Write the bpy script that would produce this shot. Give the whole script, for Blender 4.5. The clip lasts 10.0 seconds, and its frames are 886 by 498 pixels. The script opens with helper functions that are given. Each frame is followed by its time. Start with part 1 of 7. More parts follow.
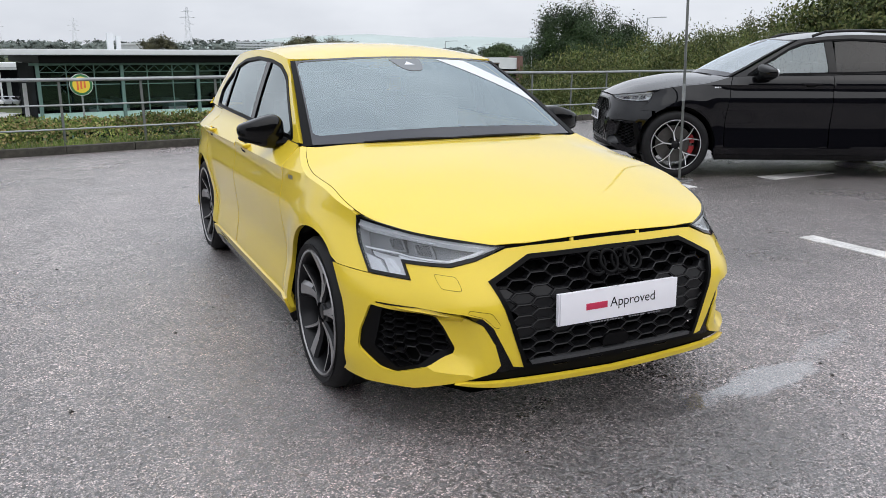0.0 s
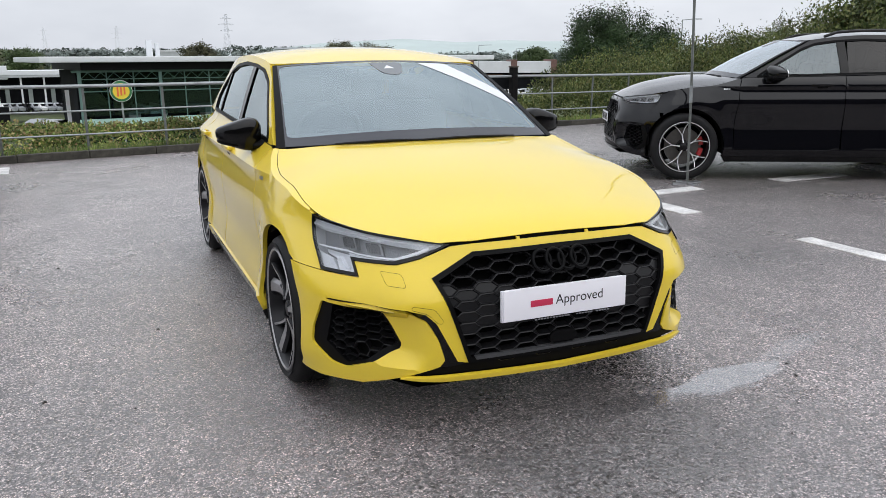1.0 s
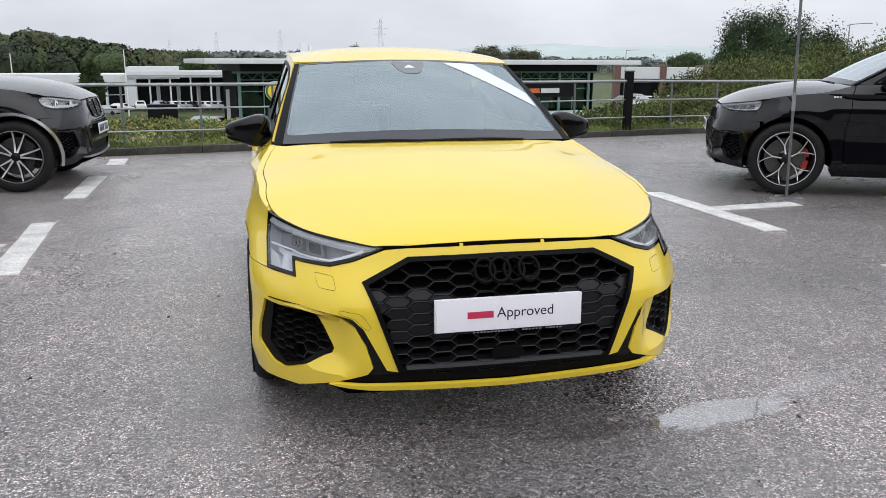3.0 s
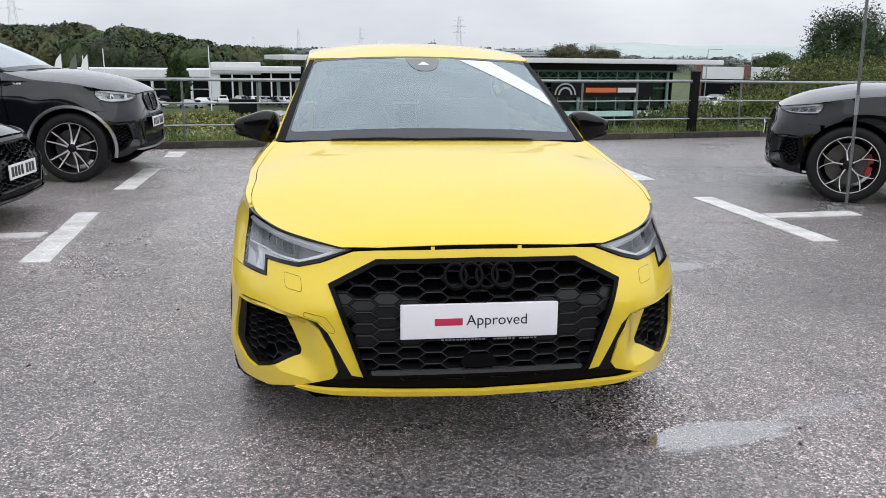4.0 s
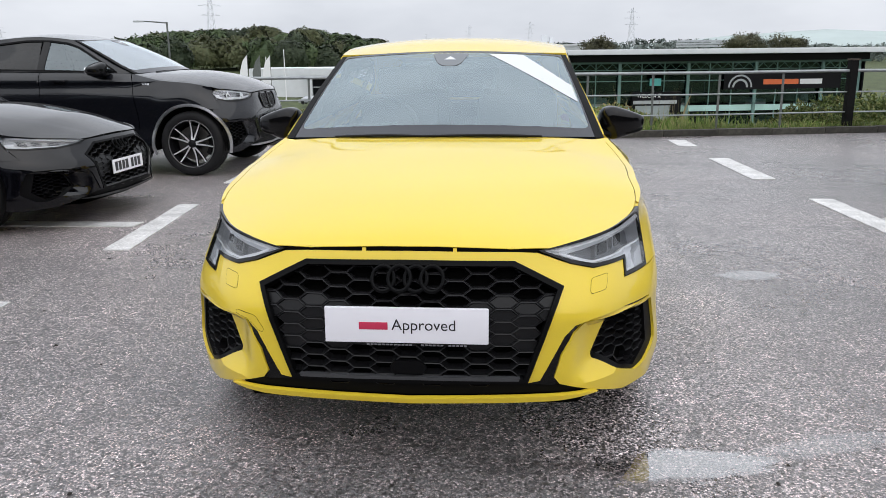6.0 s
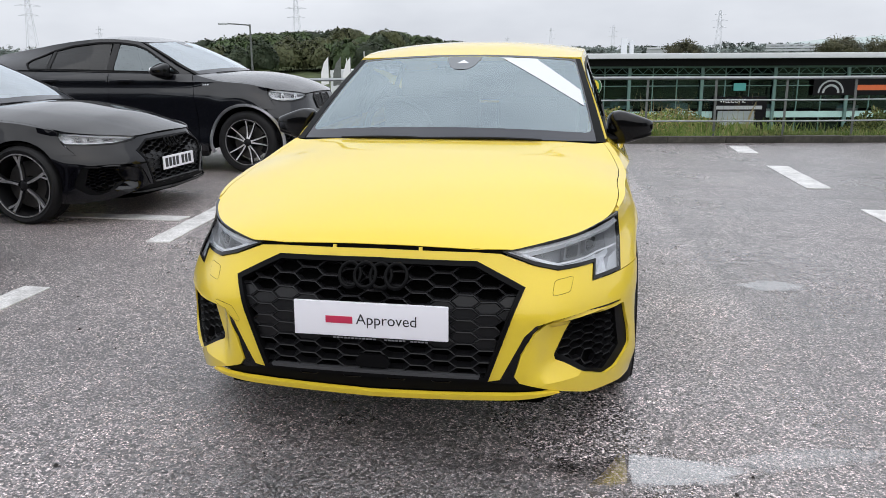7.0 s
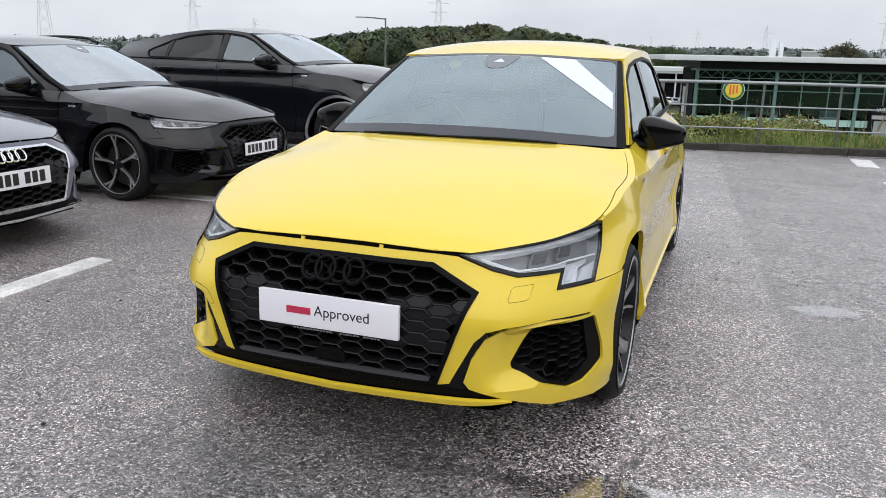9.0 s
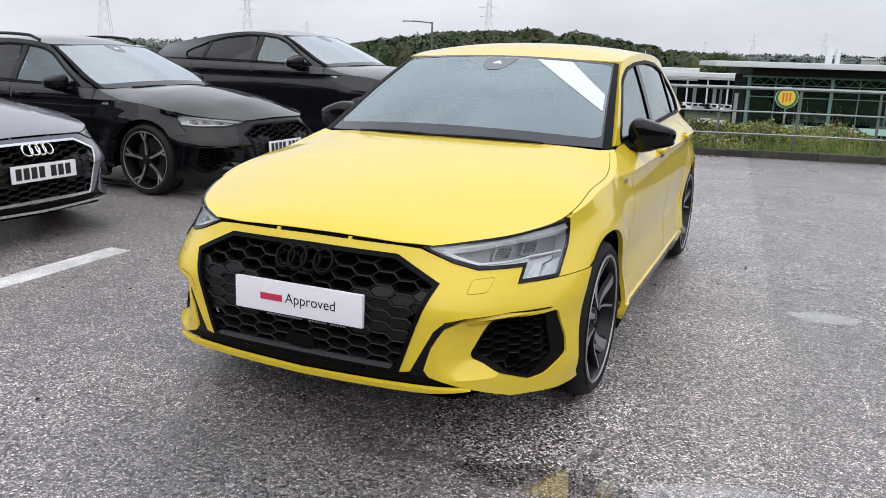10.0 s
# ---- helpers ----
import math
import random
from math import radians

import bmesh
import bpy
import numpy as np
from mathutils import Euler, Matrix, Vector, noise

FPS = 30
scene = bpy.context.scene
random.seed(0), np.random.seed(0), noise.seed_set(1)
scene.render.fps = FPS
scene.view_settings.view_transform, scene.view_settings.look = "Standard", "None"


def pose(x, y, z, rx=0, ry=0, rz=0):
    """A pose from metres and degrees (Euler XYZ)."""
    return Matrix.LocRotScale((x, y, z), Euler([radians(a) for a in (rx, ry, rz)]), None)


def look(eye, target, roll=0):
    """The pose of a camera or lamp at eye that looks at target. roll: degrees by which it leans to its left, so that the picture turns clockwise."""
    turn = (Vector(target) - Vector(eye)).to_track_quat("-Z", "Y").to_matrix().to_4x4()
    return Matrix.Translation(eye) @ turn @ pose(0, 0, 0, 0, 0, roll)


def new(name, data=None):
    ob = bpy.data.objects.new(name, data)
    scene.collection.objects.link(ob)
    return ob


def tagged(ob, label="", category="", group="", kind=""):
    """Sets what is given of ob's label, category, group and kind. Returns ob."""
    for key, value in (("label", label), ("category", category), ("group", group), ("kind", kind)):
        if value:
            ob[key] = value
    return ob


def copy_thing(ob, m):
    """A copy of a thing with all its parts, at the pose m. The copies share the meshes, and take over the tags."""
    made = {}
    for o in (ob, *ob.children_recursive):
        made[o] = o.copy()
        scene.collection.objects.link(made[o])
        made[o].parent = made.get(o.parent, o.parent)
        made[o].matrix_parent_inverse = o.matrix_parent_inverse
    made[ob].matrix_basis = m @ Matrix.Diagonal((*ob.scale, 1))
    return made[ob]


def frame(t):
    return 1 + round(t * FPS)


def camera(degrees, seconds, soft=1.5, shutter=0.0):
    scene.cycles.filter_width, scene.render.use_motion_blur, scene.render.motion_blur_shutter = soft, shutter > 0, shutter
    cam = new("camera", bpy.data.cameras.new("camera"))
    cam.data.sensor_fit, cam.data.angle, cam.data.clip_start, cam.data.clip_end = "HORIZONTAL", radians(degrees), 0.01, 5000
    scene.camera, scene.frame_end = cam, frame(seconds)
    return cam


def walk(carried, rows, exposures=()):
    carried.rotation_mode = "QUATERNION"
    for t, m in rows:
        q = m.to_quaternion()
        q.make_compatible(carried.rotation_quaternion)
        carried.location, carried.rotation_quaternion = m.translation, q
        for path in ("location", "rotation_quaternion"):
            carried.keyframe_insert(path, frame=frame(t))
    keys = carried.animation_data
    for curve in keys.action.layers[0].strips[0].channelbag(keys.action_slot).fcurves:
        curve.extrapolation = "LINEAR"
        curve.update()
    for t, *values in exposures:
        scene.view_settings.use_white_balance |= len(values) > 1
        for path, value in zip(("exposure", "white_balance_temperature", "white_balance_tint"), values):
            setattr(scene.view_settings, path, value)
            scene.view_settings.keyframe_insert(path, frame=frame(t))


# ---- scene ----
cam = camera(59.1, 10.0, soft=0.85)
PATH = [
    (0, (-1.736, -2.169, 1.368), (-0.903, -0.417, 0.882), 0.2),
    (0.5, (-1.629, -2.255, 1.369), (-0.824, -0.488, 0.889), -0.0),
    (1, (-1.48, -2.367, 1.364), (-0.728, -0.576, 0.888), -0.3),
    (1.5, (-1.321, -2.394, 1.343), (-0.643, -0.572, 0.87), -0.6),
    (2, (-1.137, -2.373, 1.345), (-0.544, -0.521, 0.877), -0.6),
    (3.5, (-0.595, -2.497, 1.335), (-0.27, -0.579, 0.867), 0.6),
    (4, (-0.419, -2.426, 1.337), (-0.186, -0.496, 0.865), 0.7),
    (4.5, (-0.234, -2.395, 1.338), (-0.102, -0.458, 0.858), 0.6),
    (5, (0.001, -2.433, 1.346), (0.026, -0.493, 0.862), 0.2),
    (5.5, (0.18, -2.411, 1.335), (0.098, -0.473, 0.849), -0.3),
    (6, (0.341, -2.332, 1.335), (0.156, -0.4, 0.851), -0.6),
    (7.5, (0.861, -2.354, 1.339), (0.398, -0.468, 0.862), 0.1),
    (8, (0.973, -2.273, 1.337), (0.427, -0.41, 0.855), 0.5),
    (8.5, (1.068, -2.211, 1.342), (0.449, -0.373, 0.854), 0.9),
    (9, (1.223, -2.178, 1.349), (0.539, -0.363, 0.861), 1.2),
    (9.5, (1.4, -2.18, 1.348), (0.656, -0.388, 0.862), 1.3),
    (10, (1.509, -2.163, 1.341), (0.717, -0.391, 0.86), 1.7),
]
walk(cam, [(t, look(eye, target, roll)) for t, eye, target, roll in PATH])

from mathutils.geometry import delaunay_2d_cdt

# ---- light: an overcast sky, and the sun soft behind it ----
world = bpy.data.worlds.new("world")
scene.world = world
world.use_nodes = True
wn, wl = world.node_tree.nodes, world.node_tree.links
sky = wn.new("ShaderNodeTexSky")
sky.sky_type, sky.sun_disc, sky.sun_elevation, sky.sun_rotation, sky.dust_density = "NISHITA", False, radians(47), radians(164), 4.0
veil = wn.new("ShaderNodeTexNoise")
veil.inputs["Scale"].default_value, veil.inputs["Detail"].default_value, veil.inputs["Roughness"].default_value = 2.2, 5.0, 0.55
veil_map = wn.new("ShaderNodeMapping")
veil_map.inputs["Scale"].default_value = (1, 1, 2.6)
coord = wn.new("ShaderNodeTexCoord")
wl.new(coord.outputs["Generated"], veil_map.inputs["Vector"])
wl.new(veil_map.outputs["Vector"], veil.inputs["Vector"])
cloud = wn.new("ShaderNodeValToRGB")
cloud.color_ramp.elements[0].position, cloud.color_ramp.elements[0].color = 0.34, (7.25, 7.62, 8.35, 1)
cloud.color_ramp.elements[1].position, cloud.color_ramp.elements[1].color = 0.62, (9.3, 9.65, 10.35, 1)
wl.new(veil.outputs["Fac"], cloud.inputs["Fac"])
over = wn.new("ShaderNodeMixRGB")
over.inputs["Fac"].default_value = 0.93
wl.new(sky.outputs["Color"], over.inputs["Color1"])
wl.new(cloud.outputs["Color"], over.inputs["Color2"])
# an overcast sky is brighter overhead than at the horizon
split, lift, dome_light = wn.new("ShaderNodeSeparateXYZ"), wn.new("ShaderNodeMapRange"), wn.new("ShaderNodeVectorMath")
wl.new(coord.outputs["Generated"], split.inputs["Vector"])
lift.inputs["From Min"].default_value, lift.inputs["From Max"].default_value = 0.0, 1.0
lift.inputs["To Min"].default_value, lift.inputs["To Max"].default_value = 0.94, 1.75
wl.new(split.outputs["Z"], lift.inputs["Value"])
dome_light.operation = "SCALE"
wl.new(over.outputs["Color"], dome_light.inputs[0]), wl.new(lift.outputs["Result"], dome_light.inputs["Scale"])
wl.new(dome_light.outputs["Vector"], wn["Background"].inputs["Color"])
wn["Background"].inputs["Strength"].default_value = 0.10
sun = new("sun", bpy.data.lights.new("sun", "SUN"))
sun.data.energy, sun.data.angle, sun.data.color = 1.05, radians(100), (1.0, 0.985, 0.96)
sun.matrix_world = look((0, 0, 30), (-8, 27, 0))


# ---- materials ----
def material(name, colour, rough=0.5, metal=0.0, spread=0.0, scale=8.0, bump=0.0, bump_scale=60.0, coat=0.0, coat_ior=1.5, fleck=0.0, fleck_scale=200.0, rough_spread=0.0, per_piece=0.0, distance=0.01, spec=0.5):
    """A surface with grain at two scales, optional relief, gloss variation, and variation from piece to piece."""
    m = bpy.data.materials.new(name)
    m.use_nodes = True
    n, l = m.node_tree.nodes, m.node_tree.links
    b = n["Principled BSDF"]
    b.inputs["Base Color"].default_value = (*colour, 1)
    b.inputs["Roughness"].default_value, b.inputs["Metallic"].default_value = rough, metal
    b.inputs["Specular IOR Level"].default_value = spec
    b.inputs["Coat Weight"].default_value, b.inputs["Coat Roughness"].default_value = coat, 0.03
    b.inputs["Coat IOR"].default_value = coat_ior
    at = n.new("ShaderNodeTexCoord").outputs["Object"]

    def grain(size, detail=5.0, roughness=0.6):
        t = n.new("ShaderNodeTexNoise")
        t.inputs["Scale"].default_value, t.inputs["Detail"].default_value, t.inputs["Roughness"].default_value = size, detail, roughness
        l.new(at, t.inputs["Vector"])
        return t.outputs["Fac"]

    def mapped(fac, a, b_, lo, hi):
        r = n.new("ShaderNodeMapRange")
        for k, v in zip(("From Min", "From Max", "To Min", "To Max"), (a, b_, lo, hi)):
            r.inputs[k].default_value = v
        l.new(fac, r.inputs["Value"])
        return r.outputs["Result"]

    def times(u, v):
        t = n.new("ShaderNodeMath")
        t.operation = "MULTIPLY"
        l.new(u, t.inputs[0]), l.new(v, t.inputs[1])
        return t.outputs["Value"]

    gain = None
    if spread:
        gain = mapped(grain(scale), 0.3, 0.7, 1 - spread, 1 + spread)
    if fleck:
        g2 = mapped(grain(fleck_scale, 2.0), 0.3, 0.7, 1 - fleck, 1 + fleck)
        gain = times(gain, g2) if gain else g2
    if per_piece:
        g3 = mapped(n.new("ShaderNodeObjectInfo").outputs["Random"], 0, 1, 1 - per_piece, 1 + per_piece)
        gain = times(gain, g3) if gain else g3
    if gain:
        mix = n.new("ShaderNodeVectorMath")
        mix.operation = "SCALE"
        mix.inputs[0].default_value = colour
        l.new(gain, mix.inputs["Scale"])
        l.new(mix.outputs["Vector"], b.inputs["Base Color"])
    if rough_spread:
        l.new(mapped(grain(scale * 0.7, 6.0), 0.3, 0.7, max(0.02, rough - rough_spread), min(1, rough + rough_spread)), b.inputs["Roughness"])
    if bump:
        h = n.new("ShaderNodeBump")
        h.inputs["Strength"].default_value, h.inputs["Distance"].default_value = bump, distance
        l.new(grain(bump_scale, 4.0), h.inputs["Height"])
        l.new(h.outputs["Normal"], b.inputs["Normal"])
    return m


def clear(name, tint, gloss=0.06, rough=0.0, pass_through=0.9, sheen=(1, 1, 1)):
    """A thin clear or tinted pane: light goes straight through, and it mirrors more at a grazing look."""
    m = bpy.data.materials.new(name)
    m.use_nodes = True
    n, l = m.node_tree.nodes, m.node_tree.links
    n.remove(n["Principled BSDF"])
    see, shine, mix = n.new("ShaderNodeBsdfTransparent"), n.new("ShaderNodeBsdfGlossy"), n.new("ShaderNodeMixShader")
    see.inputs["Color"].default_value = (*[c * pass_through for c in tint], 1)
    shine.inputs["Color"].default_value, shine.inputs["Roughness"].default_value = (*sheen, 1), rough
    fres, add = n.new("ShaderNodeFresnel"), n.new("ShaderNodeMath")
    fres.inputs["IOR"].default_value = 1.5
    add.inputs[1].default_value = gloss
    l.new(fres.outputs["Fac"], add.inputs[0])
    l.new(add.outputs["Value"], mix.inputs["Fac"])
    l.new(see.outputs["BSDF"], mix.inputs[1]), l.new(shine.outputs["BSDF"], mix.inputs[2])
    l.new(mix.outputs["Shader"], n["Material Output"].inputs["Surface"])
    return m


YELLOW = material("yellow_paint", (0.745, 0.550, 0.036), 0.42, coat=1.0, coat_ior=1.36, fleck=0.03, fleck_scale=900, spread=0.02, scale=1.5, spec=0.3)
BLACK_PAINT = material("black_paint", (0.003, 0.003, 0.0045), 0.10, coat=1.0, coat_ior=1.42, spec=0.05)
GREY_PAINT = material("graphite_paint", (0.0055, 0.006, 0.0085), 0.22, coat=1.0, coat_ior=1.48, fleck=0.2, fleck_scale=1500, spec=0.10)
NAVY_PAINT = material("dark_grey_paint", (0.150, 0.150, 0.185), 0.30, 0.6, coat=1.0, coat_ior=1.5, fleck=0.2, fleck_scale=1500, spec=0.5)
GLOSS_BLACK = material("gloss_black_plastic", (0.003, 0.003, 0.0035), 0.12, spec=0.30)
SATIN_BLACK = material("satin_black_plastic", (0.004, 0.004, 0.0045), 0.45, fleck=0.15, fleck_scale=700, spec=0.08)
GRILLE_BLACK = material("grille_black_plastic", (0.008, 0.008, 0.009), 0.33, fleck=0.15, fleck_scale=700, spec=0.27)
MATT_BLACK = material("matt_black_plastic", (0.006, 0.006, 0.007), 0.6, bump=0.1, bump_scale=900, distance=0.002, spec=0.2)
# near-black for liners, and for sheets that paint shade into gaps and openings
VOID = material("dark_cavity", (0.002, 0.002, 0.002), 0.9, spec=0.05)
RUBBER = material("tyre_rubber", (0.010, 0.010, 0.011), 0.65, spread=0.25, scale=14, bump=0.2, bump_scale=300, distance=0.003, spec=0.25)
RIM_GREY = material("machined_grey_alloy", (0.34, 0.335, 0.34), 0.30, 0.6, spread=0.1, scale=20)
RIM_DARK = material("dark_alloy", (0.012, 0.012, 0.014), 0.35, 0.5)
RIM_BRIGHT = material("diamond_cut_alloy", (0.70, 0.70, 0.72), 0.28, 0.5)
RIM_SMOKE = material("smoked_black_alloy", (0.40, 0.40, 0.41), 0.24, 0.6)
CHROME = material("chrome", (0.75, 0.76, 0.78), 0.10, 1.0)
SATIN_SILVER = material("satin_silver_trim", (0.50, 0.51, 0.53), 0.30, 0.9)
STEEL = material("brake_disc_steel", (0.12, 0.115, 0.11), 0.42, 0.9, spread=0.1, scale=30)
RED_CALIPER = material("red_caliper_paint", (0.42, 0.012, 0.015), 0.35, coat=0.4)
LAMP_WHITE = material("white_light_guide", (0.90, 0.92, 0.95), 0.25)
LAMP_SILVER = material("lamp_reflector", (0.74, 0.76, 0.80), 0.22, 0.2)
LAMP_GREY = material("lamp_bezel_grey", (0.19, 0.198, 0.212), 0.30, 0.2)
LAMP_PALE = material("pale_lamp_interior", (0.36, 0.37, 0.39), 0.22, 0.3)
LAMP_DARK = material("lamp_lens_dark", (0.02, 0.022, 0.026), 0.08)
BAR_GREY = material("satin_grey_bar", (0.055, 0.056, 0.06), 0.4)
LAMP_COVER = clear("lamp_cover", (0.97, 0.98, 1.0), 0.03, 0.0, 0.97)
SCREEN_GLASS = clear("windscreen_glass", (0.82, 0.92, 0.95), 0.225, 0.02, sheen=(0.82, 0.95, 1.0))
FRIT = material("printed_glass_border", (0.028, 0.030, 0.038), 0.12, spec=0.6)
SENSOR = material("smoked_sensor_cover", (0.115, 0.128, 0.138), 0.15, spec=0.6)
SIDE_GLASS = clear("side_window_glass", (0.60, 0.70, 0.70), 0.17, sheen=(0.90, 0.98, 1.0))
BRIGHT_SCREEN = clear("parked_car_screen", (0.70, 0.84, 0.88), 0.36, 0.02, sheen=(0.90, 0.96, 1.0))
TINT_GLASS = clear("privacy_glass", (0.03, 0.035, 0.04), 0.0)
DIM_GLASS = clear("parked_car_side_glass", (0.48, 0.58, 0.58), 0.10, sheen=(0.86, 0.96, 1.0))
CABIN = material("dark_cabin_trim", (0.055, 0.056, 0.060), 0.75, bump=0.2, bump_scale=400, distance=0.002)
HEADLINER = material("pale_headliner", (0.40, 0.41, 0.42), 0.95, spread=0.05, scale=4)
SEAT = material("seat_cloth", (0.12, 0.12, 0.13), 0.85, spread=0.2, scale=30, bump=0.3, bump_scale=500, distance=0.002)
PLATE_WHITE = material("white_plate", (0.86, 0.85, 0.90), 0.28, spread=0.015, scale=5)
STICKER = material("white_sticker_film", (0.66, 0.68, 0.71), 0.45)
INK_RED = material("red_ink", (0.55, 0.030, 0.085), 0.4)
INK_BLACK = material("black_ink", (0.015, 0.015, 0.018), 0.4)
INK_GREY = material("grey_ink", (0.22, 0.22, 0.24), 0.5)


def poly_area(p):
    return 0.5 * sum(p[i][0] * p[(i + 1) % len(p)][1] - p[(i + 1) % len(p)][0] * p[i][1] for i in range(len(p)))


def inside(p, poly):
    x, y, hit = p[0], p[1], False
    for i in range(len(poly)):
        (x1, y1), (x2, y2) = poly[i - 1], poly[i]
        if (y1 > y) != (y2 > y) and x < (x2 - x1) * (y - y1) / (y2 - y1) + x1:
            hit = not hit
    return hit


def shrink(poly, d):
    """The polygon drawn in by d (grown where d is negative)."""
    p = poly if poly_area(poly) > 0 else poly[::-1]
    out = []
    for i in range(len(p)):
        a, b, c = (Vector(p[i - 1]), Vector(p[i]), Vector(p[(i + 1) % len(p)]))
        u, v = (b - a).normalized(), (c - b).normalized()
        n1, n2 = Vector((-u.y, u.x)), Vector((-v.y, v.x))
        m = n1 + n2
        m = m / max(0.35, m.dot(m) / 2)
        out.append(tuple(b + m * d))
    return out


def dense(poly, step, closed=True):
    out = []
    for i in range(len(poly) if closed else len(poly) - 1):
        a, b = poly[i], poly[(i + 1) % len(poly)]
        k = max(1, math.ceil(math.hypot(b[0] - a[0], b[1] - a[1]) / step))
        out += [(a[0] + (b[0] - a[0]) * j / k, a[1] + (b[1] - a[1]) * j / k) for j in range(k)]
    return out if closed else out + [tuple(poly[-1])]


def rounded(poly, r, n=4):
    """The polygon with its corners rounded."""
    out = []
    for i in range(len(poly)):
        a, b, c = (Vector(poly[i - 1]), Vector(poly[i]), Vector(poly[(i + 1) % len(poly)]))
        k = min(r, (a - b).length * 0.45, (c - b).length * 0.45)
        p, q = b + (a - b).normalized() * k, b + (c - b).normalized() * k
        out += [tuple(p.lerp(b, t).lerp(b.lerp(q, t), t)) for t in (j / n for j in range(n + 1))]
    return out


def part(name, bm, mat, parent=None, label="", sharp=35, smooth_faces=True):
    """Links a bmesh as one mesh object under a thing or a part."""
    me = bpy.data.meshes.new(name)
    bm.to_mesh(me)
    bm.free()
    me.materials.append(mat)
    if smooth_faces:
        me.shade_smooth()
        me.set_sharp_from_angle(angle=radians(sharp))
    ob = new(name, me)
    if parent:
        ob.parent = parent
    if label:
        ob["label"] = label
    return ob


def sheet(bm, outline, fn, holes=(), step=0.04, depth=0.0, lines=(), centre=None, grid=None):
    """A curved panel cut out of the surface fn(a, b) along an outline, with holes, its edges turned in by depth."""
    grid = grid or step
    rings = [dense(outline, step)] + [dense(h, step) for h in holes]
    verts, edges = [], []
    for ring in rings:
        k = len(verts)
        verts += ring
        edges += [(k + i, k + (i + 1) % len(ring)) for i in range(len(ring))]
    for line in lines:
        run = [p for p in dense(line, step, False) if inside(p, outline) and not any(inside(p, h) for h in holes)]
        k = len(verts)
        verts += run
    border = np.array(verts)
    lo, hi = np.min(np.array(rings[0]), 0), np.max(np.array(rings[0]), 0)
    row = 0
    b = lo[1] + grid * 0.5
    while b < hi[1]:
        a = lo[0] + grid * (0.5 if row % 2 else 0.0)
        while a < hi[0]:
            if np.min(np.hypot(border[:, 0] - a, border[:, 1] - b)) > grid * 0.55 and inside((a, b), outline) and not any(inside((a, b), h) for h in holes):
                verts.append((a, b))
            a += grid
        b += grid * 0.87
        row += 1
    pts, es, fs, *_ = delaunay_2d_cdt([Vector(v) for v in verts], edges, [], 0, 1e-6)
    keep = []
    for f in fs:
        c = (sum(pts[i].x for i in f) / len(f), sum(pts[i].y for i in f) / len(f))
        if inside(c, outline) and not any(inside(c, h) for h in holes):
            keep.append(f)
    used = sorted({i for f in keep for i in f})
    made = {i: bm.verts.new(fn(pts[i].x, pts[i].y)) for i in used}
    faces = [bm.faces.new([made[i] for i in f]) for f in keep]
    total, mid = Vector(), Vector()
    for f in faces:
        f.normal_update()
        total += f.normal * f.calc_area() * 1.0
        mid += f.calc_center_median()
    mid /= max(1, len(faces))
    out = 0.0
    ref = Vector(centre if centre is not None else (0, 2.1, 0.5))
    for f in faces:
        out += f.normal.dot(f.calc_center_median() - ref)
    if out < 0:
        for f in faces:
            f.normal_flip()
    if depth:
        for v in made.values():
            v.normal_update()
        twin = {}
        rim = [e for e in {e for f in faces for e in f.edges} if len(e.link_faces) == 1]
        for e in rim:
            for v in e.verts:
                if v not in twin:
                    twin[v] = bm.verts.new(v.co - v.normal * depth)
        for e in rim:
            f = e.link_faces[0]
            for lp in f.loops:
                if lp.edge == e:
                    a, c = lp.vert, lp.link_loop_next.vert
            bm.faces.new((c, a, twin[a], twin[c]))
    return faces


def panel(name, outline, fn, mat, parent, label="", **kw):
    bm = bmesh.new()
    sheet(bm, outline, fn, **kw)
    return part(name, bm, mat, parent, label)


def box(bm, x0, x1, y0, y1, z0, z1, bevel=0.0, m=None):
    v = [bm.verts.new((x, y, z)) for x in (x0, x1) for y in (y0, y1) for z in (z0, z1)]
    fs = [bm.faces.new([v[i] for i in q]) for q in ((0, 1, 3, 2), (4, 6, 7, 5), (0, 4, 5, 1), (2, 3, 7, 6), (0, 2, 6, 4), (1, 5, 7, 3))]
    if bevel:
        out = bmesh.ops.bevel(bm, geom=list({e for f in fs for e in f.edges}), offset=bevel, segments=2, affect="EDGES", profile=0.7)
        v = list({w for f in out["faces"] for w in f.verts} | {w for w in v if w.is_valid})
    if m is not None:
        for w in v:
            w.co = m @ w.co
    return v


def tube(bm, path, radius, sides=8, caps=True, taper=None):
    """A round bar along a path."""
    path = [Vector(p) for p in path]
    rings = []
    for i, p in enumerate(path):
        d = (path[min(i + 1, len(path) - 1)] - path[max(i - 1, 0)]).normalized()
        up = Vector((0, 0, 1)) if abs(d.z) < 0.9 else Vector((1, 0, 0))
        a = d.cross(up).normalized()
        b = a.cross(d).normalized()
        r = radius if taper is None else radius + (taper - radius) * i / (len(path) - 1)
        rings.append([bm.verts.new(p + (a * math.cos(t) + b * math.sin(t)) * r) for t in (2 * math.pi * k / sides for k in range(sides))])
    for u, v in zip(rings, rings[1:]):
        for k in range(sides):
            bm.faces.new((u[k], u[(k + 1) % sides], v[(k + 1) % sides], v[k]))
    if caps:
        bm.faces.new(rings[0][::-1]), bm.faces.new(rings[-1])
    return rings


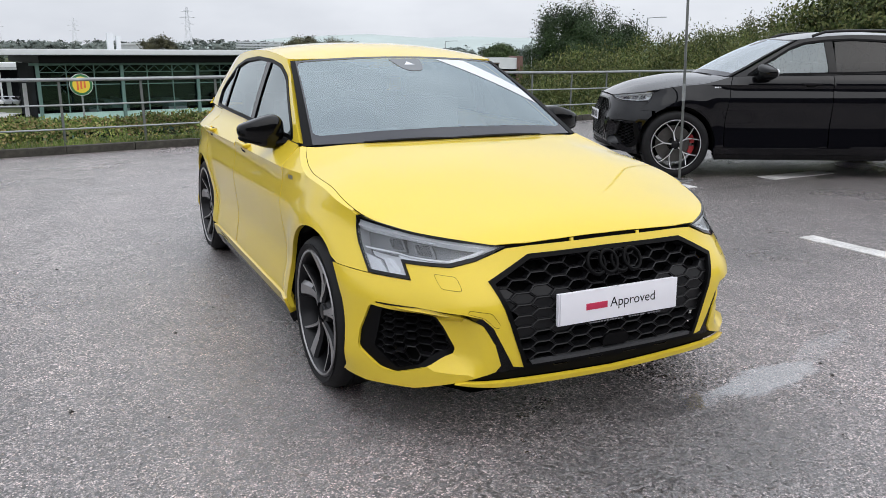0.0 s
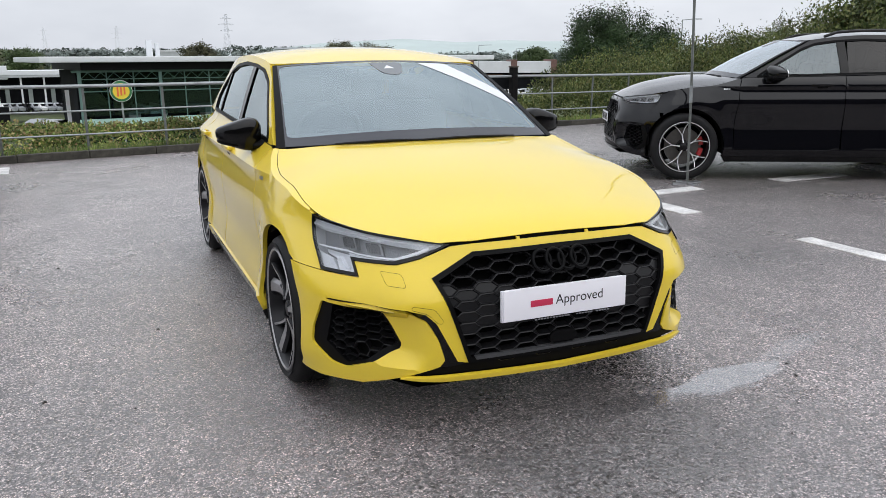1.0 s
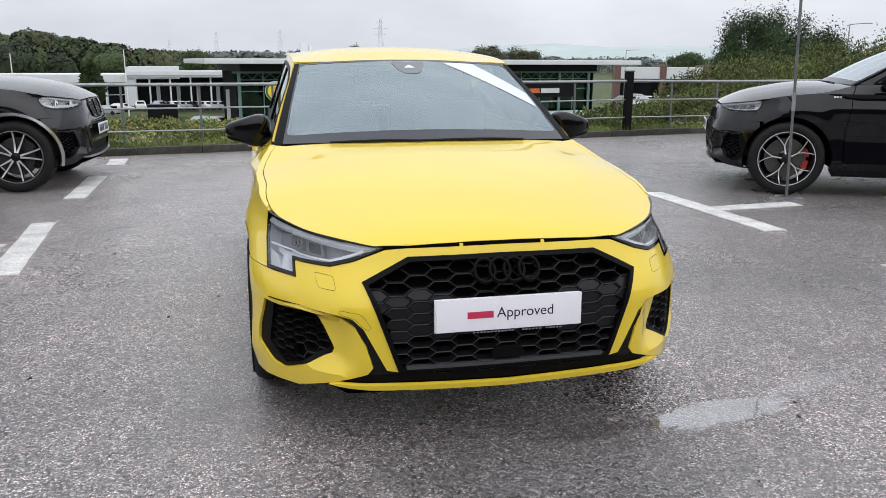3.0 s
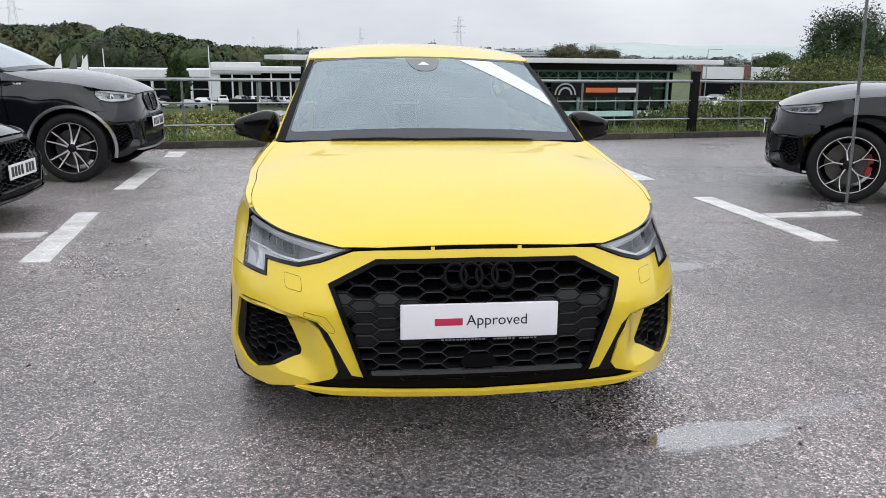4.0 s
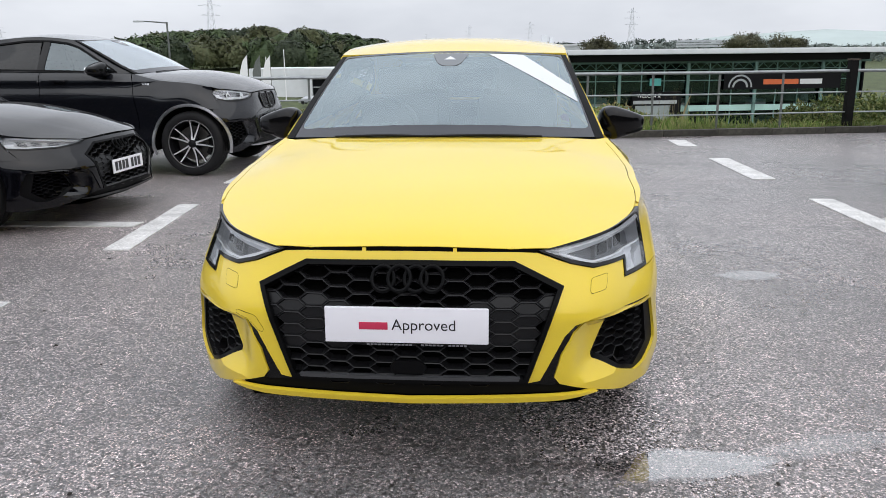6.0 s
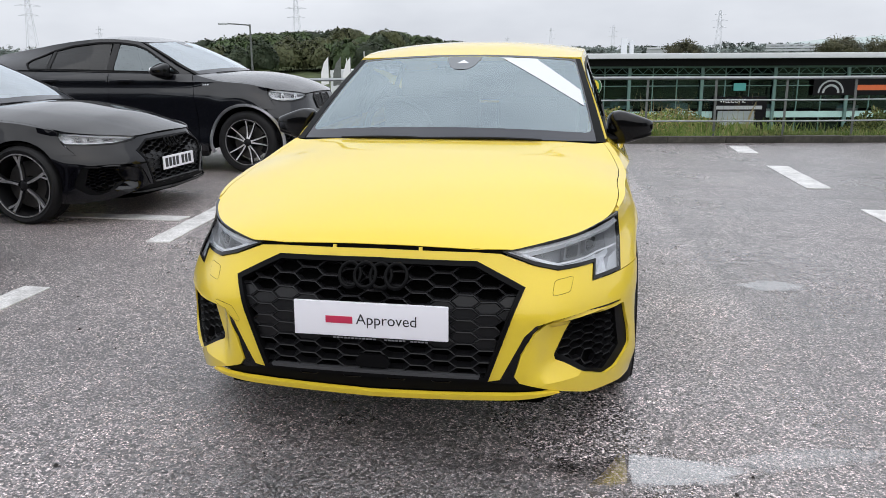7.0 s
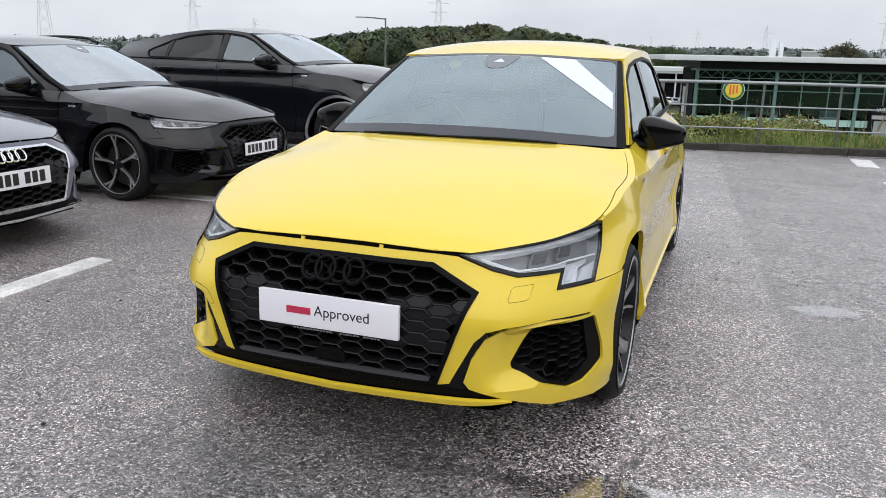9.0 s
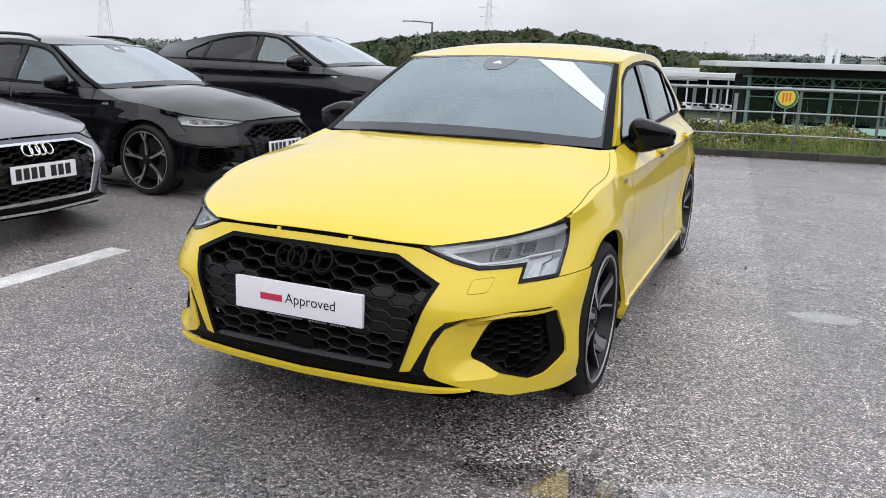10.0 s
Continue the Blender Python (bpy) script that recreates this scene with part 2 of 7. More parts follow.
def lathe(bm, profile, steps=48, axis_x=True, closed=False, arc=(0, 2 * math.pi)):
    """Turns a profile of (along the axle, radius) about the x axis."""
    full = abs(arc[1] - arc[0] - 2 * math.pi) < 1e-6
    n = steps if full else steps + 1
    rings = []
    for k in range(n):
        t = arc[0] + (arc[1] - arc[0]) * k / steps
        rings.append([bm.verts.new((a, r * math.cos(t), r * math.sin(t))) for a, r in profile])
    m = len(profile)
    for k in range(steps):
        u, v = rings[k], rings[(k + 1) % n]
        for j in range(m if closed else m - 1):
            bm.faces.new((u[j], u[(j + 1) % m], v[(j + 1) % m], v[j]))
    return rings


def thing(name, label, category, group="", at=None):
    ob = new(name)
    ob.empty_display_size = 0.2
    if at is not None:
        ob.matrix_world = at
    return tagged(ob, label, category, group)


# ---- the shape of a car body, in the hatchback's own metres: nose at y = 0, x across, z up ----
PLAN_LOW = [(0, 0.000), (0.20, 0.002), (0.385, 0.012), (0.50, 0.030), (0.58, 0.062), (0.65, 0.118), (0.715, 0.195), (0.780, 0.287),
            (0.838, 0.385), (0.874, 0.495), (0.890, 0.64), (0.893, 0.86), (0.893, 1.20), (0.893, 1.80), (0.893, 2.40), (0.893, 3.00),
            (0.890, 3.50), (0.868, 3.90), (0.80, 4.17), (0.62, 4.30), (0, 4.343)]
PLAN_TOP = [(0, 0.098), (0.20, 0.102), (0.40, 0.122), (0.52, 0.180), (0.61, 0.254), (0.68, 0.336), (0.732, 0.425), (0.778, 0.520),
            (0.814, 0.625), (0.842, 0.73), (0.862, 0.84), (0.878, 0.98), (0.884, 1.25), (0.884, 1.80), (0.884, 2.40), (0.884, 3.00),
            (0.876, 3.50), (0.845, 3.88), (0.77, 4.10), (0.60, 4.20), (0, 4.26)]
SIDE_LOW = [(0.10, -0.065), (0.20, -0.034), (0.27, -0.006), (0.33, -0.010), (0.40, -0.022), (0.47, -0.028), (0.55, -0.021), (0.64, -0.008), (0.70, -0.004), (0.77, -0.016), (0.82, -0.024), (0.862, -0.016)]
SIDE_TOP = [(0.862, -0.016), (0.89, -0.044), (0.92, -0.078), (0.955, -0.118), (1.03, -0.15)]


def smooth(a, b, v):
    """0 below a, 1 above b, eased between."""
    k = min(1.0, max(0.0, (v - a) / (b - a)))
    return k * k * (3 - 2 * k)


def spline(points, steps=12):
    """A smooth curve through points of any dimension (Catmull-Rom)."""
    p = np.array(points, float)
    q = np.vstack([2 * p[0] - p[1], p, 2 * p[-1] - p[-2]])
    out = []
    for i in range(len(p) - 1):
        a, b, c, d = q[i:i + 4]
        for k in range(steps):
            t = k / steps
            out.append(0.5 * (2 * b + (c - a) * t + (2 * a - 5 * b + 4 * c - d) * t ** 2 + (3 * b - a - 3 * c + d) * t ** 3))
    out.append(p[-1])
    return np.array(out)


LOW, TOP = spline(PLAN_LOW), spline(PLAN_TOP)
LOW[0, 0] = TOP[0, 0] = 0
RUN = np.concatenate([[0], np.cumsum(np.hypot(*np.diff(LOW, axis=0).T))])
PROFILE_LOW, PROFILE_TOP = spline(SIDE_LOW), spline(SIDE_TOP)


def skin(s, z):
    """The body's skin: s runs round the car from the middle of the nose, left side negative."""
    a = abs(s)
    w = smooth(0.50, 0.775, z)
    x = (1 - w) * np.interp(a, RUN, LOW[:, 0]) + w * np.interp(a, RUN, TOP[:, 0])
    y = (1 - w) * np.interp(a, RUN, LOW[:, 1]) + w * np.interp(a, RUN, TOP[:, 1])
    side = smooth(0.85, 1.35, a) * (1 - smooth(4.7, 5.1, a))
    prof = PROFILE_LOW if z < 0.862 else PROFILE_TOP
    x += side * np.interp(z, prof[:, 0], prof[:, 1])
    for axle in (0.86, 3.496):
        r = math.hypot(y - axle, z - 0.32)
        x += 0.016 * side * (1 - smooth(0.38, 0.52, r))
    x -= 0.028 * side * smooth(0.80, 0.872, z) * (1 - smooth(1.05, 1.45, y))
    if a < 1.2:
        y += 0.070 * smooth(0.515, 0.60, a) * (1 - smooth(0.70, 0.95, a)) * smooth(0.290, 0.345, z) * (1 - smooth(0.475, 0.503, z))
    if z < 0.36:
        y += (1 - side) * 0.9 * (0.36 - z) ** 2 * (1 if a < 2 else -1)
    return (math.copysign(x, s) if s else 0.0, float(y), z)


def lid_edge(y):
    """Height of the bonnet's side edge."""
    return float(np.interp(y, EDGE[:, 0], EDGE[:, 1]))


EDGE = spline([(0.09, 0.721), (0.129, 0.7225), (0.171, 0.732), (0.211, 0.740), (0.28, 0.748), (0.336, 0.7545), (0.398, 0.762), (0.481, 0.7725), (0.558, 0.786), (0.822, 0.836), (1.10, 0.868), (1.25, 0.905), (1.42, 0.958)])
CROWN = spline([(0.05, 0.716), (0.10, 0.733), (0.16, 0.762), (0.28, 0.800), (0.50, 0.851), (0.80, 0.905), (1.10, 0.949), (1.42, 0.988)])


def lid(x, y):
    """The bonnet's skin."""
    k = min(1.2, abs(x) / lid_half(y))
    c = 0.52 + 0.12 * smooth(0.1, 1.2, y)
    drop = 0.30 * (k / c) ** 2 if k < c else 0.30 + 0.70 * ((k - c) / (1 - c)) ** 1.25
    mid = float(np.interp(y, CROWN[:, 0], CROWN[:, 1]))
    return (x, y, mid - (mid - lid_edge(y)) * drop)


HALF = spline([(0.05, 0.30), (0.126, 0.413), (0.19, 0.53), (0.28, 0.64), (0.40, 0.735), (0.52, 0.795), (0.80, 0.826), (1.10, 0.822), (1.42, 0.765)])


def lid_half(y):
    """Half the bonnet's width."""
    return float(np.interp(y, HALF[:, 0], HALF[:, 1]))


def shut_in(y):
    """How far the bonnet's shut line lies inboard of the wing's shoulder."""
    return 0.030 * smooth(0.40, 0.84, y)


# ---- ground ----
def asphalt(name, dry, wet, seed):
    """Worn tarmac: pale chips in dark binder with painted crevice shade, damp in broad patches."""
    m = bpy.data.materials.new(name)
    m.use_nodes = True
    n, l = m.node_tree.nodes, m.node_tree.links
    b = n["Principled BSDF"]
    at = n.new("ShaderNodeTexCoord").outputs["Object"]

    def noise_(scale, detail=4.0, rough=0.6, dist=0.0):
        t = n.new("ShaderNodeTexNoise")
        for k, v in (("Scale", scale), ("Detail", detail), ("Roughness", rough), ("Distortion", dist)):
            t.inputs[k].default_value = v
        mp = n.new("ShaderNodeMapping")
        mp.inputs["Location"].default_value = (seed, seed * 0.7, 0)
        l.new(at, mp.inputs["Vector"])
        l.new(mp.outputs["Vector"], t.inputs["Vector"])
        return t.outputs["Fac"]

    def ramp(fac, stops):
        r = n.new("ShaderNodeValToRGB")
        while len(r.color_ramp.elements) < len(stops):
            r.color_ramp.elements.new(0.5)
        for e, (p, c) in zip(r.color_ramp.elements, stops):
            e.position, e.color = p, (*c, 1) if len(c) == 3 else c
        l.new(fac, r.inputs["Fac"])
        return r.outputs["Color"]

    damp = ramp(noise_(0.42, 6.0, 0.62, 0.4), [(0.40, (0, 0, 0)), (0.62, (1, 1, 1))])
    chips = n.new("ShaderNodeTexVoronoi")
    chips.inputs["Scale"].default_value = 135
    l.new(at, chips.inputs["Vector"])
    tone = n.new("ShaderNodeSeparateColor")
    l.new(chips.outputs["Color"], tone.inputs["Color"])
    base = n.new("ShaderNodeMixRGB")
    base.inputs["Color1"].default_value, base.inputs["Color2"].default_value = (*dry, 1), (*wet, 1)
    l.new(damp, base.inputs["Fac"])
    gaps = n.new("ShaderNodeTexVoronoi")
    gaps.feature = "DISTANCE_TO_EDGE"
    gaps.inputs["Scale"].default_value = 135
    l.new(at, gaps.inputs["Vector"])
    chip_tone = ramp(tone.outputs["Red"], [(0.0, (0.07,) * 3), (0.40, (0.60,) * 3), (0.72, (1.60,) * 3), (1.0, (3.7, 3.65, 3.6))])
    # dark binder, with the shade of the crevices between chips painted in
    binder = ramp(gaps.outputs["Distance"], [(0.02, (0.22,) * 3), (0.16, (1.15,) * 3)])
    stones = n.new("ShaderNodeMixRGB")
    stones.blend_type = "MULTIPLY"
    stones.inputs["Fac"].default_value = 1.0
    l.new(chip_tone, stones.inputs["Color1"]), l.new(binder, stones.inputs["Color2"])
    stone = stones.outputs["Color"]
    mul = n.new("ShaderNodeMixRGB")
    mul.blend_type = "MULTIPLY"
    mul.inputs["Fac"].default_value = 1.0
    l.new(base.outputs["Color"], mul.inputs["Color1"]), l.new(stone, mul.inputs["Color2"])
    blot = ramp(noise_(2.3, 6.0, 0.75), [(0.3, (0.66,) * 3), (0.7, (1.22,) * 3)])
    wear = ramp(noise_(17.0, 3.0, 0.6), [(0.36, (0.50,) * 3), (0.60, (1.25,) * 3)])
    mul2 = n.new("ShaderNodeMixRGB")
    mul2.blend_type = "MULTIPLY"
    mul2.inputs["Fac"].default_value = 1.0
    l.new(mul.outputs["Color"], mul2.inputs["Color1"]), l.new(blot, mul2.inputs["Color2"])
    # an older strip to the east with a ragged edge, and a damp trail before the car with its dark reflection painted in
    xyz = n.new("ShaderNodeSeparateXYZ")
    l.new(at, xyz.inputs["Vector"])

    def calc(op, u, v):
        t = n.new("ShaderNodeMath")
        t.operation = op
        for i, w in enumerate((u, v)):
            if isinstance(w, (int, float)):
                t.inputs[i].default_value = w
            else:
                l.new(w, t.inputs[i])
        return t.outputs["Value"]

    def ease(v, a, b_):
        r = n.new("ShaderNodeMapRange")
        r.interpolation_type = "SMOOTHSTEP"
        r.inputs["From Min"].default_value, r.inputs["From Max"].default_value = a, b_
        l.new(v, r.inputs["Value"])
        return r.outputs["Result"]

    wob = calc("MULTIPLY", calc("SUBTRACT", noise_(7.0, 4.0), 0.5), 0.16)
    edge = calc("ADD", calc("ADD", calc("SUBTRACT", xyz.outputs["X"], 1.70), calc("MULTIPLY", xyz.outputs["Y"], 0.082)), wob)
    old = calc("MULTIPLY", ease(edge, -0.03, 0.04), ease(calc("ADD", xyz.outputs["Y"], calc("MULTIPLY", wob, 6.0)), 0.2, 2.2))
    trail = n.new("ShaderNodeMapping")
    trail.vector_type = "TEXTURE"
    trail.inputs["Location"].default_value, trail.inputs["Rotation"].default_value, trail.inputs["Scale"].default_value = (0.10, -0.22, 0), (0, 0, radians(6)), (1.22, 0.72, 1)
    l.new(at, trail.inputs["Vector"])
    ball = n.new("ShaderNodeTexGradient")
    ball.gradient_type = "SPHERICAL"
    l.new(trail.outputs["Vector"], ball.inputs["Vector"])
    # damp, and the car's dark reflection put into the colour, in one oval
    damp_and_reflection = ease(calc("ADD", ball.outputs["Fac"], calc("MULTIPLY", calc("SUBTRACT", noise_(5.0, 5.0), 0.5), 0.9)), 0.15, 0.75)
    # ragged joints across the older strip, with crumbled dark edges
    cracks = 0.0
    for y0, slope, thick in ((3.72, 0.04, 0.05), (7.55, -0.05, 0.07), (5.3, 0.12, 0.025)):
        line = calc("ABSOLUTE", calc("ADD", calc("SUBTRACT", calc("ADD", xyz.outputs["Y"], calc("MULTIPLY", xyz.outputs["X"], -slope)), y0), calc("MULTIPLY", wob, 1.6)), 0.0)
        cut = calc("SUBTRACT", 1.0, ease(line, thick * 0.3, thick * 2.2))
        cracks = calc("MAXIMUM", cracks, calc("MULTIPLY", cut, ease(calc("ADD", noise_(3.1, 3.0), calc("MULTIPLY", wob, 1.0)), 0.42, 0.60)))
    cracks = calc("MULTIPLY", cracks, ease(xyz.outputs["X"], 1.0, 1.5))
    seam = calc("SUBTRACT", 1.0, ease(calc("ABSOLUTE", edge, 0.0), 0.01, 0.09))
    dim = calc("SUBTRACT", calc("SUBTRACT", 1.0, calc("MULTIPLY", old, 0.24)), calc("MULTIPLY", damp_and_reflection, 0.58))
    worn = calc("ADD", calc("SUBTRACT", 1.0, calc("ADD", 0.25, calc("MULTIPLY", old, 0.65))), calc("MULTIPLY", calc("ADD", 0.25, calc("MULTIPLY", old, 0.65)), wear))
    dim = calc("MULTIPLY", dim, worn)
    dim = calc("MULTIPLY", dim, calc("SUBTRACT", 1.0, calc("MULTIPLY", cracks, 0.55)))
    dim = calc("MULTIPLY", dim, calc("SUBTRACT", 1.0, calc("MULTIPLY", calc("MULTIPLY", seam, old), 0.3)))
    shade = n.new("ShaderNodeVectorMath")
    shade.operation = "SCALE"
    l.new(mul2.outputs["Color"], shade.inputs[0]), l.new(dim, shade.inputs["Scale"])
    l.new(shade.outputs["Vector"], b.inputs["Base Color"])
    gloss = ramp(noise_(0.55, 6.0, 0.65, 0.5), [(0.36, (0.25,) * 3), (0.66, (0.39,) * 3)])
    l.new(gloss, b.inputs["Roughness"])
    b.inputs["Specular IOR Level"].default_value = 1.0
    b.inputs["Coat Roughness"].default_value, b.inputs["Coat IOR"].default_value = 0.24, 2.15
    # the film of water is patchy, and thin on the older, drier side
    dry_side = calc("SUBTRACT", 1.0, calc("MULTIPLY", ease(calc("ADD", xyz.outputs["X"], calc("MULTIPLY", wob, 3.0)), 0.2, 1.9), 0.16))
    patchy = calc("ADD", 0.82, calc("MULTIPLY", ease(noise_(0.9, 6.0, 0.6, 0.6), 0.36, 0.62), 0.18))
    l.new(calc("MULTIPLY", calc("MULTIPLY", dry_side, patchy), calc("MINIMUM", 1.0, calc("ADD", 0.25, calc("MULTIPLY", worn, 0.78)))), b.inputs["Coat Weight"])
    # every chip lies at its own tilt, in a binder with fine relief
    h2 = n.new("ShaderNodeBump")
    h2.inputs["Strength"].default_value, h2.inputs["Distance"].default_value = 0.75, 0.0045
    rise = calc("ADD", calc("MULTIPLY", noise_(70, 4.0), 0.8), calc("MULTIPLY", ease(gaps.outputs["Distance"], 0.0, 0.30), 0.75))
    l.new(rise, h2.inputs["Height"])
    facet, tilt, both, unit = (n.new("ShaderNodeVectorMath") for _ in range(4))
    facet.operation, tilt.operation, both.operation, unit.operation = "SUBTRACT", "SCALE", "ADD", "NORMALIZE"
    l.new(chips.outputs["Color"], facet.inputs[0])
    facet.inputs[1].default_value = (0.5, 0.5, 0.5)
    l.new(facet.outputs["Vector"], tilt.inputs[0])
    tilt.inputs["Scale"].default_value = 1.15
    l.new(tilt.outputs["Vector"], both.inputs[0]), l.new(h2.outputs["Normal"], both.inputs[1])
    l.new(both.outputs["Vector"], unit.inputs[0])
    l.new(unit.outputs["Vector"], b.inputs["Normal"])
    low, sum_, film_normal = (n.new("ShaderNodeVectorMath") for _ in range(3))
    low.operation, sum_.operation, film_normal.operation = "SCALE", "ADD", "NORMALIZE"
    low.inputs["Scale"].default_value = 0.80
    l.new(facet.outputs["Vector"], low.inputs[0])
    l.new(low.outputs["Vector"], sum_.inputs[0]), l.new(h2.outputs["Normal"], sum_.inputs[1])
    l.new(sum_.outputs["Vector"], film_normal.inputs[0])
    l.new(film_normal.outputs["Vector"], b.inputs["Coat Normal"])
    return m


def leafy(name, colours, rough=0.55, patch=0.8, range_=(0.55, 1.5)):
    """Foliage whose leaves differ one from another."""
    m = bpy.data.materials.new(name)
    m.use_nodes = True
    n, l = m.node_tree.nodes, m.node_tree.links
    b = n["Principled BSDF"]
    r = n.new("ShaderNodeValToRGB")
    while len(r.color_ramp.elements) < len(colours):
        r.color_ramp.elements.new(0.5)
    for i, (e, c) in enumerate(zip(r.color_ramp.elements, colours)):
        e.position, e.color = i / (len(colours) - 1), (*c, 1)
    l.new(n.new("ShaderNodeNewGeometry").outputs["Random Per Island"], r.inputs["Fac"])
    t, mr, sc = n.new("ShaderNodeTexNoise"), n.new("ShaderNodeMapRange"), n.new("ShaderNodeVectorMath")
    t.inputs["Scale"].default_value, t.inputs["Detail"].default_value = patch, 2.0
    l.new(n.new("ShaderNodeTexCoord").outputs["Object"], t.inputs["Vector"])
    for k, v in zip(("From Min", "From Max", "To Min", "To Max"), (0.33, 0.67, *range_)):
        mr.inputs[k].default_value = v
    l.new(t.outputs["Fac"], mr.inputs["Value"])
    sc.operation = "SCALE"
    l.new(r.outputs["Color"], sc.inputs[0]), l.new(mr.outputs["Result"], sc.inputs["Scale"])
    l.new(sc.outputs["Vector"], b.inputs["Base Color"])
    b.inputs["Roughness"].default_value, b.inputs["Specular IOR Level"].default_value = rough, 0.16
    return m


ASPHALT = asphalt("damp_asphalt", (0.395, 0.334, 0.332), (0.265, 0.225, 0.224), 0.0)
LINE_PAINT = material("worn_road_paint", (0.58, 0.57, 0.56), 0.6, spread=0.28, scale=5, fleck=0.28, fleck_scale=90, bump=0.3, bump_scale=120)
KERB_STONE = material("mossy_kerb_concrete", (0.040, 0.037, 0.030), 0.9, spread=0.5, scale=9, fleck=0.3, fleck_scale=120, bump=0.6, bump_scale=70, per_piece=0.25)
GRASS_GROUND = material("rough_grass", (0.060, 0.078, 0.026), 0.95, spread=0.5, scale=0.4, fleck=0.4, fleck_scale=12)
GALVANISED = material("galvanised_rail", (0.30, 0.32, 0.33), 0.50, 0.6, spread=0.2, scale=6)
POST_GREY = material("weathered_grey_post", (0.13, 0.14, 0.135), 0.6, 0.3, spread=0.3, scale=8)
POST_BLACK = material("black_timber_post", (0.007, 0.007, 0.007), 0.8, spread=0.3, scale=10, bump=0.3, bump_scale=60, spec=0.1)
BRAMBLE = leafy("bramble_leaves", [(0.035, 0.070, 0.018), (0.075, 0.125, 0.030), (0.125, 0.180, 0.045), (0.19, 0.235, 0.065), (0.27, 0.28, 0.10), (0.30, 0.24, 0.11), (0.26, 0.17, 0.09)], patch=1.3, range_=(0.45, 1.75))
GRASS = leafy("grass_blades", [(0.08, 0.14, 0.03), (0.14, 0.21, 0.05), (0.22, 0.27, 0.085), (0.32, 0.29, 0.14)])
DRY_GRASS = leafy("seeding_grass", [(0.16, 0.16, 0.07), (0.26, 0.22, 0.12), (0.34, 0.29, 0.18)])
SHRUB = leafy("shrub_leaves", [(0.030, 0.048, 0.016), (0.056, 0.082, 0.024), (0.092, 0.118, 0.036), (0.135, 0.150, 0.050), (0.175, 0.168, 0.070)], patch=0.9, range_=(0.4, 1.5))
TREE_LEAF = leafy("tree_leaves", [(0.018, 0.034, 0.015), (0.026, 0.048, 0.019), (0.036, 0.060, 0.023), (0.050, 0.074, 0.029)], patch=0.4)
WOOD_LEAF = leafy("wood_leaves", [(0.048, 0.074, 0.032), (0.057, 0.085, 0.035), (0.068, 0.091, 0.038)], patch=0.06, range_=(0.75, 1.35))
WOOD_DARK = leafy("dark_wood_leaves", [(0.030, 0.044, 0.025), (0.036, 0.050, 0.027), (0.044, 0.055, 0.030)], patch=0.06, range_=(0.75, 1.3))
WOOD_RUST = leafy("turning_wood_leaves", [(0.060, 0.072, 0.034), (0.070, 0.079, 0.036), (0.082, 0.083, 0.039)], patch=0.06, range_=(0.8, 1.25))
# distance haze is put into these pale leaf colours
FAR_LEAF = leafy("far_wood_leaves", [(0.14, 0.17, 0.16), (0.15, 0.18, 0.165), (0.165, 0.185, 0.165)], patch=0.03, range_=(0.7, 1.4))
BUSH_BROWN = leafy("olive_bush_leaves", [(0.060, 0.064, 0.036), (0.075, 0.076, 0.042), (0.088, 0.082, 0.046)], patch=0.2)
BARK = material("bark", (0.07, 0.055, 0.042), 0.9, spread=0.4, scale=12, bump=0.6, bump_scale=40)


def kerb_y(x):
    return 10.12 + 0.19 * x


def terrain(x, y):
    d = y - kerb_y(x)
    low = -8.8 + 2.1 * smooth(5, 60, -x)
    z = -0.05 + (0.13 if d > 1.05 else 0) - 2.6 * smooth(1.1, 3.2, d) + (low + 2.6) * smooth(2.5, 40, d) * (1 - 0.5 * smooth(14, 34, x) * (1 - smooth(40, 80, d)))
    ax, ay = x + 115, y - 345
    z += 11.5 * math.exp(-(ax / 105) ** 2 - (ay / 90) ** 2)
    z += 6.0 * smooth(420, 900, math.hypot(x, y))
    return z


def spaced(lo, hi, fine_lo, fine_hi, fine, growth=1.22):
    out = list(np.arange(fine_lo, fine_hi + 1e-6, fine))
    s, v = fine, fine_hi
    while v < hi:
        s *= growth
        v += s
        out.append(v)
    s, v = fine, fine_lo
    while v > lo:
        s *= growth
        v -= s
        out.insert(0, v)
    return out


gx, gy = spaced(-3500, 3500, -30, 40, 2.0), spaced(-600, 4200, -20, 60, 1.0)
gv = [(x, y, terrain(x, y)) for y in gy for x in gx]
nx = len(gx)
gf = [(j * nx + i, j * nx + i + 1, (j + 1) * nx + i + 1, (j + 1) * nx + i) for j in range(len(gy) - 1) for i in range(nx - 1)]
me = bpy.data.meshes.new("ground")
me.from_pydata(gv, [], gf)
me.materials.append(GRASS_GROUND)
me.shade_smooth()
tagged(new("ground", me), "rough grass falling away below the car park", "ground", kind="structure")


def slab(name, corners, z0, z1, mat, parent=None):
    """A flat slab over a convex outline."""
    bm = bmesh.new()
    lo = [bm.verts.new((x, y, z0)) for x, y in corners]
    hi = [bm.verts.new((x, y, z1)) for x, y in corners]
    bm.faces.new(hi), bm.faces.new(lo[::-1])
    k = len(corners)
    for i in range(k):
        bm.faces.new((lo[i], lo[(i + 1) % k], hi[(i + 1) % k], hi[i]))
    return part(name, bm, mat, parent, smooth_faces=False)


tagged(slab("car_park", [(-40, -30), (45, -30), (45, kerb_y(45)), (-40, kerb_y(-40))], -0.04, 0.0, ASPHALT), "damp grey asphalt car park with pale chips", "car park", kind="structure")


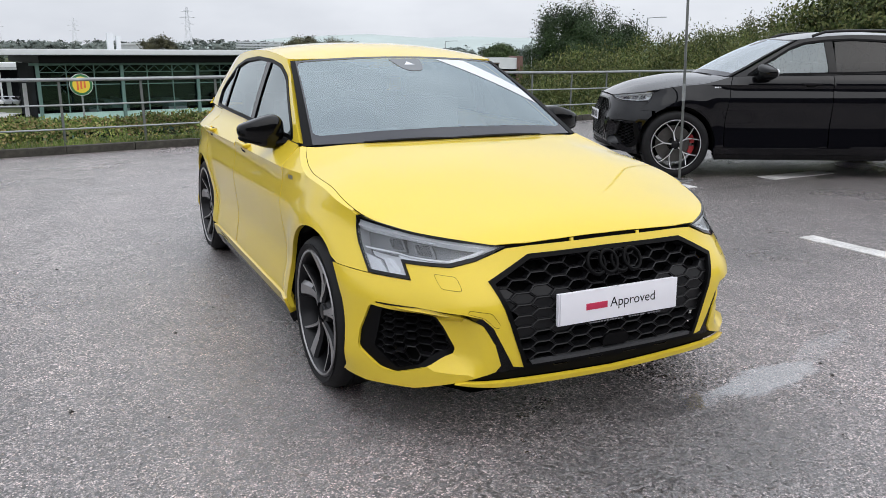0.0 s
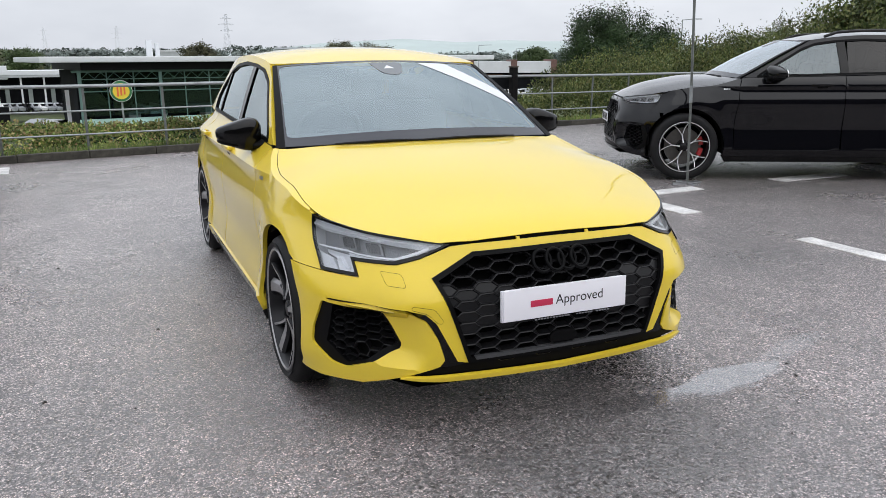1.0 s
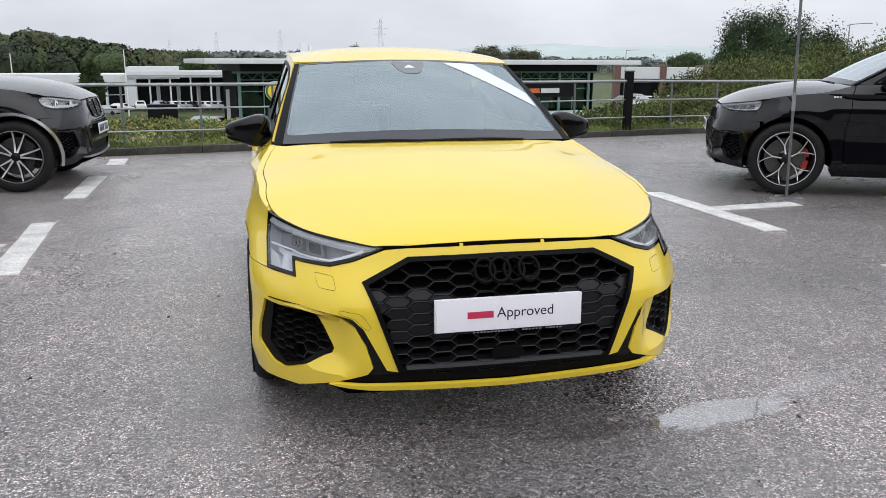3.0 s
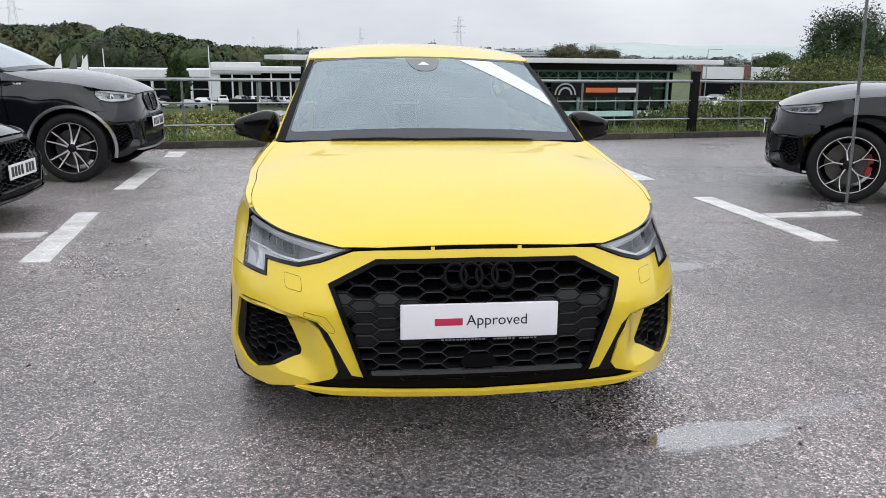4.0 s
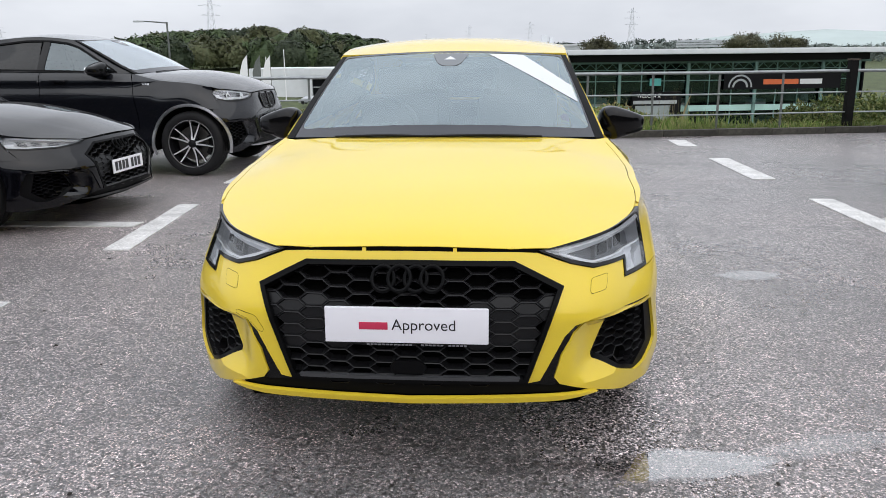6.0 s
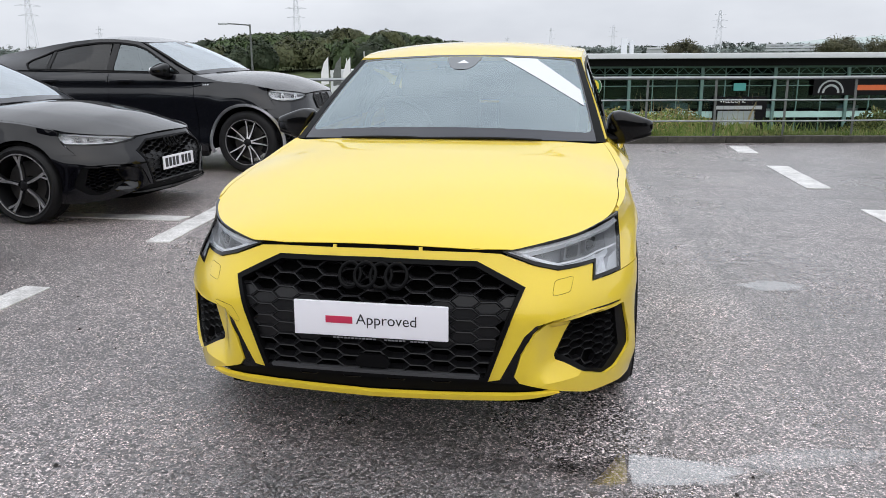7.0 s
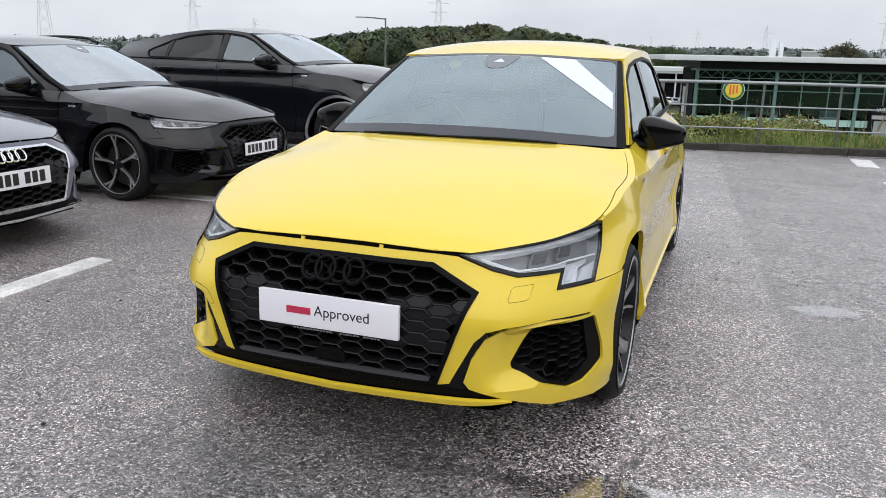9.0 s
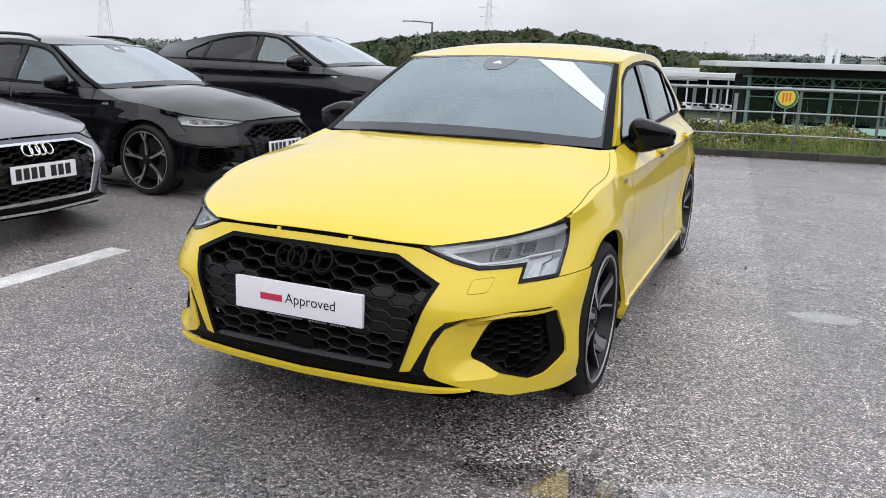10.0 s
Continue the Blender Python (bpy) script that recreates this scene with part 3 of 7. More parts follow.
def road_line(x0, x1, y0, y1, lean=0.0):
    bm = bmesh.new()
    step = 0.12
    k = max(2, int(max(x1 - x0, y1 - y0) / step))
    along_y = (y1 - y0) > (x1 - x0)
    a, b = [], []
    for i in range(k + 1):
        t = i / k
        j0, j1 = (random.uniform(-0.006, 0.006) for _ in range(2))
        if along_y:
            y = y0 + (y1 - y0) * t
            a.append(bm.verts.new((x0 + lean * t + j0, y, 0.0075))), b.append(bm.verts.new((x1 + lean * t + j1, y, 0.0075)))
        else:
            x = x0 + (x1 - x0) * t
            a.append(bm.verts.new((x, y1 + j0 + lean * t, 0.0075))), b.append(bm.verts.new((x, y0 + j1 + lean * t, 0.0075)))
    for i in range(k):
        bm.faces.new((a[i], b[i], b[i + 1], a[i + 1]))
    bm.normal_update()
    for f in bm.faces:
        if f.normal.z < 0:
            f.normal_flip()
    rim = [e for e in bm.edges if len(e.link_faces) == 1]
    ext = bmesh.ops.extrude_edge_only(bm, edges=rim)
    for v in ext["geom"]:
        if isinstance(v, bmesh.types.BMVert):
            v.co.z = -0.002
    bmesh.ops.recalc_face_normals(bm, faces=bm.faces)
    return tagged(part("road_line", bm, LINE_PAINT, None, smooth_faces=False), "worn white painted bay line on asphalt", "road line", "bay lines", "structure")


for x0, x1, y0, y1, lean in ((-2.56, -2.38, -0.9, 1.62, -0.10), (-2.59, -2.40, 2.83, 4.57, -0.19), (-2.82, -2.62, 5.80, 7.40, -0.09), (-2.92, -2.69, 8.48, 9.15, -0.06),
                             (3.12, 3.33, 3.08, 5.06, -0.09), (2.85, 3.10, 6.22, 7.95, -0.06), (2.68, 2.94, 9.31, 10.15, -0.0), (3.36, 3.52, -0.4, 1.94, -0.12),
                             (-5.6, -2.74, 3.53, 3.71, 0.06), (3.30, 4.20, 3.98, 4.18, 0.08), (5.36, 6.4, 4.10, 4.34, 0.06)):
    road_line(x0, x1, y0, y1, lean)

# puddles and wet trails on the tarmac
def wet_film(name, shine, dark, rough, soft=1.15):
    """A film of water that thins out to nothing at its edge."""
    m = bpy.data.materials.new(name)
    m.use_nodes = True
    n, l = m.node_tree.nodes, m.node_tree.links
    n.remove(n["Principled BSDF"])
    at = n.new("ShaderNodeTexCoord").outputs["Object"]
    ball, grain, add, ease = n.new("ShaderNodeTexGradient"), n.new("ShaderNodeTexNoise"), n.new("ShaderNodeMath"), n.new("ShaderNodeMapRange")
    ball.gradient_type = "SPHERICAL"
    l.new(at, ball.inputs["Vector"])
    grain.inputs["Scale"].default_value, grain.inputs["Detail"].default_value = 2.4, 9.0
    l.new(at, grain.inputs["Vector"])
    add.operation = "ADD"
    l.new(ball.outputs["Fac"], add.inputs[0]), l.new(grain.outputs["Fac"], add.inputs[1])
    ease.interpolation_type = "SMOOTHSTEP"
    for k, v in (("From Min", 0.66), ("From Max", soft), ("To Max", shine)):
        ease.inputs[k].default_value = v
    l.new(add.outputs["Value"], ease.inputs["Value"])
    see, gloss, mix = n.new("ShaderNodeBsdfTransparent"), n.new("ShaderNodeBsdfGlossy"), n.new("ShaderNodeMixShader")
    gloss.inputs["Roughness"].default_value = rough
    gloss.inputs["Color"].default_value = (dark, dark, dark, 1)
    # chips stand out of the water, most of all where it is shallow
    place, chip, rise, stand, wet = n.new("ShaderNodeNewGeometry"), n.new("ShaderNodeTexVoronoi"), n.new("ShaderNodeMath"), n.new("ShaderNodeMapRange"), n.new("ShaderNodeMath")
    chip.inputs["Scale"].default_value = 135
    l.new(place.outputs["Position"], chip.inputs["Vector"])
    tone = n.new("ShaderNodeSeparateColor")
    l.new(chip.outputs["Color"], tone.inputs["Color"])
    rise.operation = "SUBTRACT"
    l.new(add.outputs["Value"], rise.inputs[0]), l.new(tone.outputs["Red"], rise.inputs[1])
    for k, v in (("From Min", -0.30), ("From Max", 0.25)):
        stand.inputs[k].default_value = v
    l.new(rise.outputs["Value"], stand.inputs["Value"])
    wet.operation = "MULTIPLY"
    l.new(ease.outputs["Result"], wet.inputs[0]), l.new(stand.outputs["Result"], wet.inputs[1])
    l.new(wet.outputs["Value"], mix.inputs["Fac"])
    l.new(see.outputs["BSDF"], mix.inputs[1]), l.new(gloss.outputs["BSDF"], mix.inputs[2])
    l.new(mix.outputs["Shader"], n["Material Output"].inputs["Surface"])
    return m


WATER = wet_film("shallow_water", 0.41, 0.83, 0.05, 0.99)
THIN_WATER = wet_film("thin_water", 0.20, 0.8, 0.14)
SMALL_WATER = wet_film("small_puddle_water", 0.40, 0.85, 0.10, 1.1)


def puddle(cx, cy, rx, ry, turn, mat, label, z=0.0065):
    bm = bmesh.new()
    bm.faces.new([bm.verts.new((math.cos(2 * math.pi * k / 48), math.sin(2 * math.pi * k / 48), 0)) for k in range(48)])
    ob = part("puddle", bm, mat, None, smooth_faces=False)
    ob.matrix_world = pose(cx, cy, z, 0, 0, turn) @ Matrix.Diagonal((rx, ry, 1, 1))
    ob.visible_shadow = False
    return tagged(ob, label, "puddle", "puddles", "structure")


puddle(0.88, 0.065, 0.46, 0.15, 10, WATER, "shallow puddle mirroring the sky on asphalt")
puddle(1.42, 0.24, 0.45, 0.11, 20, THIN_WATER, "thin trail of water on asphalt", 0.0058)
puddle(0.40, 0.02, 0.46, 0.10, 6, THIN_WATER, "shallow puddle in front of the yellow car", 0.0052)
puddle(1.75, 2.40, 0.27, 0.17, 15, SMALL_WATER, "small shallow puddle on asphalt")

# grit and small dark leaf scraps on the tarmac
g = np.random.default_rng(17)
bm = bmesh.new()
for x, y in [(-1.50, 0.78), (1.25, 0.10), (1.18, -0.02), (0.74, -0.42), (-1.05, -0.25), (-1.9, 3.3)] + [(g.uniform(-2.3, 3.2), g.uniform(-1.0, 7.0)) for _ in range(34)]:
    r = g.uniform(0.005, 0.013)
    ring = [bm.verts.new((x + r * g.uniform(0.6, 1.3) * math.cos(t), y + r * g.uniform(0.6, 1.3) * math.sin(t), 0.002)) for t in (k * math.pi / 3 for k in range(6))]
    tip = bm.verts.new((x, y, 0.003 + r * 0.6))
    for k in range(6):
        bm.faces.new((ring[k], ring[(k + 1) % 6], tip))
GRIT = material("dark_grit", (0.018, 0.014, 0.011), 0.8, spread=0.4, scale=40)
tagged(part("grit", bm, GRIT, None), "dark grit and leaf scraps on the asphalt", "grit", kind="stuff")

# kerb of separate stones
kerb = tagged(new("kerb"), "dark mossy concrete kerb at the edge of the tarmac", "kerb", kind="structure")
kerb_len = 0.915
bm = bmesh.new()
box(bm, 0.004, kerb_len - 0.004, 0.0, 0.14, -0.05, 0.105, bevel=0.014)
kerb_mesh = part("kerb_stone", bm, KERB_STONE, kerb)
kdir = math.atan2(0.19, 1.0)
for i in range(-14, 22):
    ob = kerb_mesh if i == -14 else new("kerb_stone", kerb_mesh.data)
    ob.parent = kerb
    x = i * kerb_len * math.cos(kdir)
    ob.matrix_local = pose(x, kerb_y(x) + random.uniform(-0.006, 0.006), random.uniform(-0.008, 0.004), random.uniform(-1, 1), 0, math.degrees(kdir) + random.uniform(-0.4, 0.4))

# strip of soil between the kerb and the slope
tagged(slab("verge", [(-40, kerb_y(-40) + 0.14), (45, kerb_y(45) + 0.14), (45, kerb_y(45) + 1.5), (-40, kerb_y(-40) + 1.5)], -0.08, 0.05, GRASS_GROUND), "strip of rough grass behind the kerb", "verge", kind="structure")

# railing behind the kerb
fence = thing("railing", "grey galvanised three-rail railing along the kerb", "railing")
fy = lambda x: kerb_y(x) + 0.22 + 0.008 * (x + 1)
for z, r in ((1.00, 0.025), (0.655, 0.0125), (0.325, 0.0125)):
    bm = bmesh.new()
    tube(bm, [(x, fy(x), z + 0.004 * math.sin(x * 1.3) - 0.0025 * (x - 4) * (1 if x > 6 else 0)) for x in np.arange(-13, 18.1, 1.0)], r, 8)
    part("rail", bm, GALVANISED, fence)
bm = bmesh.new()
box(bm, -0.017, 0.017, -0.010, 0.010, 0.0, 0.925, bevel=0.003)
box(bm, -0.05, 0.05, -0.04, 0.04, 0.0, 0.012)
post_mesh = part("post", bm, POST_GREY, fence)
first = True
for k in range(-11, 16):
    x = -0.72 + 1.085 * k
    if k == 6:
        continue
    ob = post_mesh if first else new("post", post_mesh.data)
    first = False
    ob.parent = fence
    ob.matrix_local = pose(x, fy(x) + 0.02, 0.06, random.uniform(-0.8, 0.8), random.uniform(-0.8, 0.8), math.degrees(kdir))
big = thing("timber_post", "thick black square post in the railing", "post", at=pose(5.86, fy(5.86), -0.02, 0, 0, math.degrees(kdir)))
bm = bmesh.new()
box(bm, -0.062, 0.062, -0.062, 0.062, 0, 1.19, bevel=0.01)
part("shaft", bm, POST_BLACK, big)
bm = bmesh.new()
box(bm, -0.072, 0.072, -0.072, 0.072, 1.19, 1.215, bevel=0.006)
part("cap", bm, BARK, big, "brown timber cap")


# ---- planting ----
def leaves(name, pts, size, mat, parent=None, slim=0.5, up=0.3, seed=1, squash=1.0, outward=None):
    """Many small folded leaves at the points given."""
    g = np.random.default_rng(seed)
    p = np.asarray(pts, float)
    n = len(p)
    sz = size * g.uniform(0.6, 1.4, n)[:, None] if np.isscalar(size) else np.asarray(size)[:, None]
    d = g.normal(size=(n, 3))
    d[:, 2] = d[:, 2] * squash + up
    if outward is not None:
        d -= outward * (d * outward).sum(1)[:, None] * 0.75
    d /= np.linalg.norm(d, axis=1)[:, None]
    e = np.cross(d, g.normal(size=(n, 3)) if outward is None else outward + g.normal(size=(n, 3)) * 0.3)
    e /= np.linalg.norm(e, axis=1)[:, None]
    f = np.cross(d, e)
    a, b, c, q = p, p + d * sz * 0.5 + e * sz * slim * 0.5 + f * sz * 0.1, p + d * sz, p + d * sz * 0.5 - e * sz * slim * 0.5 + f * sz * 0.1
    if outward is not None:
        turn = ((np.cross(b - a, q - a) * outward).sum(1) < 0)[:, None]
        b, q = np.where(turn, q, b), np.where(turn, b, q)
    v = np.stack([a, b, c, q], 1).reshape(-1, 3)
    i = np.arange(n)[:, None] * 4
    me = bpy.data.meshes.new(name)
    me.from_pydata(v.tolist(), [], (i + [0, 1, 2, 3]).tolist())
    if outward is not None:
        me.shade_smooth()
        me.normals_split_custom_set_from_vertices(np.repeat(outward, 4, 0).tolist())
    me.materials.append(mat)
    ob = new(name, me)
    if parent:
        ob.parent = parent
    return ob


def blades(name, pts, height, width, mat, seed=1, lean=0.35):
    """Upright tapering blades of grass."""
    g = np.random.default_rng(seed)
    p = np.asarray(pts, float)
    n = len(p)
    h = np.asarray(height)[:, None] if not np.isscalar(height) else (height * g.uniform(0.5, 1.3, n))[:, None]
    t = g.uniform(0, 2 * np.pi, n)
    w = np.stack([np.cos(t), np.sin(t), np.zeros(n)], 1) * width
    k = np.stack([g.normal(size=n) * lean, g.normal(size=n) * lean, np.ones(n)], 1)
    mid = p + k * h * 0.55 * np.array([0.6, 0.6, 1])
    tip = p + k * h
    v = np.stack([p - w, p + w, mid + w * 0.7, tip, mid - w * 0.7], 1).reshape(-1, 3)
    i = np.arange(n)[:, None] * 5
    me = bpy.data.meshes.new(name)
    me.from_pydata(v.tolist(), [], (i + [0, 1, 2, 3, 4]).tolist())
    me.materials.append(mat)
    return new(name, me)


rng = np.random.default_rng(5)


def along(n, x0, x1, d0, d1):
    x, d = rng.uniform(x0, x1, n), rng.uniform(d0, d1, n)
    return x, d, np.array([kerb_y(a) for a in x]) + d


def lump(x, y, scale, seed=0.0):
    return np.array([noise.noise(Vector((a * scale + seed, b * scale, seed))) for a, b in zip(x, y)])


x, d, y = along(64000, -13, 3.4, 0.45, 3.2)
top = (0.35 + 0.26 * lump(x, y, 0.9) + 0.16 * lump(x, y, 2.6, 3.0)) * np.clip((d - 0.35) / 0.5, 0.25, 1) * np.clip((3.4 - x) / 1.4, 0.25, 1)
top -= np.clip(d - 1.7, 0, 9) * 0.22
z = 0.04 + (top - 0.0) * rng.uniform(0.25, 1.0, len(x)) ** 0.6
tagged(leaves("bramble_bank", np.stack([x, y, z], 1), 0.047, BRAMBLE, slim=0.62, seed=2), "tangled green bramble bank behind the railing", "bramble", kind="stuff")
x, d, y = along(9000, -13, 17, 0.16, 0.6)
tagged(blades("verge_grass", np.stack([x, y, np.full(len(x), 0.05)], 1), 0.13, 0.005, GRASS, 3), "short grass verge behind the kerb", "grass", kind="stuff")
x, d, y = along(2000, 0.9, 4.6, 0.3, 1.3)
keep = rng.uniform(0, 1, len(x)) < np.clip(1.25 - np.abs(x - 2.0) / 1.9, 0.12, 1)
x, y = x[keep], y[keep]
tagged(blades("long_grass", np.stack([x, y, np.full(len(x), 0.03)], 1), rng.uniform(0.10, 0.34, len(x)), 0.006, GRASS, 4, 0.30), "long uncut grass below the railing", "grass", kind="stuff")
x, d, y = along(1800, 3.0, 6.2, 0.3, 0.8)
top = (0.05 + 0.10 * lump(x, y, 1.3, 5.0)) * np.clip((d - 0.3) / 0.4, 0.3, 1)
z = 0.05 + top * rng.uniform(0.1, 1.0, len(x)) ** 0.6
tagged(leaves("low_weeds", np.stack([x, y, z], 1), 0.055, SHRUB, slim=0.4, up=0.7, seed=14), "low green weeds behind the railing", "weeds", kind="stuff")
x, d, y = along(46, 1.2, 3.3, 0.4, 1.0)
tagged(blades("seed_stalks", np.stack([x, y, np.full(len(x), 0.05)], 1), rng.uniform(0.5, 0.85, len(x)), 0.0035, DRY_GRASS, 6, 0.18), "pale seeding grass stalks by the railing", "grass", kind="stuff")
x, d, y = along(60000, 4.9, 20, 0.5, 5.0)
crest = np.interp(x, [4.9, 5.3, 6.2, 7.2, 8.6, 9.6, 11, 14, 20], [0.30, 0.58, 0.76, 0.84, 1.0, 1.25, 1.5, 1.9, 2.6])
top = crest * (0.86 + 0.34 * lump(x, y, 1.1, 8.0) + 0.2 * lump(x, y, 3.0, 2.0)) * np.clip((d - 0.3) / 0.9, 0.3, 1)
top -= np.clip(d - 1.0, 0, 9) * 0.45 * np.clip((9.5 - x) / 2.0, 0, 1)
z = 0.0 + top * rng.uniform(0.1, 1.0, len(x)) ** 0.55
tagged(leaves("shrub_bank", np.stack([x, y, z], 1), 0.085, SHRUB, slim=0.36, up=0.8, seed=7), "light green self-sown shrubs behind the railing", "shrubs", kind="stuff")


def crown_points(n, c, r, h, clumps, g, flat=0.75):
    """Points of an uneven crown: leaves gather in clumps round the limbs."""
    u = g.normal(size=(clumps, 3))
    u /= np.linalg.norm(u, axis=1)[:, None]
    rad = g.uniform(0.35, 1.0, clumps)[:, None] ** 0.6
    cc = np.array(c) + u * rad * np.array([r, r, h / 2]) * g.uniform(0.75, 1.12, clumps)[:, None]
    pick = g.integers(0, clumps, n)
    return cc[pick] + g.normal(size=(n, 3)) * np.array([r, r, h / 2 * flat]) * 0.17, cc


def rounded_normals(p, c, g, rough=0.35):
    """Directions out of a crown, a little uneven from leaf to leaf."""
    d = p - np.array(c)
    d = d / (np.linalg.norm(d, axis=1)[:, None] + 1e-6) + g.normal(size=p.shape) * rough
    return d / np.linalg.norm(d, axis=1)[:, None]


def tree(at, height, r, n, leaf, mat, label, seed, trunk=0.16, clear_=0.25, slim=0.6):
    ob = thing("tree", label, "tree", at=Matrix.Translation(at))
    g = np.random.default_rng(seed)
    h = height * (1 - clear_)
    pts, cc = crown_points(n, (0, 0, height * clear_ + h / 2), r, h, 46, g)
    bm = bmesh.new()
    tube(bm, [(0, 0, 0), (0.1 * r * 0.3, 0, height * 0.3), (0, 0.06 * r, height * 0.6), (0.05, 0, height * 0.9)], trunk, 8, taper=trunk * 0.2)
    for k in range(0, len(cc), 4):
        b0 = Vector((0, 0, height * g.uniform(0.22, 0.6)))
        e0 = Vector(cc[k])
        tube(bm, [b0, b0.lerp(e0, 0.5) + Vector((0, 0, 0.05 * height)), e0], trunk * 0.38, 5, taper=trunk * 0.08)
    part("trunk", bm, BARK, ob)
    near = cc[np.argmin(((pts[:, None, :] - cc[None, :, :]) ** 2).sum(2), 1)]
    out = rounded_normals(pts, near - (near - np.array((0, 0, height * clear_ + h / 2))) * 0.25, g)
    leaves("crown", pts, leaf, mat, ob, slim=slim, seed=seed, outward=out)
    return ob


def polar(az, dist, z=0.0):
    return (dist * math.sin(radians(az)), -2.4 + dist * math.cos(radians(az)), z)


def el(dist, e):
    return 1.34 + dist * math.tan(radians(e))


for i, (az, dist, e, r, n) in enumerate(((32.5, 72, 3.75, 2.7, 5200), (34.4, 70, 3.55, 3.0, 5200), (36.4, 74, 2.6, 2.6, 4200), (40.2, 46, 1.35, 1.9, 3000), (42.0, 50, 2.3, 1.3, 2200),
                                         (44.0, 52, 2.3, 1.5, 2400), (46.3, 40, 2.5, 2.0, 3600), (48.6, 30, 3.6, 2.2, 5200), (51.5, 27, 4.6, 2.6, 6500), (54.5, 26, 5.4, 2.8, 6000), (31.0, 190, 0.4, 3.4, 1800))):
    px, py, _ = polar(az, dist)
    b = terrain(px, py) - 0.2
    tree((px, py, b), el(dist, e) - b, r, n * (7 if dist > 60 else 4), 0.17 if dist > 60 else 0.12, TREE_LEAF if dist > 60 else SHRUB, "broad green tree beyond the railing" if dist > 60 else "young light green tree above the shrubs", 20 + i, clear_=0.22)
# bank of taller shrubs further along
pts, outs = [], []
g = np.random.default_rng(31)
for k in range(46):
    az, dist = g.uniform(34, 56), g.uniform(22, 44)
    px, py, _ = polar(az, dist)
    topz = el(dist, float(np.interp(az, [34, 38, 42, 46, 50, 56], [-0.5, 0.4, 0.7, 1.1, 1.6, 2.2]))) + g.uniform(-0.5, 0.1)
    b = terrain(px, py)
    q, _ = crown_points(2600, (px, py, (b + topz) / 2), g.uniform(1.2, 2.2), topz - b, 16, g, 0.6)
    pts.append(q)
    outs.append(rounded_normals(q, (px, py, b + (topz - b) * 0.35), g, 0.45))
tagged(leaves("shrub_thicket", np.concatenate(pts), 0.13, SHRUB, slim=0.45, up=0.4, seed=9, outward=np.concatenate(outs)), "thicket of mixed green shrubs on the bank", "shrubs", kind="stuff")
# wooded hill
def dome(n, c, r, h, g):
    """Points over an uneven rounded crown seen from far off."""
    u = g.normal(size=(n, 3))
    u[:, 2] = np.abs(u[:, 2]) - 0.25
    u /= np.linalg.norm(u, axis=1)[:, None]
    f = g.uniform(0, 6.28, 6)
    bump = 0.86 + 0.13 * np.sin(3 * np.arctan2(u[:, 1], u[:, 0]) + f[0]) * np.sin(4 * u[:, 2] + f[1]) + 0.10 * np.sin(7 * u[:, 0] + f[2]) * np.sin(7 * u[:, 1] + f[3])
    p = u * (bump * g.uniform(0.985, 1.02, n))[:, None] * np.array([r, r, h * 0.62])
    return p + np.array(c) + np.array([0, 0, h * 0.40])


def crown_mass(bm, c, r, h, seed):
    """The dense inner mass of a far crown, lumpy and closed on top."""
    rings = []
    for i in range(7):
        t = -0.35 + 1.92 * i / 6
        ring = []
        for j in range(12):
            a = 2 * math.pi * j / 12
            u = Vector((math.cos(a) * math.cos(t), math.sin(a) * math.cos(t), math.sin(t)))
            k = 0.80 + 0.22 * noise.noise(u * 2.1 + Vector((seed * 3.7, 0, 0)))
            ring.append(bm.verts.new((c[0] + u.x * k * r, c[1] + u.y * k * r, c[2] + h * 0.40 + u.z * k * h * 0.62)))
        rings.append(ring)
    for lo, hi in zip(rings, rings[1:]):
        for j in range(12):
            bm.faces.new((lo[j], lo[(j + 1) % 12], hi[(j + 1) % 12], hi[j]))
    bm.faces.new(rings[-1])


pts, outs, masses = [], [], []
g = np.random.default_rng(41)
for k in range(270):
    az, dist = g.uniform(-36, -4.6), g.uniform(250, 400)
    px, py, _ = polar(az, dist)
    b = terrain(px, py)
    lim = el(dist, float(np.interp(az, [-36, -31, -28, -24, -18, -15, -12, -9, -5.6, -4.6], [0.2, 0.5, 1.15, 1.65, 2.0, 1.9, 1.4, 0.9, 0.55, 0.4])))
    h = min(g.uniform(8, 13), max(3.5, lim - b))
    topz = min(b + h, lim + g.uniform(-4.5, 0.9))
    wide = g.uniform(4.2, 7.6)
    crown = dome(2000, (px, py, topz - h), wide, h, g)
    masses.append(((px, py, topz - h), wide, h))
    pts.append(crown)
    outs.append(rounded_normals(crown, (px, py, topz - h + h * 0.30), g, 0.18))
for k, (mat, what) in enumerate(((WOOD_LEAF, "dense dark green wood on a hill"), (WOOD_DARK, "dark crowns in the wood on a hill"), (WOOD_RUST, "olive brown crowns in the wood on a hill"))):
    pick = [i for i in range(len(pts)) if (i * 7) % 10 in ((0, 1, 2, 3, 4), (5, 6, 7), (8, 9))[k]]
    tagged(leaves("hill_wood", np.concatenate([pts[i] for i in pick]), 0.82, mat, slim=0.8, seed=11 + 50 * k, outward=np.concatenate([outs[i] for i in pick])), what, "wood", kind="stuff")
    bm = bmesh.new()
    for i in pick:
        crown_mass(bm, *masses[i], i)
    tagged(part("wood_canopy", bm, mat, None), what.replace("crowns in", "inner crowns of").replace("dense", "dense inner"), "wood", kind="stuff")
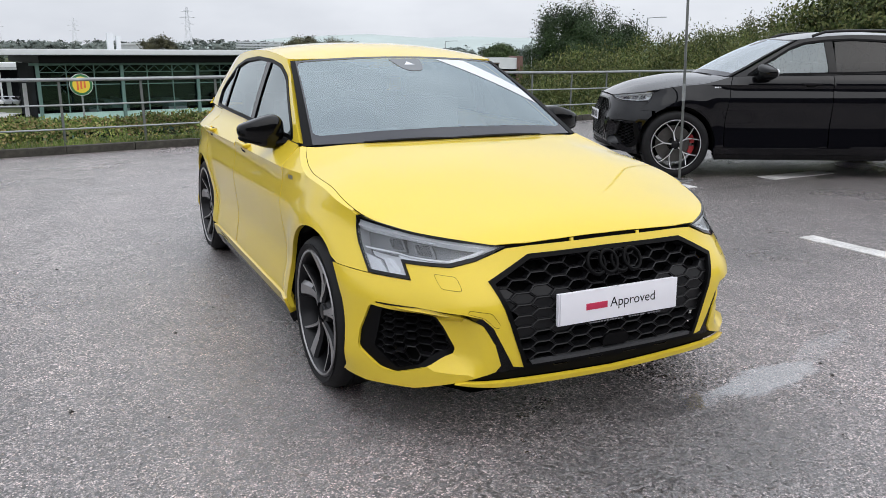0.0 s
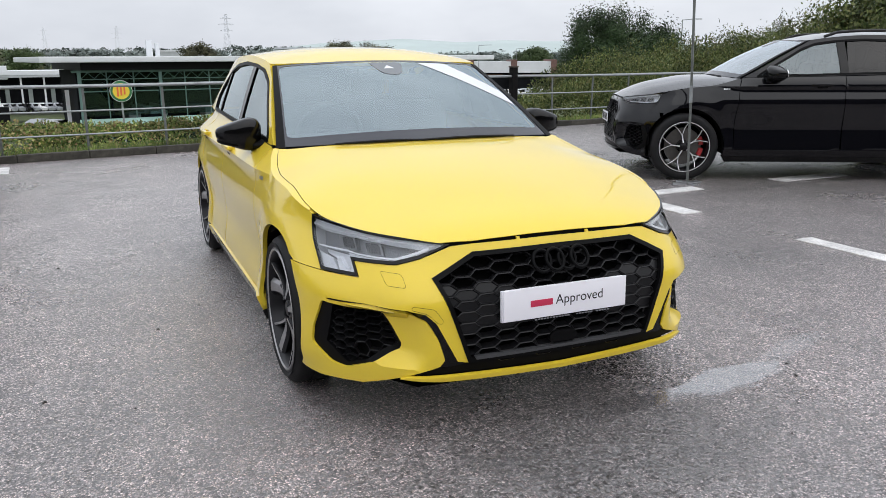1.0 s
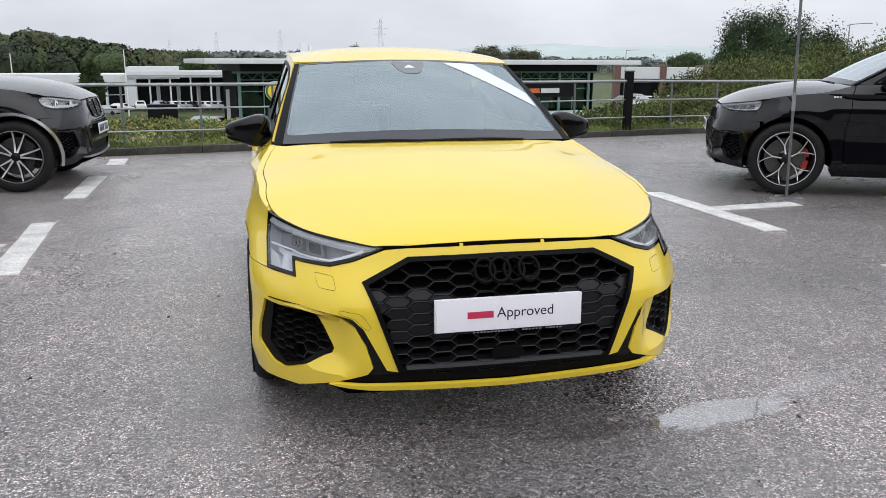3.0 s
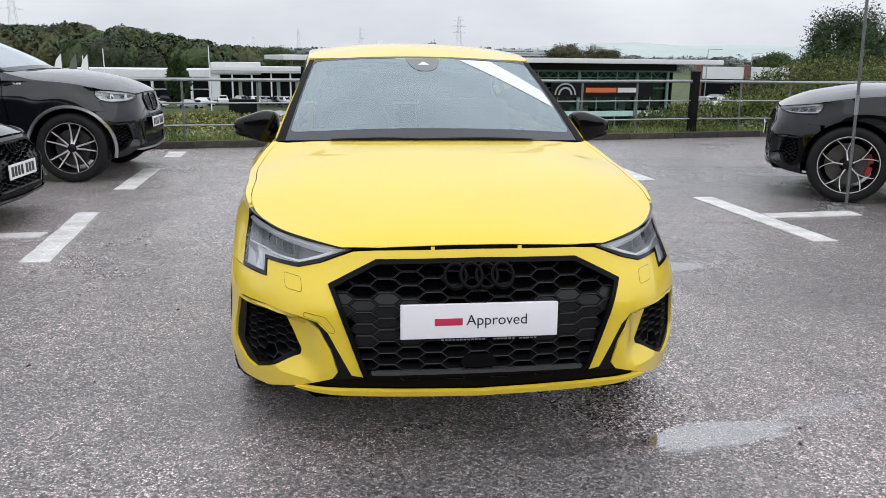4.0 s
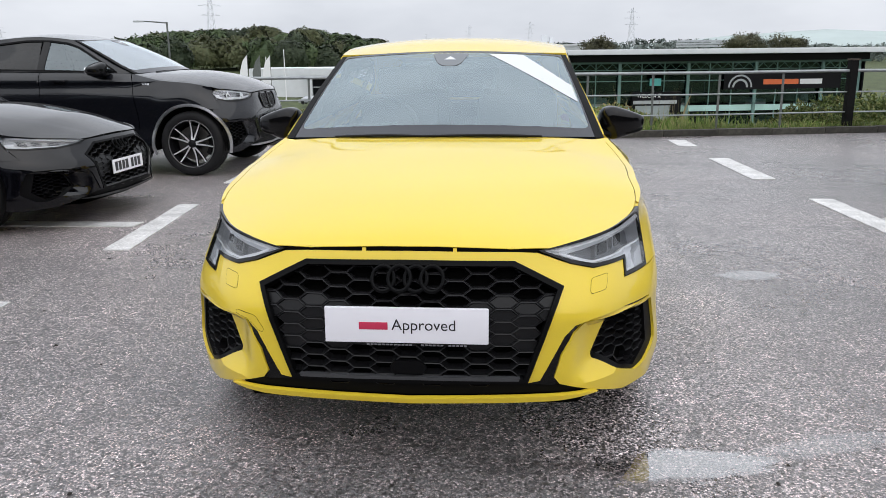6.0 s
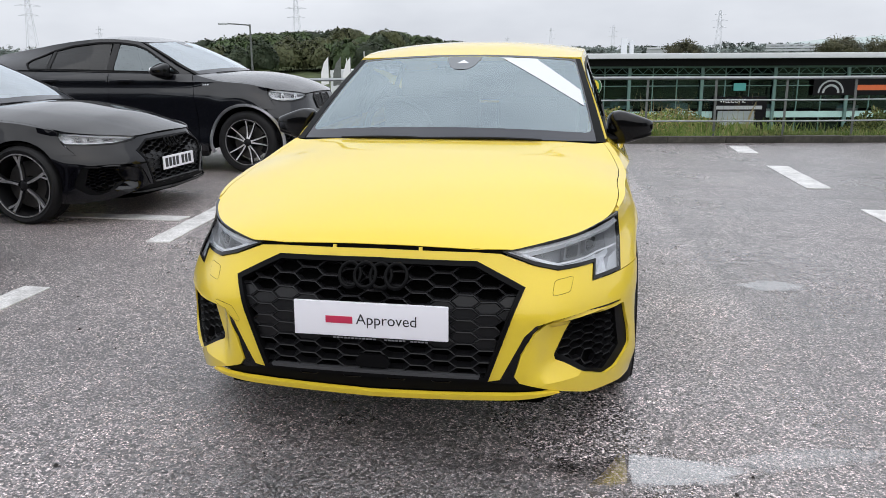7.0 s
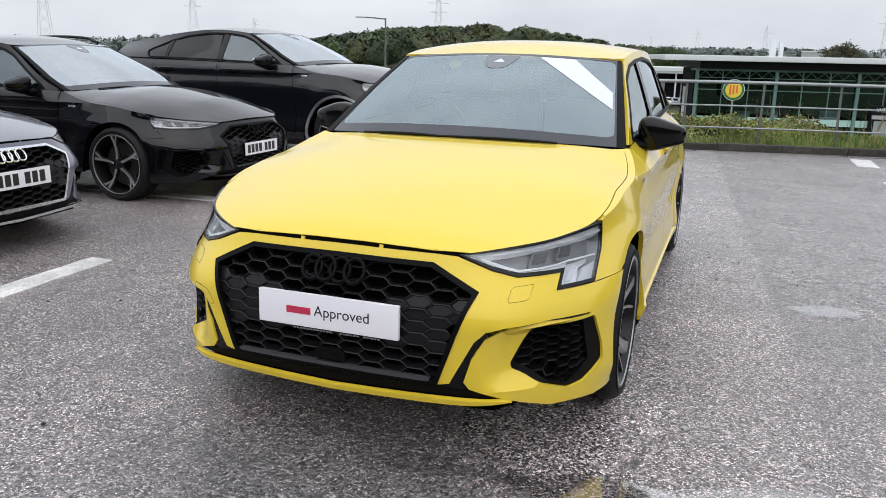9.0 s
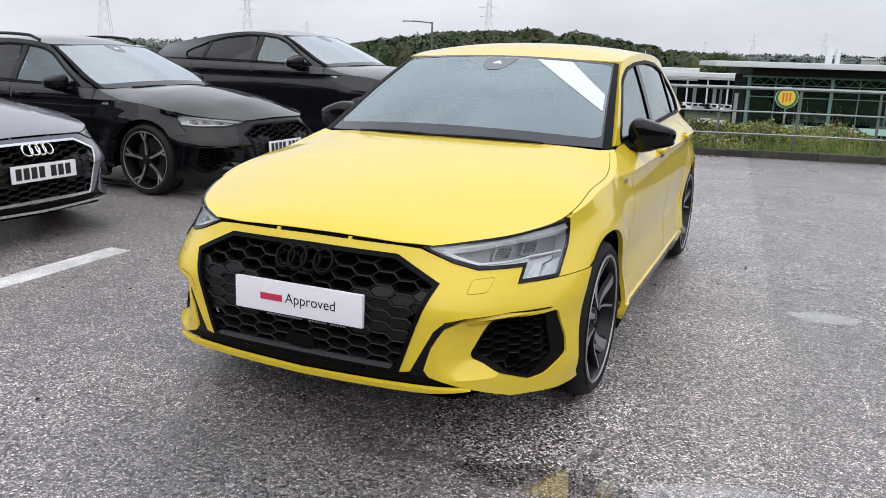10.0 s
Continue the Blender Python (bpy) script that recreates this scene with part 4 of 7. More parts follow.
# far tree line, its haze carried by the leaf colour
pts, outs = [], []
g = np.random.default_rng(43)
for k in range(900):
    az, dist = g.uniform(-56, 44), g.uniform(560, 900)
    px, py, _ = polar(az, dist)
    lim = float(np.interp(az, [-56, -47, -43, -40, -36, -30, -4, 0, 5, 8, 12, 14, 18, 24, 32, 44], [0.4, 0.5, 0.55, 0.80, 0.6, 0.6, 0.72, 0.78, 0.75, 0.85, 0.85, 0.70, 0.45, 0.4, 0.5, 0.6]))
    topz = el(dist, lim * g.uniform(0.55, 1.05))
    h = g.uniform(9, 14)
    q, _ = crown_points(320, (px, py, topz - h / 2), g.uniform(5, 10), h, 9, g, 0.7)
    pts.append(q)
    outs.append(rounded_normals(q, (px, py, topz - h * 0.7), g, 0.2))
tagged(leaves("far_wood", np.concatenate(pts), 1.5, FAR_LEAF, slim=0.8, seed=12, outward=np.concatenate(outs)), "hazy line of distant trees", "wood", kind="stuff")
for i, (az, dist, e, r) in enumerate(((15.2, 300, 1.02, 7.5), (17.9, 310, 1.0, 6.5), (5.6, 280, 0.88, 6.5), (-4.9, 240, 0.62, 4.2), (29.0, 260, 0.6, 6.0))):
    px, py, _ = polar(az, dist)
    b = el(dist, -0.9)
    tree((px, py, b), el(dist, e) - b, r, 10000, 0.55, BUSH_BROWN if i < 3 else WOOD_LEAF, "rounded olive tree beyond the showroom" if i < 3 else "dark tree in the distance", 60 + i, trunk=0.5, clear_=0.05)
px, py, _ = polar(-11.75, 150)
con = thing("conifer", "dense dark green conifer by the white building", "tree", at=Matrix.Translation((px, py, -6.8)))
g = np.random.default_rng(71)
t = g.uniform(0, 1, 5200) ** 0.8
a = g.uniform(0, 2 * np.pi, 5200)
rr = 2.0 * np.sin(np.pi * (0.12 + 0.86 * t)) * g.uniform(0.7, 1.05, 5200)
leaves("crown", np.stack([rr * np.cos(a), rr * np.sin(a), 0.3 + 7.4 * t], 1), 0.5, TREE_LEAF, con, seed=72)
bm = bmesh.new()
tube(bm, [(0, 0, 0), (0, 0, 4)], 0.2, 8)
part("trunk", bm, BARK, con)

# far ridge, with the haze put into its pale colour
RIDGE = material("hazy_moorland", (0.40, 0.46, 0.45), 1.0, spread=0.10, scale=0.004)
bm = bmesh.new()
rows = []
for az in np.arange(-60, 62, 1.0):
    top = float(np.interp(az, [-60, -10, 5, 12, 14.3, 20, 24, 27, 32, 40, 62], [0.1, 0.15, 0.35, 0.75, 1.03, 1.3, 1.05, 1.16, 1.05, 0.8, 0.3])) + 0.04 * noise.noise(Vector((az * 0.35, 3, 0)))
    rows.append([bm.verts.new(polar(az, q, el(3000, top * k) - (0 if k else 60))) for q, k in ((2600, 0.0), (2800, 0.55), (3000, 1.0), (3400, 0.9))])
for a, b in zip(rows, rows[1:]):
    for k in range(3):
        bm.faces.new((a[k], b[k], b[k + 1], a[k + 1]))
tagged(part("far_ridge", bm, RIDGE, None), "moorland ridge on the horizon, pale with painted haze", "hill", kind="structure")


# ---- cars ----
def s_of(y, z):
    """Where round the body the skin at height z stands at y (side only)."""
    a, b = 0.0, 5.2
    for _ in range(40):
        m = (a + b) / 2
        if skin(m, z)[1] < y:
            a = m
        else:
            b = m
    return a


LID_TAB = np.array([(y, skin(s_of(y, lid_edge(y)), lid_edge(y))[0]) for y in np.linspace(0.10, 1.42, 60)])


def lid_half(y):
    """Half the bonnet's width, at the skin's own edge."""
    return float(np.interp(y, LID_TAB[:, 0], LID_TAB[:, 1]))


ROOF_EDGE = spline([(1.98, 1.318), (2.12, 1.338), (2.35, 1.366), (2.70, 1.384), (3.20, 1.370), (3.70, 1.322), (4.00, 1.272)])
ROOF_HALF = spline([(1.98, 0.612), (2.30, 0.625), (2.80, 0.628), (3.40, 0.605), (4.00, 0.545)])
BELT = spline([(1.40, 0.955), (2.40, 0.978), (3.30, 1.002), (4.05, 1.02)])


def track(tab, y):
    return float(np.interp(y, tab[:, 0], tab[:, 1]))


def upper(y, z):
    """The side above the belt: pillars, windows and the roof's side."""
    zb, zt = track(BELT, y), track(ROOF_EDGE, y)
    xb = skin(s_of(min(y, 4.1), 0.955), 0.955)[0] - 0.002
    xt = track(ROOF_HALF, y)
    k = (z - zb) / (zt - zb)
    return (xb + (xt - xb) * (k + 0.16 * k * (k - 1)), y, z)


def roof(x, y):
    k = min(1.0, abs(x) / track(ROOF_HALF, y))
    return (x, y, track(ROOF_EDGE, y) + 0.048 * smooth(1.7, 2.5, y) * (1 - k ** 2.4) + 0.0 * k)


def screen(a, b):
    """The windscreen: a across from -1 to 1, b up from 0 to 1."""
    e = 1 - a * a
    base = Vector((a * 0.742, 1.405 - 0.15 * e, 0.962 + 0.022 * e))
    top = Vector((a * 0.607, 2.075 - 0.075 * e, 1.322 + 0.026 * e))
    p = base.lerp(top, b)
    out = Vector((0, -0.5, 0.85)) * (0.028 * math.sin(math.pi * b) * (0.4 + 0.6 * e))
    return tuple(p + out)


def ellipsoid(bm, m, power=2.6, steps=20, rings=12, shape=None):
    rows = []
    for i in range(rings + 1):
        v = math.pi * i / rings - math.pi / 2
        row = []
        for k in range(steps):
            u = 2 * math.pi * k / steps
            f = lambda c: math.copysign(abs(c) ** (2 / power), c)
            p = Vector((f(math.cos(v)) * f(math.cos(u)), f(math.cos(v)) * f(math.sin(u)), f(math.sin(v))))
            if shape:
                p = shape(p)
            row.append(bm.verts.new(m @ p))
        rows.append(row)
    for a, b in zip(rows, rows[1:]):
        for k in range(steps):
            bm.faces.new((a[k], a[(k + 1) % steps], b[(k + 1) % steps], b[k]))
    bmesh.ops.remove_doubles(bm, verts=[v for r in (rows[0], rows[-1]) for v in r], dist=1e-5)


# each arm of a spoke: angle at its start and end, width there, and how far out it starts and ends
ARMS = {"fork": ((-0.10, 0.18, 0.034, 0.085, 0.0, 1.0), (-0.16, -0.36, 0.024, 0.018, 0.12, 1.0)),
        "hook": ((0.0, 0.02, 0.034, 0.046, 0.0, 1.0), (0.03, -0.20, 0.020, 0.040, 0.52, 1.0)),
        "vee": ((-0.20, -0.225, 0.038, 0.024, 0.0, 1.0), (0.20, 0.225, 0.038, 0.024, 0.0, 1.0)),
        "wye": ((0.0, 0.0, 0.028, 0.022, 0.0, 0.46), (-0.03, -0.30, 0.017, 0.015, 0.40, 1.0), (0.03, 0.30, 0.017, 0.015, 0.40, 1.0))}


def wheel(car, at, side, r, rim, width, look_, steer=0.0):
    """Tyre, alloy rim with spokes, hub cap, brake disc and caliper. side: +1 where the outside looks to +x."""
    hub = part("wheel", bmesh.new(), RUBBER, car)
    bpy.data.meshes.remove(hub.data)
    hub = new("wheel")
    hub.parent = car
    hub.matrix_local = Matrix.Translation(at) @ pose(0, 0, 0, 0, 0, (0 if side > 0 else 180) + steer)
    bm = bmesh.new()
    w, sw = width / 2, 0.014
    prof = [(-w + 0.02, rim), (-w, rim + 0.02), (-w - 0.004, (r + rim) / 2), (-w + 0.012, r - 0.012), (-w + 0.035, r),
            (-0.036, r), (-0.034, r - 0.008), (-0.026, r - 0.008), (-0.024, r), (0.024, r), (0.026, r - 0.008), (0.034, r - 0.008), (0.036, r),
            (w - 0.035, r), (w - 0.012, r - 0.012), (w - 0.002, r - 0.03), (w + 0.004, (r + rim) / 2), (w, rim + 0.02), (w - 0.006, rim + 0.008), (w - 0.02, rim)]
    lathe(bm, prof, 56, closed=True)
    part("tyre", bm, RUBBER, hub)
    bm = bmesh.new()
    lathe(bm, [(-w + 0.02, rim - 0.004), (-w + 0.03, rim - 0.022), (0.0, rim - 0.030), (w - 0.05, rim - 0.026), (w - 0.022, rim - 0.014), (w - 0.012, rim - 0.012), (w - 0.004, rim - 0.006), (w - 0.003, rim + 0.008), (w - 0.012, rim + 0.010)], 56)
    part("rim_barrel", bm, look_["rim"], hub)
    bm = bmesh.new()
    lathe(bm, [(w - 0.004, rim - 0.007), (w + 0.001, rim - 0.005), (w + 0.001, rim + 0.001), (w - 0.004, rim + 0.003)], 56)
    part("rim_lip", bm, look_.get("lip", look_["spoke"]), hub)
    bm2 = bmesh.new()
    lathe(bm2, [(-0.012, 0.07), (-0.012, rim * 0.74), (0.012, rim * 0.74), (0.012, 0.07)], 40, closed=True)
    part("brake_disc", bm2, STEEL, hub)
    bm2 = bmesh.new()
    for t0, t1 in look_.get("pistons", ((-38, 28),)):
        lathe(bm2, [(-0.03, rim * 0.62), (-0.03, rim * 0.84), (0.034, rim * 0.82), (0.034, rim * 0.64)], 6, closed=True, arc=(radians(t0), radians(t1)))
    part("brake_caliper", bm2, look_.get("caliper", RIM_DARK), hub)
    n, kind = look_["n"], look_["kind"]
    face = w - 0.012
    for k in range(n):
        t = 2 * math.pi * k / n + look_.get("turn", 0.0)
        bm = bmesh.new()
        for a0, a1, w0, w1, q0, q1 in ARMS[kind]:
            stations = []
            for i in range(6):
                q = q0 + (q1 - q0) * i / 5
                e = i / 5
                rad = 0.045 + (rim - 0.012 - 0.045) * q
                ang = t + a0 + (a1 - a0) * e
                half = (w0 + (w1 - w0) * e) / 2
                dip = face - 0.020 * math.sin(math.pi * min(1, q * 1.05)) - 0.012 * (1 - q)
                ring = []
                for dx, dw in ((0, -0.55), (0, 0.55), (-0.012, 1.0), (-0.034, 0.8), (-0.034, -0.8), (-0.012, -1.0)):
                    p = Vector((dip + dx, rad * math.cos(ang), rad * math.sin(ang))) + Vector((0, -math.sin(ang), math.cos(ang))) * half * dw
                    ring.append(bm.verts.new(p))
                stations.append(ring)
            for u, v in zip(stations, stations[1:]):
                for j in range(6):
                    bm.faces.new((u[j], u[(j + 1) % 6], v[(j + 1) % 6], v[j]))
            bm.faces.new(stations[0]), bm.faces.new(stations[-1][::-1])
        bmesh.ops.recalc_face_normals(bm, faces=bm.faces)
        ob = part("spoke", bm, look_["spoke"], hub, sharp=30)
        if look_.get("flank"):
            ob.data.materials.append(look_["flank"])
            for f in ob.data.polygons:
                if f.normal.x < 0.75:
                    f.material_index = 1
    bm = bmesh.new()
    lathe(bm, [(0.0, 0.062), (face - 0.05, 0.062), (face - 0.030, 0.052), (face - 0.026, 0.034), (face - 0.020, 0.032), (face - 0.017, 0.028), (face - 0.016, 0.0)], 32)
    part("hub_cap", bm, look_.get("cap", look_["spoke"]), hub)
    return hub


def mirrored(half):
    """A closed outline from its right half, whose first and last points lie on the middle line."""
    return half + [(-a, b) for a, b in half[-2:0:-1]]


def flip(poly):
    return [(-a, b) for a, b in poly]


def lattice(bm, outline, fn, pitch=0.0765, tall=0.041, bar=0.10, deep=0.024, skip=None, solid=None):
    """A honeycomb of flat-topped cells clipped to an outline; each cell a bevelled ring with walls behind it. solid: where a cell is filled."""
    lo, hi = np.min(np.array(outline), 0), np.max(np.array(outline), 0)
    w, h = pitch * 0.66, tall / 2
    base = [(w, 0), (w * 0.52, h), (-w * 0.52, h), (-w, 0), (-w * 0.52, -h), (w * 0.52, -h)]
    i0, i1 = int(lo[0] / pitch) - 1, int(hi[0] / pitch) + 2
    j0, j1 = int(lo[1] / tall) - 1, int(hi[1] / tall) + 2
    for i in range(i0, i1):
        for j in range(j0, j1):
            c = (i * pitch, (j + (0.5 if i % 2 else 0.0)) * tall)
            if not inside(c, outline) or (skip and skip(c)):
                continue
            filled = solid and solid(c)
            outer = [bm.verts.new(fn(c[0] + a, c[1] + b, 0.0)) for a, b in base]
            k = 1 - bar
            inner = [bm.verts.new(fn(c[0] + a * (k + 0.04), c[1] + b * (k - 0.06), 0.002)) for a, b in base]
            back = [bm.verts.new(fn(c[0] + a * k * 0.94, c[1] + b * (k - 0.08) * (0.94 if filled else 0.80) + (0 if filled else tall * 0.10), -(0.004 if filled else deep))) for a, b in base]
            for q in range(6):
                bm.faces.new((outer[q], outer[(q + 1) % 6], inner[(q + 1) % 6], inner[q]))
                bm.faces.new((inner[q], inner[(q + 1) % 6], back[(q + 1) % 6], back[q]))
            if filled:
                bm.faces.new(back)


def build_car(spec):
    """One car with its parts; spec names its paint, size, wheels and face."""
    paint = spec["paint"]
    car = thing(spec["name"], spec["label"], "car", spec.get("group", ""), spec["at"])
    sx = spec.get("sx", 1.0)
    ym, zm = spec.get("ys"), spec.get("zs")
    yt = spline(ym) if ym else None
    zt = spline(zm) if zm else None
    droop, shoulder = spec.get("droop", 0.0), spec.get("shoulder", 0.0)

    def warp(p):
        x, y, z = p
        if shoulder and abs(x) > 0.5:
            x += math.copysign(shoulder * smooth(0.862, 0.94, z) * (1 - smooth(0.96, 1.36, z)) * smooth(1.3, 1.6, y), x)
        if droop and y > 2.3:
            z -= droop * smooth(2.3, 4.1, y) * smooth(0.95, 1.38, z)
        return (x * sx, float(np.interp(y, yt[:, 0], yt[:, 1])) if ym else y, float(np.interp(z, zt[:, 0], zt[:, 1])) if zm else z)

    def back_y(y):
        return float(np.interp(y, yt[:, 1], yt[:, 0])) if ym else y

    def back_z(z):
        return float(np.interp(z, zt[:, 1], zt[:, 0])) if zm else z

    def S(d=0.0):
        def fn(s, z, e=0.0):
            p = Vector(skin(s, z))
            u = Vector(skin(s + 0.004, z)) - Vector(skin(s - 0.004, z))
            v = Vector(skin(s, z + 0.004)) - Vector(skin(s, z - 0.004))
            n = u.cross(v).normalized()
            return warp(p + n * (d + e))
        return fn

    def U(side, d=0.0):
        def fn(y, z):
            x, y_, z_ = upper(y, z)
            x, y_, z_ = warp((x + d * 0.9, y, z_ + d * 0.4))
            return (side * x, y_, z_)
        return fn

    bulge = spec.get("bulge", 0.0)

    def lidf(x, y):
        x_, y_, z_ = lid(x, y)
        k = min(1.0, abs(x) / lid_half(y))
        return warp((x_, y_, z_ + bulge * (1 - k * k) * smooth(0.08, 0.5, y) * (1 - smooth(0.9, 1.4, y))))

    rooff = lambda x, y: warp(roof(x, y))

    def G(d=0.0):
        def fn(a, b):
            p = Vector(screen(a, b)) + Vector((0, -0.5, 0.85)) * d
            return warp(p)
        return fn

    rw, front, rear, arch = spec["tyre"], spec["front"], spec["rear"], spec["arch"]

    def arch_at(axle, t):
        """A point of a wheel arch, in the skin's own measure; t in degrees, 0 to the rear, 90 up."""
        y, z = back_y(axle + arch * math.cos(radians(t))), back_z(rw + arch * math.sin(radians(t)))
        return (s_of(y, z), z)

    z_sill = 0.275
    fa = lambda t: arch_at(front, t)
    ra = lambda t: arch_at(rear, t)

    # front bumper in one piece, cut for the grille and the side vents
    arch_front = [fa(t) for t in range(131, 199, 4)]
    slim = spec.get("lamp", "hooked") != "hooked"
    lamp_foot = [(0.46, 0.690), (0.60, 0.670), (0.80, 0.667), (0.950, 0.676), (0.955, 0.597)] if slim else [(0.508, 0.671), (0.587, 0.649), (0.752, 0.647), (0.762, 0.598), (0.95, 0.597)]
    half = ([(0, 0.721), (0.33, 0.718), (0.40, 0.713)] + lamp_foot + [(1.10, 0.597)] + arch_front
            + [(1.16, 0.192), (1.00, 0.190), (0.78, 0.208), (0.49, 0.298), (0.472, 0.322), (0.495, 0.399), (0.538, 0.466), (0.600, 0.490), (0.750, 0.500), (0.955, 0.503),
               (0.955, 0.510), (0.770, 0.516), (0.601, 0.508), (0.538, 0.493), (0.502, 0.460), (0.425, 0.312), (0.383, 0.304), (0.490, 0.612), (0.330, 0.691), (0, 0.694)])
    vent = rounded([(0.985, 0.495), (0.80, 0.488), (0.672, 0.477), (0.643, 0.440), (0.602, 0.366), (0.609, 0.346), (0.865, 0.254), (0.935, 0.262), (1.042, 0.322), (1.038, 0.385)], 0.015)
    mesh_area = rounded([(0.930, 0.486), (0.686, 0.470), (0.656, 0.436), (0.618, 0.362), (0.862, 0.270), (0.968, 0.338)], 0.008)
    bumper = panel("front_bumper", mirrored(half), S(), paint, car, holes=[vent, flip(vent)], step=0.025, depth=0.03)
    blade = [(0.955, 0.512), (0.770, 0.519), (0.601, 0.511), (0.535, 0.496), (0.498, 0.461), (0.423, 0.312), (0.385, 0.300), (0.470, 0.292), (0.486, 0.298), (0.470, 0.322), (0.492, 0.399), (0.535, 0.463), (0.600, 0.487), (0.750, 0.497), (0.955, 0.501)]
    for sg in (1, -1):
        side = [(sg * a, b) for a, b in blade]
        panel("bumper_blade", side, S(-0.006), GLOSS_BLACK, car, "gloss black blade", step=0.03, depth=0.02)
        hole = vent if sg > 0 else flip(vent)
        surround = panel("side_vent", shrink(hole, -0.003), S(-0.010), SATIN_BLACK, car, "black honeycomb side vent", holes=[mesh_area if sg > 0 else flip(mesh_area)], step=0.03, depth=0.03)
        bm = bmesh.new()
        f0 = S(-0.020)
        lattice(bm, shrink(mesh_area if sg > 0 else flip(mesh_area), -0.012), lambda a, b, e=0.0: f0(a, b, e), pitch=0.060, tall=0.0290, bar=0.08)
        part("honeycomb", bm, GRILLE_BLACK, surround, sharp=20)
        # near-black sheet paints the shade behind the vent mesh
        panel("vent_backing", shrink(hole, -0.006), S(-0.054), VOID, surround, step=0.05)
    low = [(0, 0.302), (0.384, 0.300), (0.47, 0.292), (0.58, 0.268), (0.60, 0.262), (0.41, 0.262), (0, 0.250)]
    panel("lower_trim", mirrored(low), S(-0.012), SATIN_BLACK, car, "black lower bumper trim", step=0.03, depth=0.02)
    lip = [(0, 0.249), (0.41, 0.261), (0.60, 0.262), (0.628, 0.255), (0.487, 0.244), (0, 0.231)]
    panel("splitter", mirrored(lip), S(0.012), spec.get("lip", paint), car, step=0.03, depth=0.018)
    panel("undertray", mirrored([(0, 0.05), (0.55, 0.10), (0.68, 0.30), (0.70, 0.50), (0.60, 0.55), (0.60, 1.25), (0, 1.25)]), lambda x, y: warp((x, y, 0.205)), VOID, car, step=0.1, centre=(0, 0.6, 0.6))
    for a in (-0.149, 0.149):
        panel("bonnet_clip", [(a - 0.006, 0.730), (a + 0.006, 0.730), (a + 0.006, 0.716), (a - 0.006, 0.716)], S(-0.004), paint, car, step=0.02, depth=0.01)

    # grille
    gr = [(0, 0.692), (0.330, 0.689), (0.489, 0.611), (0.384, 0.306), (0, 0.302)]
    if spec.get("face") != "kidney":
        gfull = mirrored(gr)
        grille = panel("grille", shrink(gfull, -0.002), S(0.004), spec.get("grille_frame", SATIN_BLACK), car, spec.get("grille_label", "black honeycomb grille"), holes=[shrink(gfull, 0.014)], step=0.03, depth=0.03)
        bm = bmesh.new()
        f1 = S(-0.010)
        lattice(bm, shrink(gfull, 0.002), lambda a, b, e=0.0: f1(a, b, e), solid=(lambda c: 0.43 < c[1] < 0.575 and abs(c[0]) > 0.2))
        part("honeycomb", bm, GRILLE_BLACK, grille, sharp=20)
        # shade behind the honeycomb, painted as a near-black sheet
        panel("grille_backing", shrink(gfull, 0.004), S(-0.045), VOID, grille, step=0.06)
        panel("grille_bar", [(-0.36, 0.324), (0.36, 0.324), (0.356, 0.314), (-0.356, 0.314)], S(0.006), spec.get("bar", BAR_GREY), grille, step=0.04, depth=0.02)
        if spec.get("radar", True):
            panel("radar_cover", rounded([(-0.062, 0.352), (-0.045, 0.378), (0.045, 0.378), (0.062, 0.352), (0.05, 0.334), (-0.05, 0.334)], 0.01), S(0.001), SATIN_BLACK, grille, step=0.02, depth=0.015)
        badge = new("badge")
        badge.parent = grille
        for i in range(4):
            bm = bmesh.new()
            f2 = S(0.012)
            c = (-0.079 + 0.0527 * i, 0.636)
            rings = []
            for k in range(28):
                t = 2 * math.pi * k / 28
                ring = []
                for q in range(8):
                    u = 2 * math.pi * q / 8
                    rad = 0.036 + 0.0065 * math.cos(u)
                    ring.append(bm.verts.new(f2(c[0] + rad * math.cos(t), c[1] + rad * 1.02 * math.sin(t), 0.008 * math.sin(u) + 0.004 * (i % 2))))
                rings.append(ring)
            for k in range(28):
                for q in range(8):
                    bm.faces.new((rings[k][q], rings[(k + 1) % 28][q], rings[(k + 1) % 28][(q + 1) % 8], rings[k][(q + 1) % 8]))
            part("ring", bm, spec.get("badge", SATIN_BLACK), badge)
    else:
        for sg in (1, -1):
            kid = rounded([(sg * 0.012, 0.712), (sg * 0.20, 0.706), (sg * 0.240, 0.665), (sg * 0.205, 0.590), (sg * 0.035, 0.572), (sg * 0.012, 0.600)], 0.02)
            g = panel("grille", shrink(kid, -0.012), S(0.018), GLOSS_BLACK, car, "gloss black kidney grille", holes=[kid], step=0.03, depth=0.05)
            # shade behind the slats, painted as a near-black sheet
            panel("grille_backing", kid, S(-0.04), VOID, g, step=0.06)
            for i in range(8):
                a = sg * (0.035 + 0.024 * i)
                panel("grille_slat", [(a - 0.004, 0.700), (a + 0.004, 0.700), (a + 0.004 - sg * 0.01, 0.590), (a - 0.004 - sg * 0.01, 0.590)], S(0.008), GLOSS_BLACK, g, step=0.05, depth=0.04)
        panel("bumper_centre", mirrored([(0, 0.70), (0.335, 0.696), (0.495, 0.615), (0.45, 0.50), (0, 0.49)]), S(-0.002), paint, car, step=0.03, depth=0.03)
        panel("lower_intake", mirrored([(0, 0.485), (0.45, 0.495), (0.384, 0.300), (0, 0.298)]), S(-0.03), SATIN_BLACK, car, "black lower air intake", step=0.04)
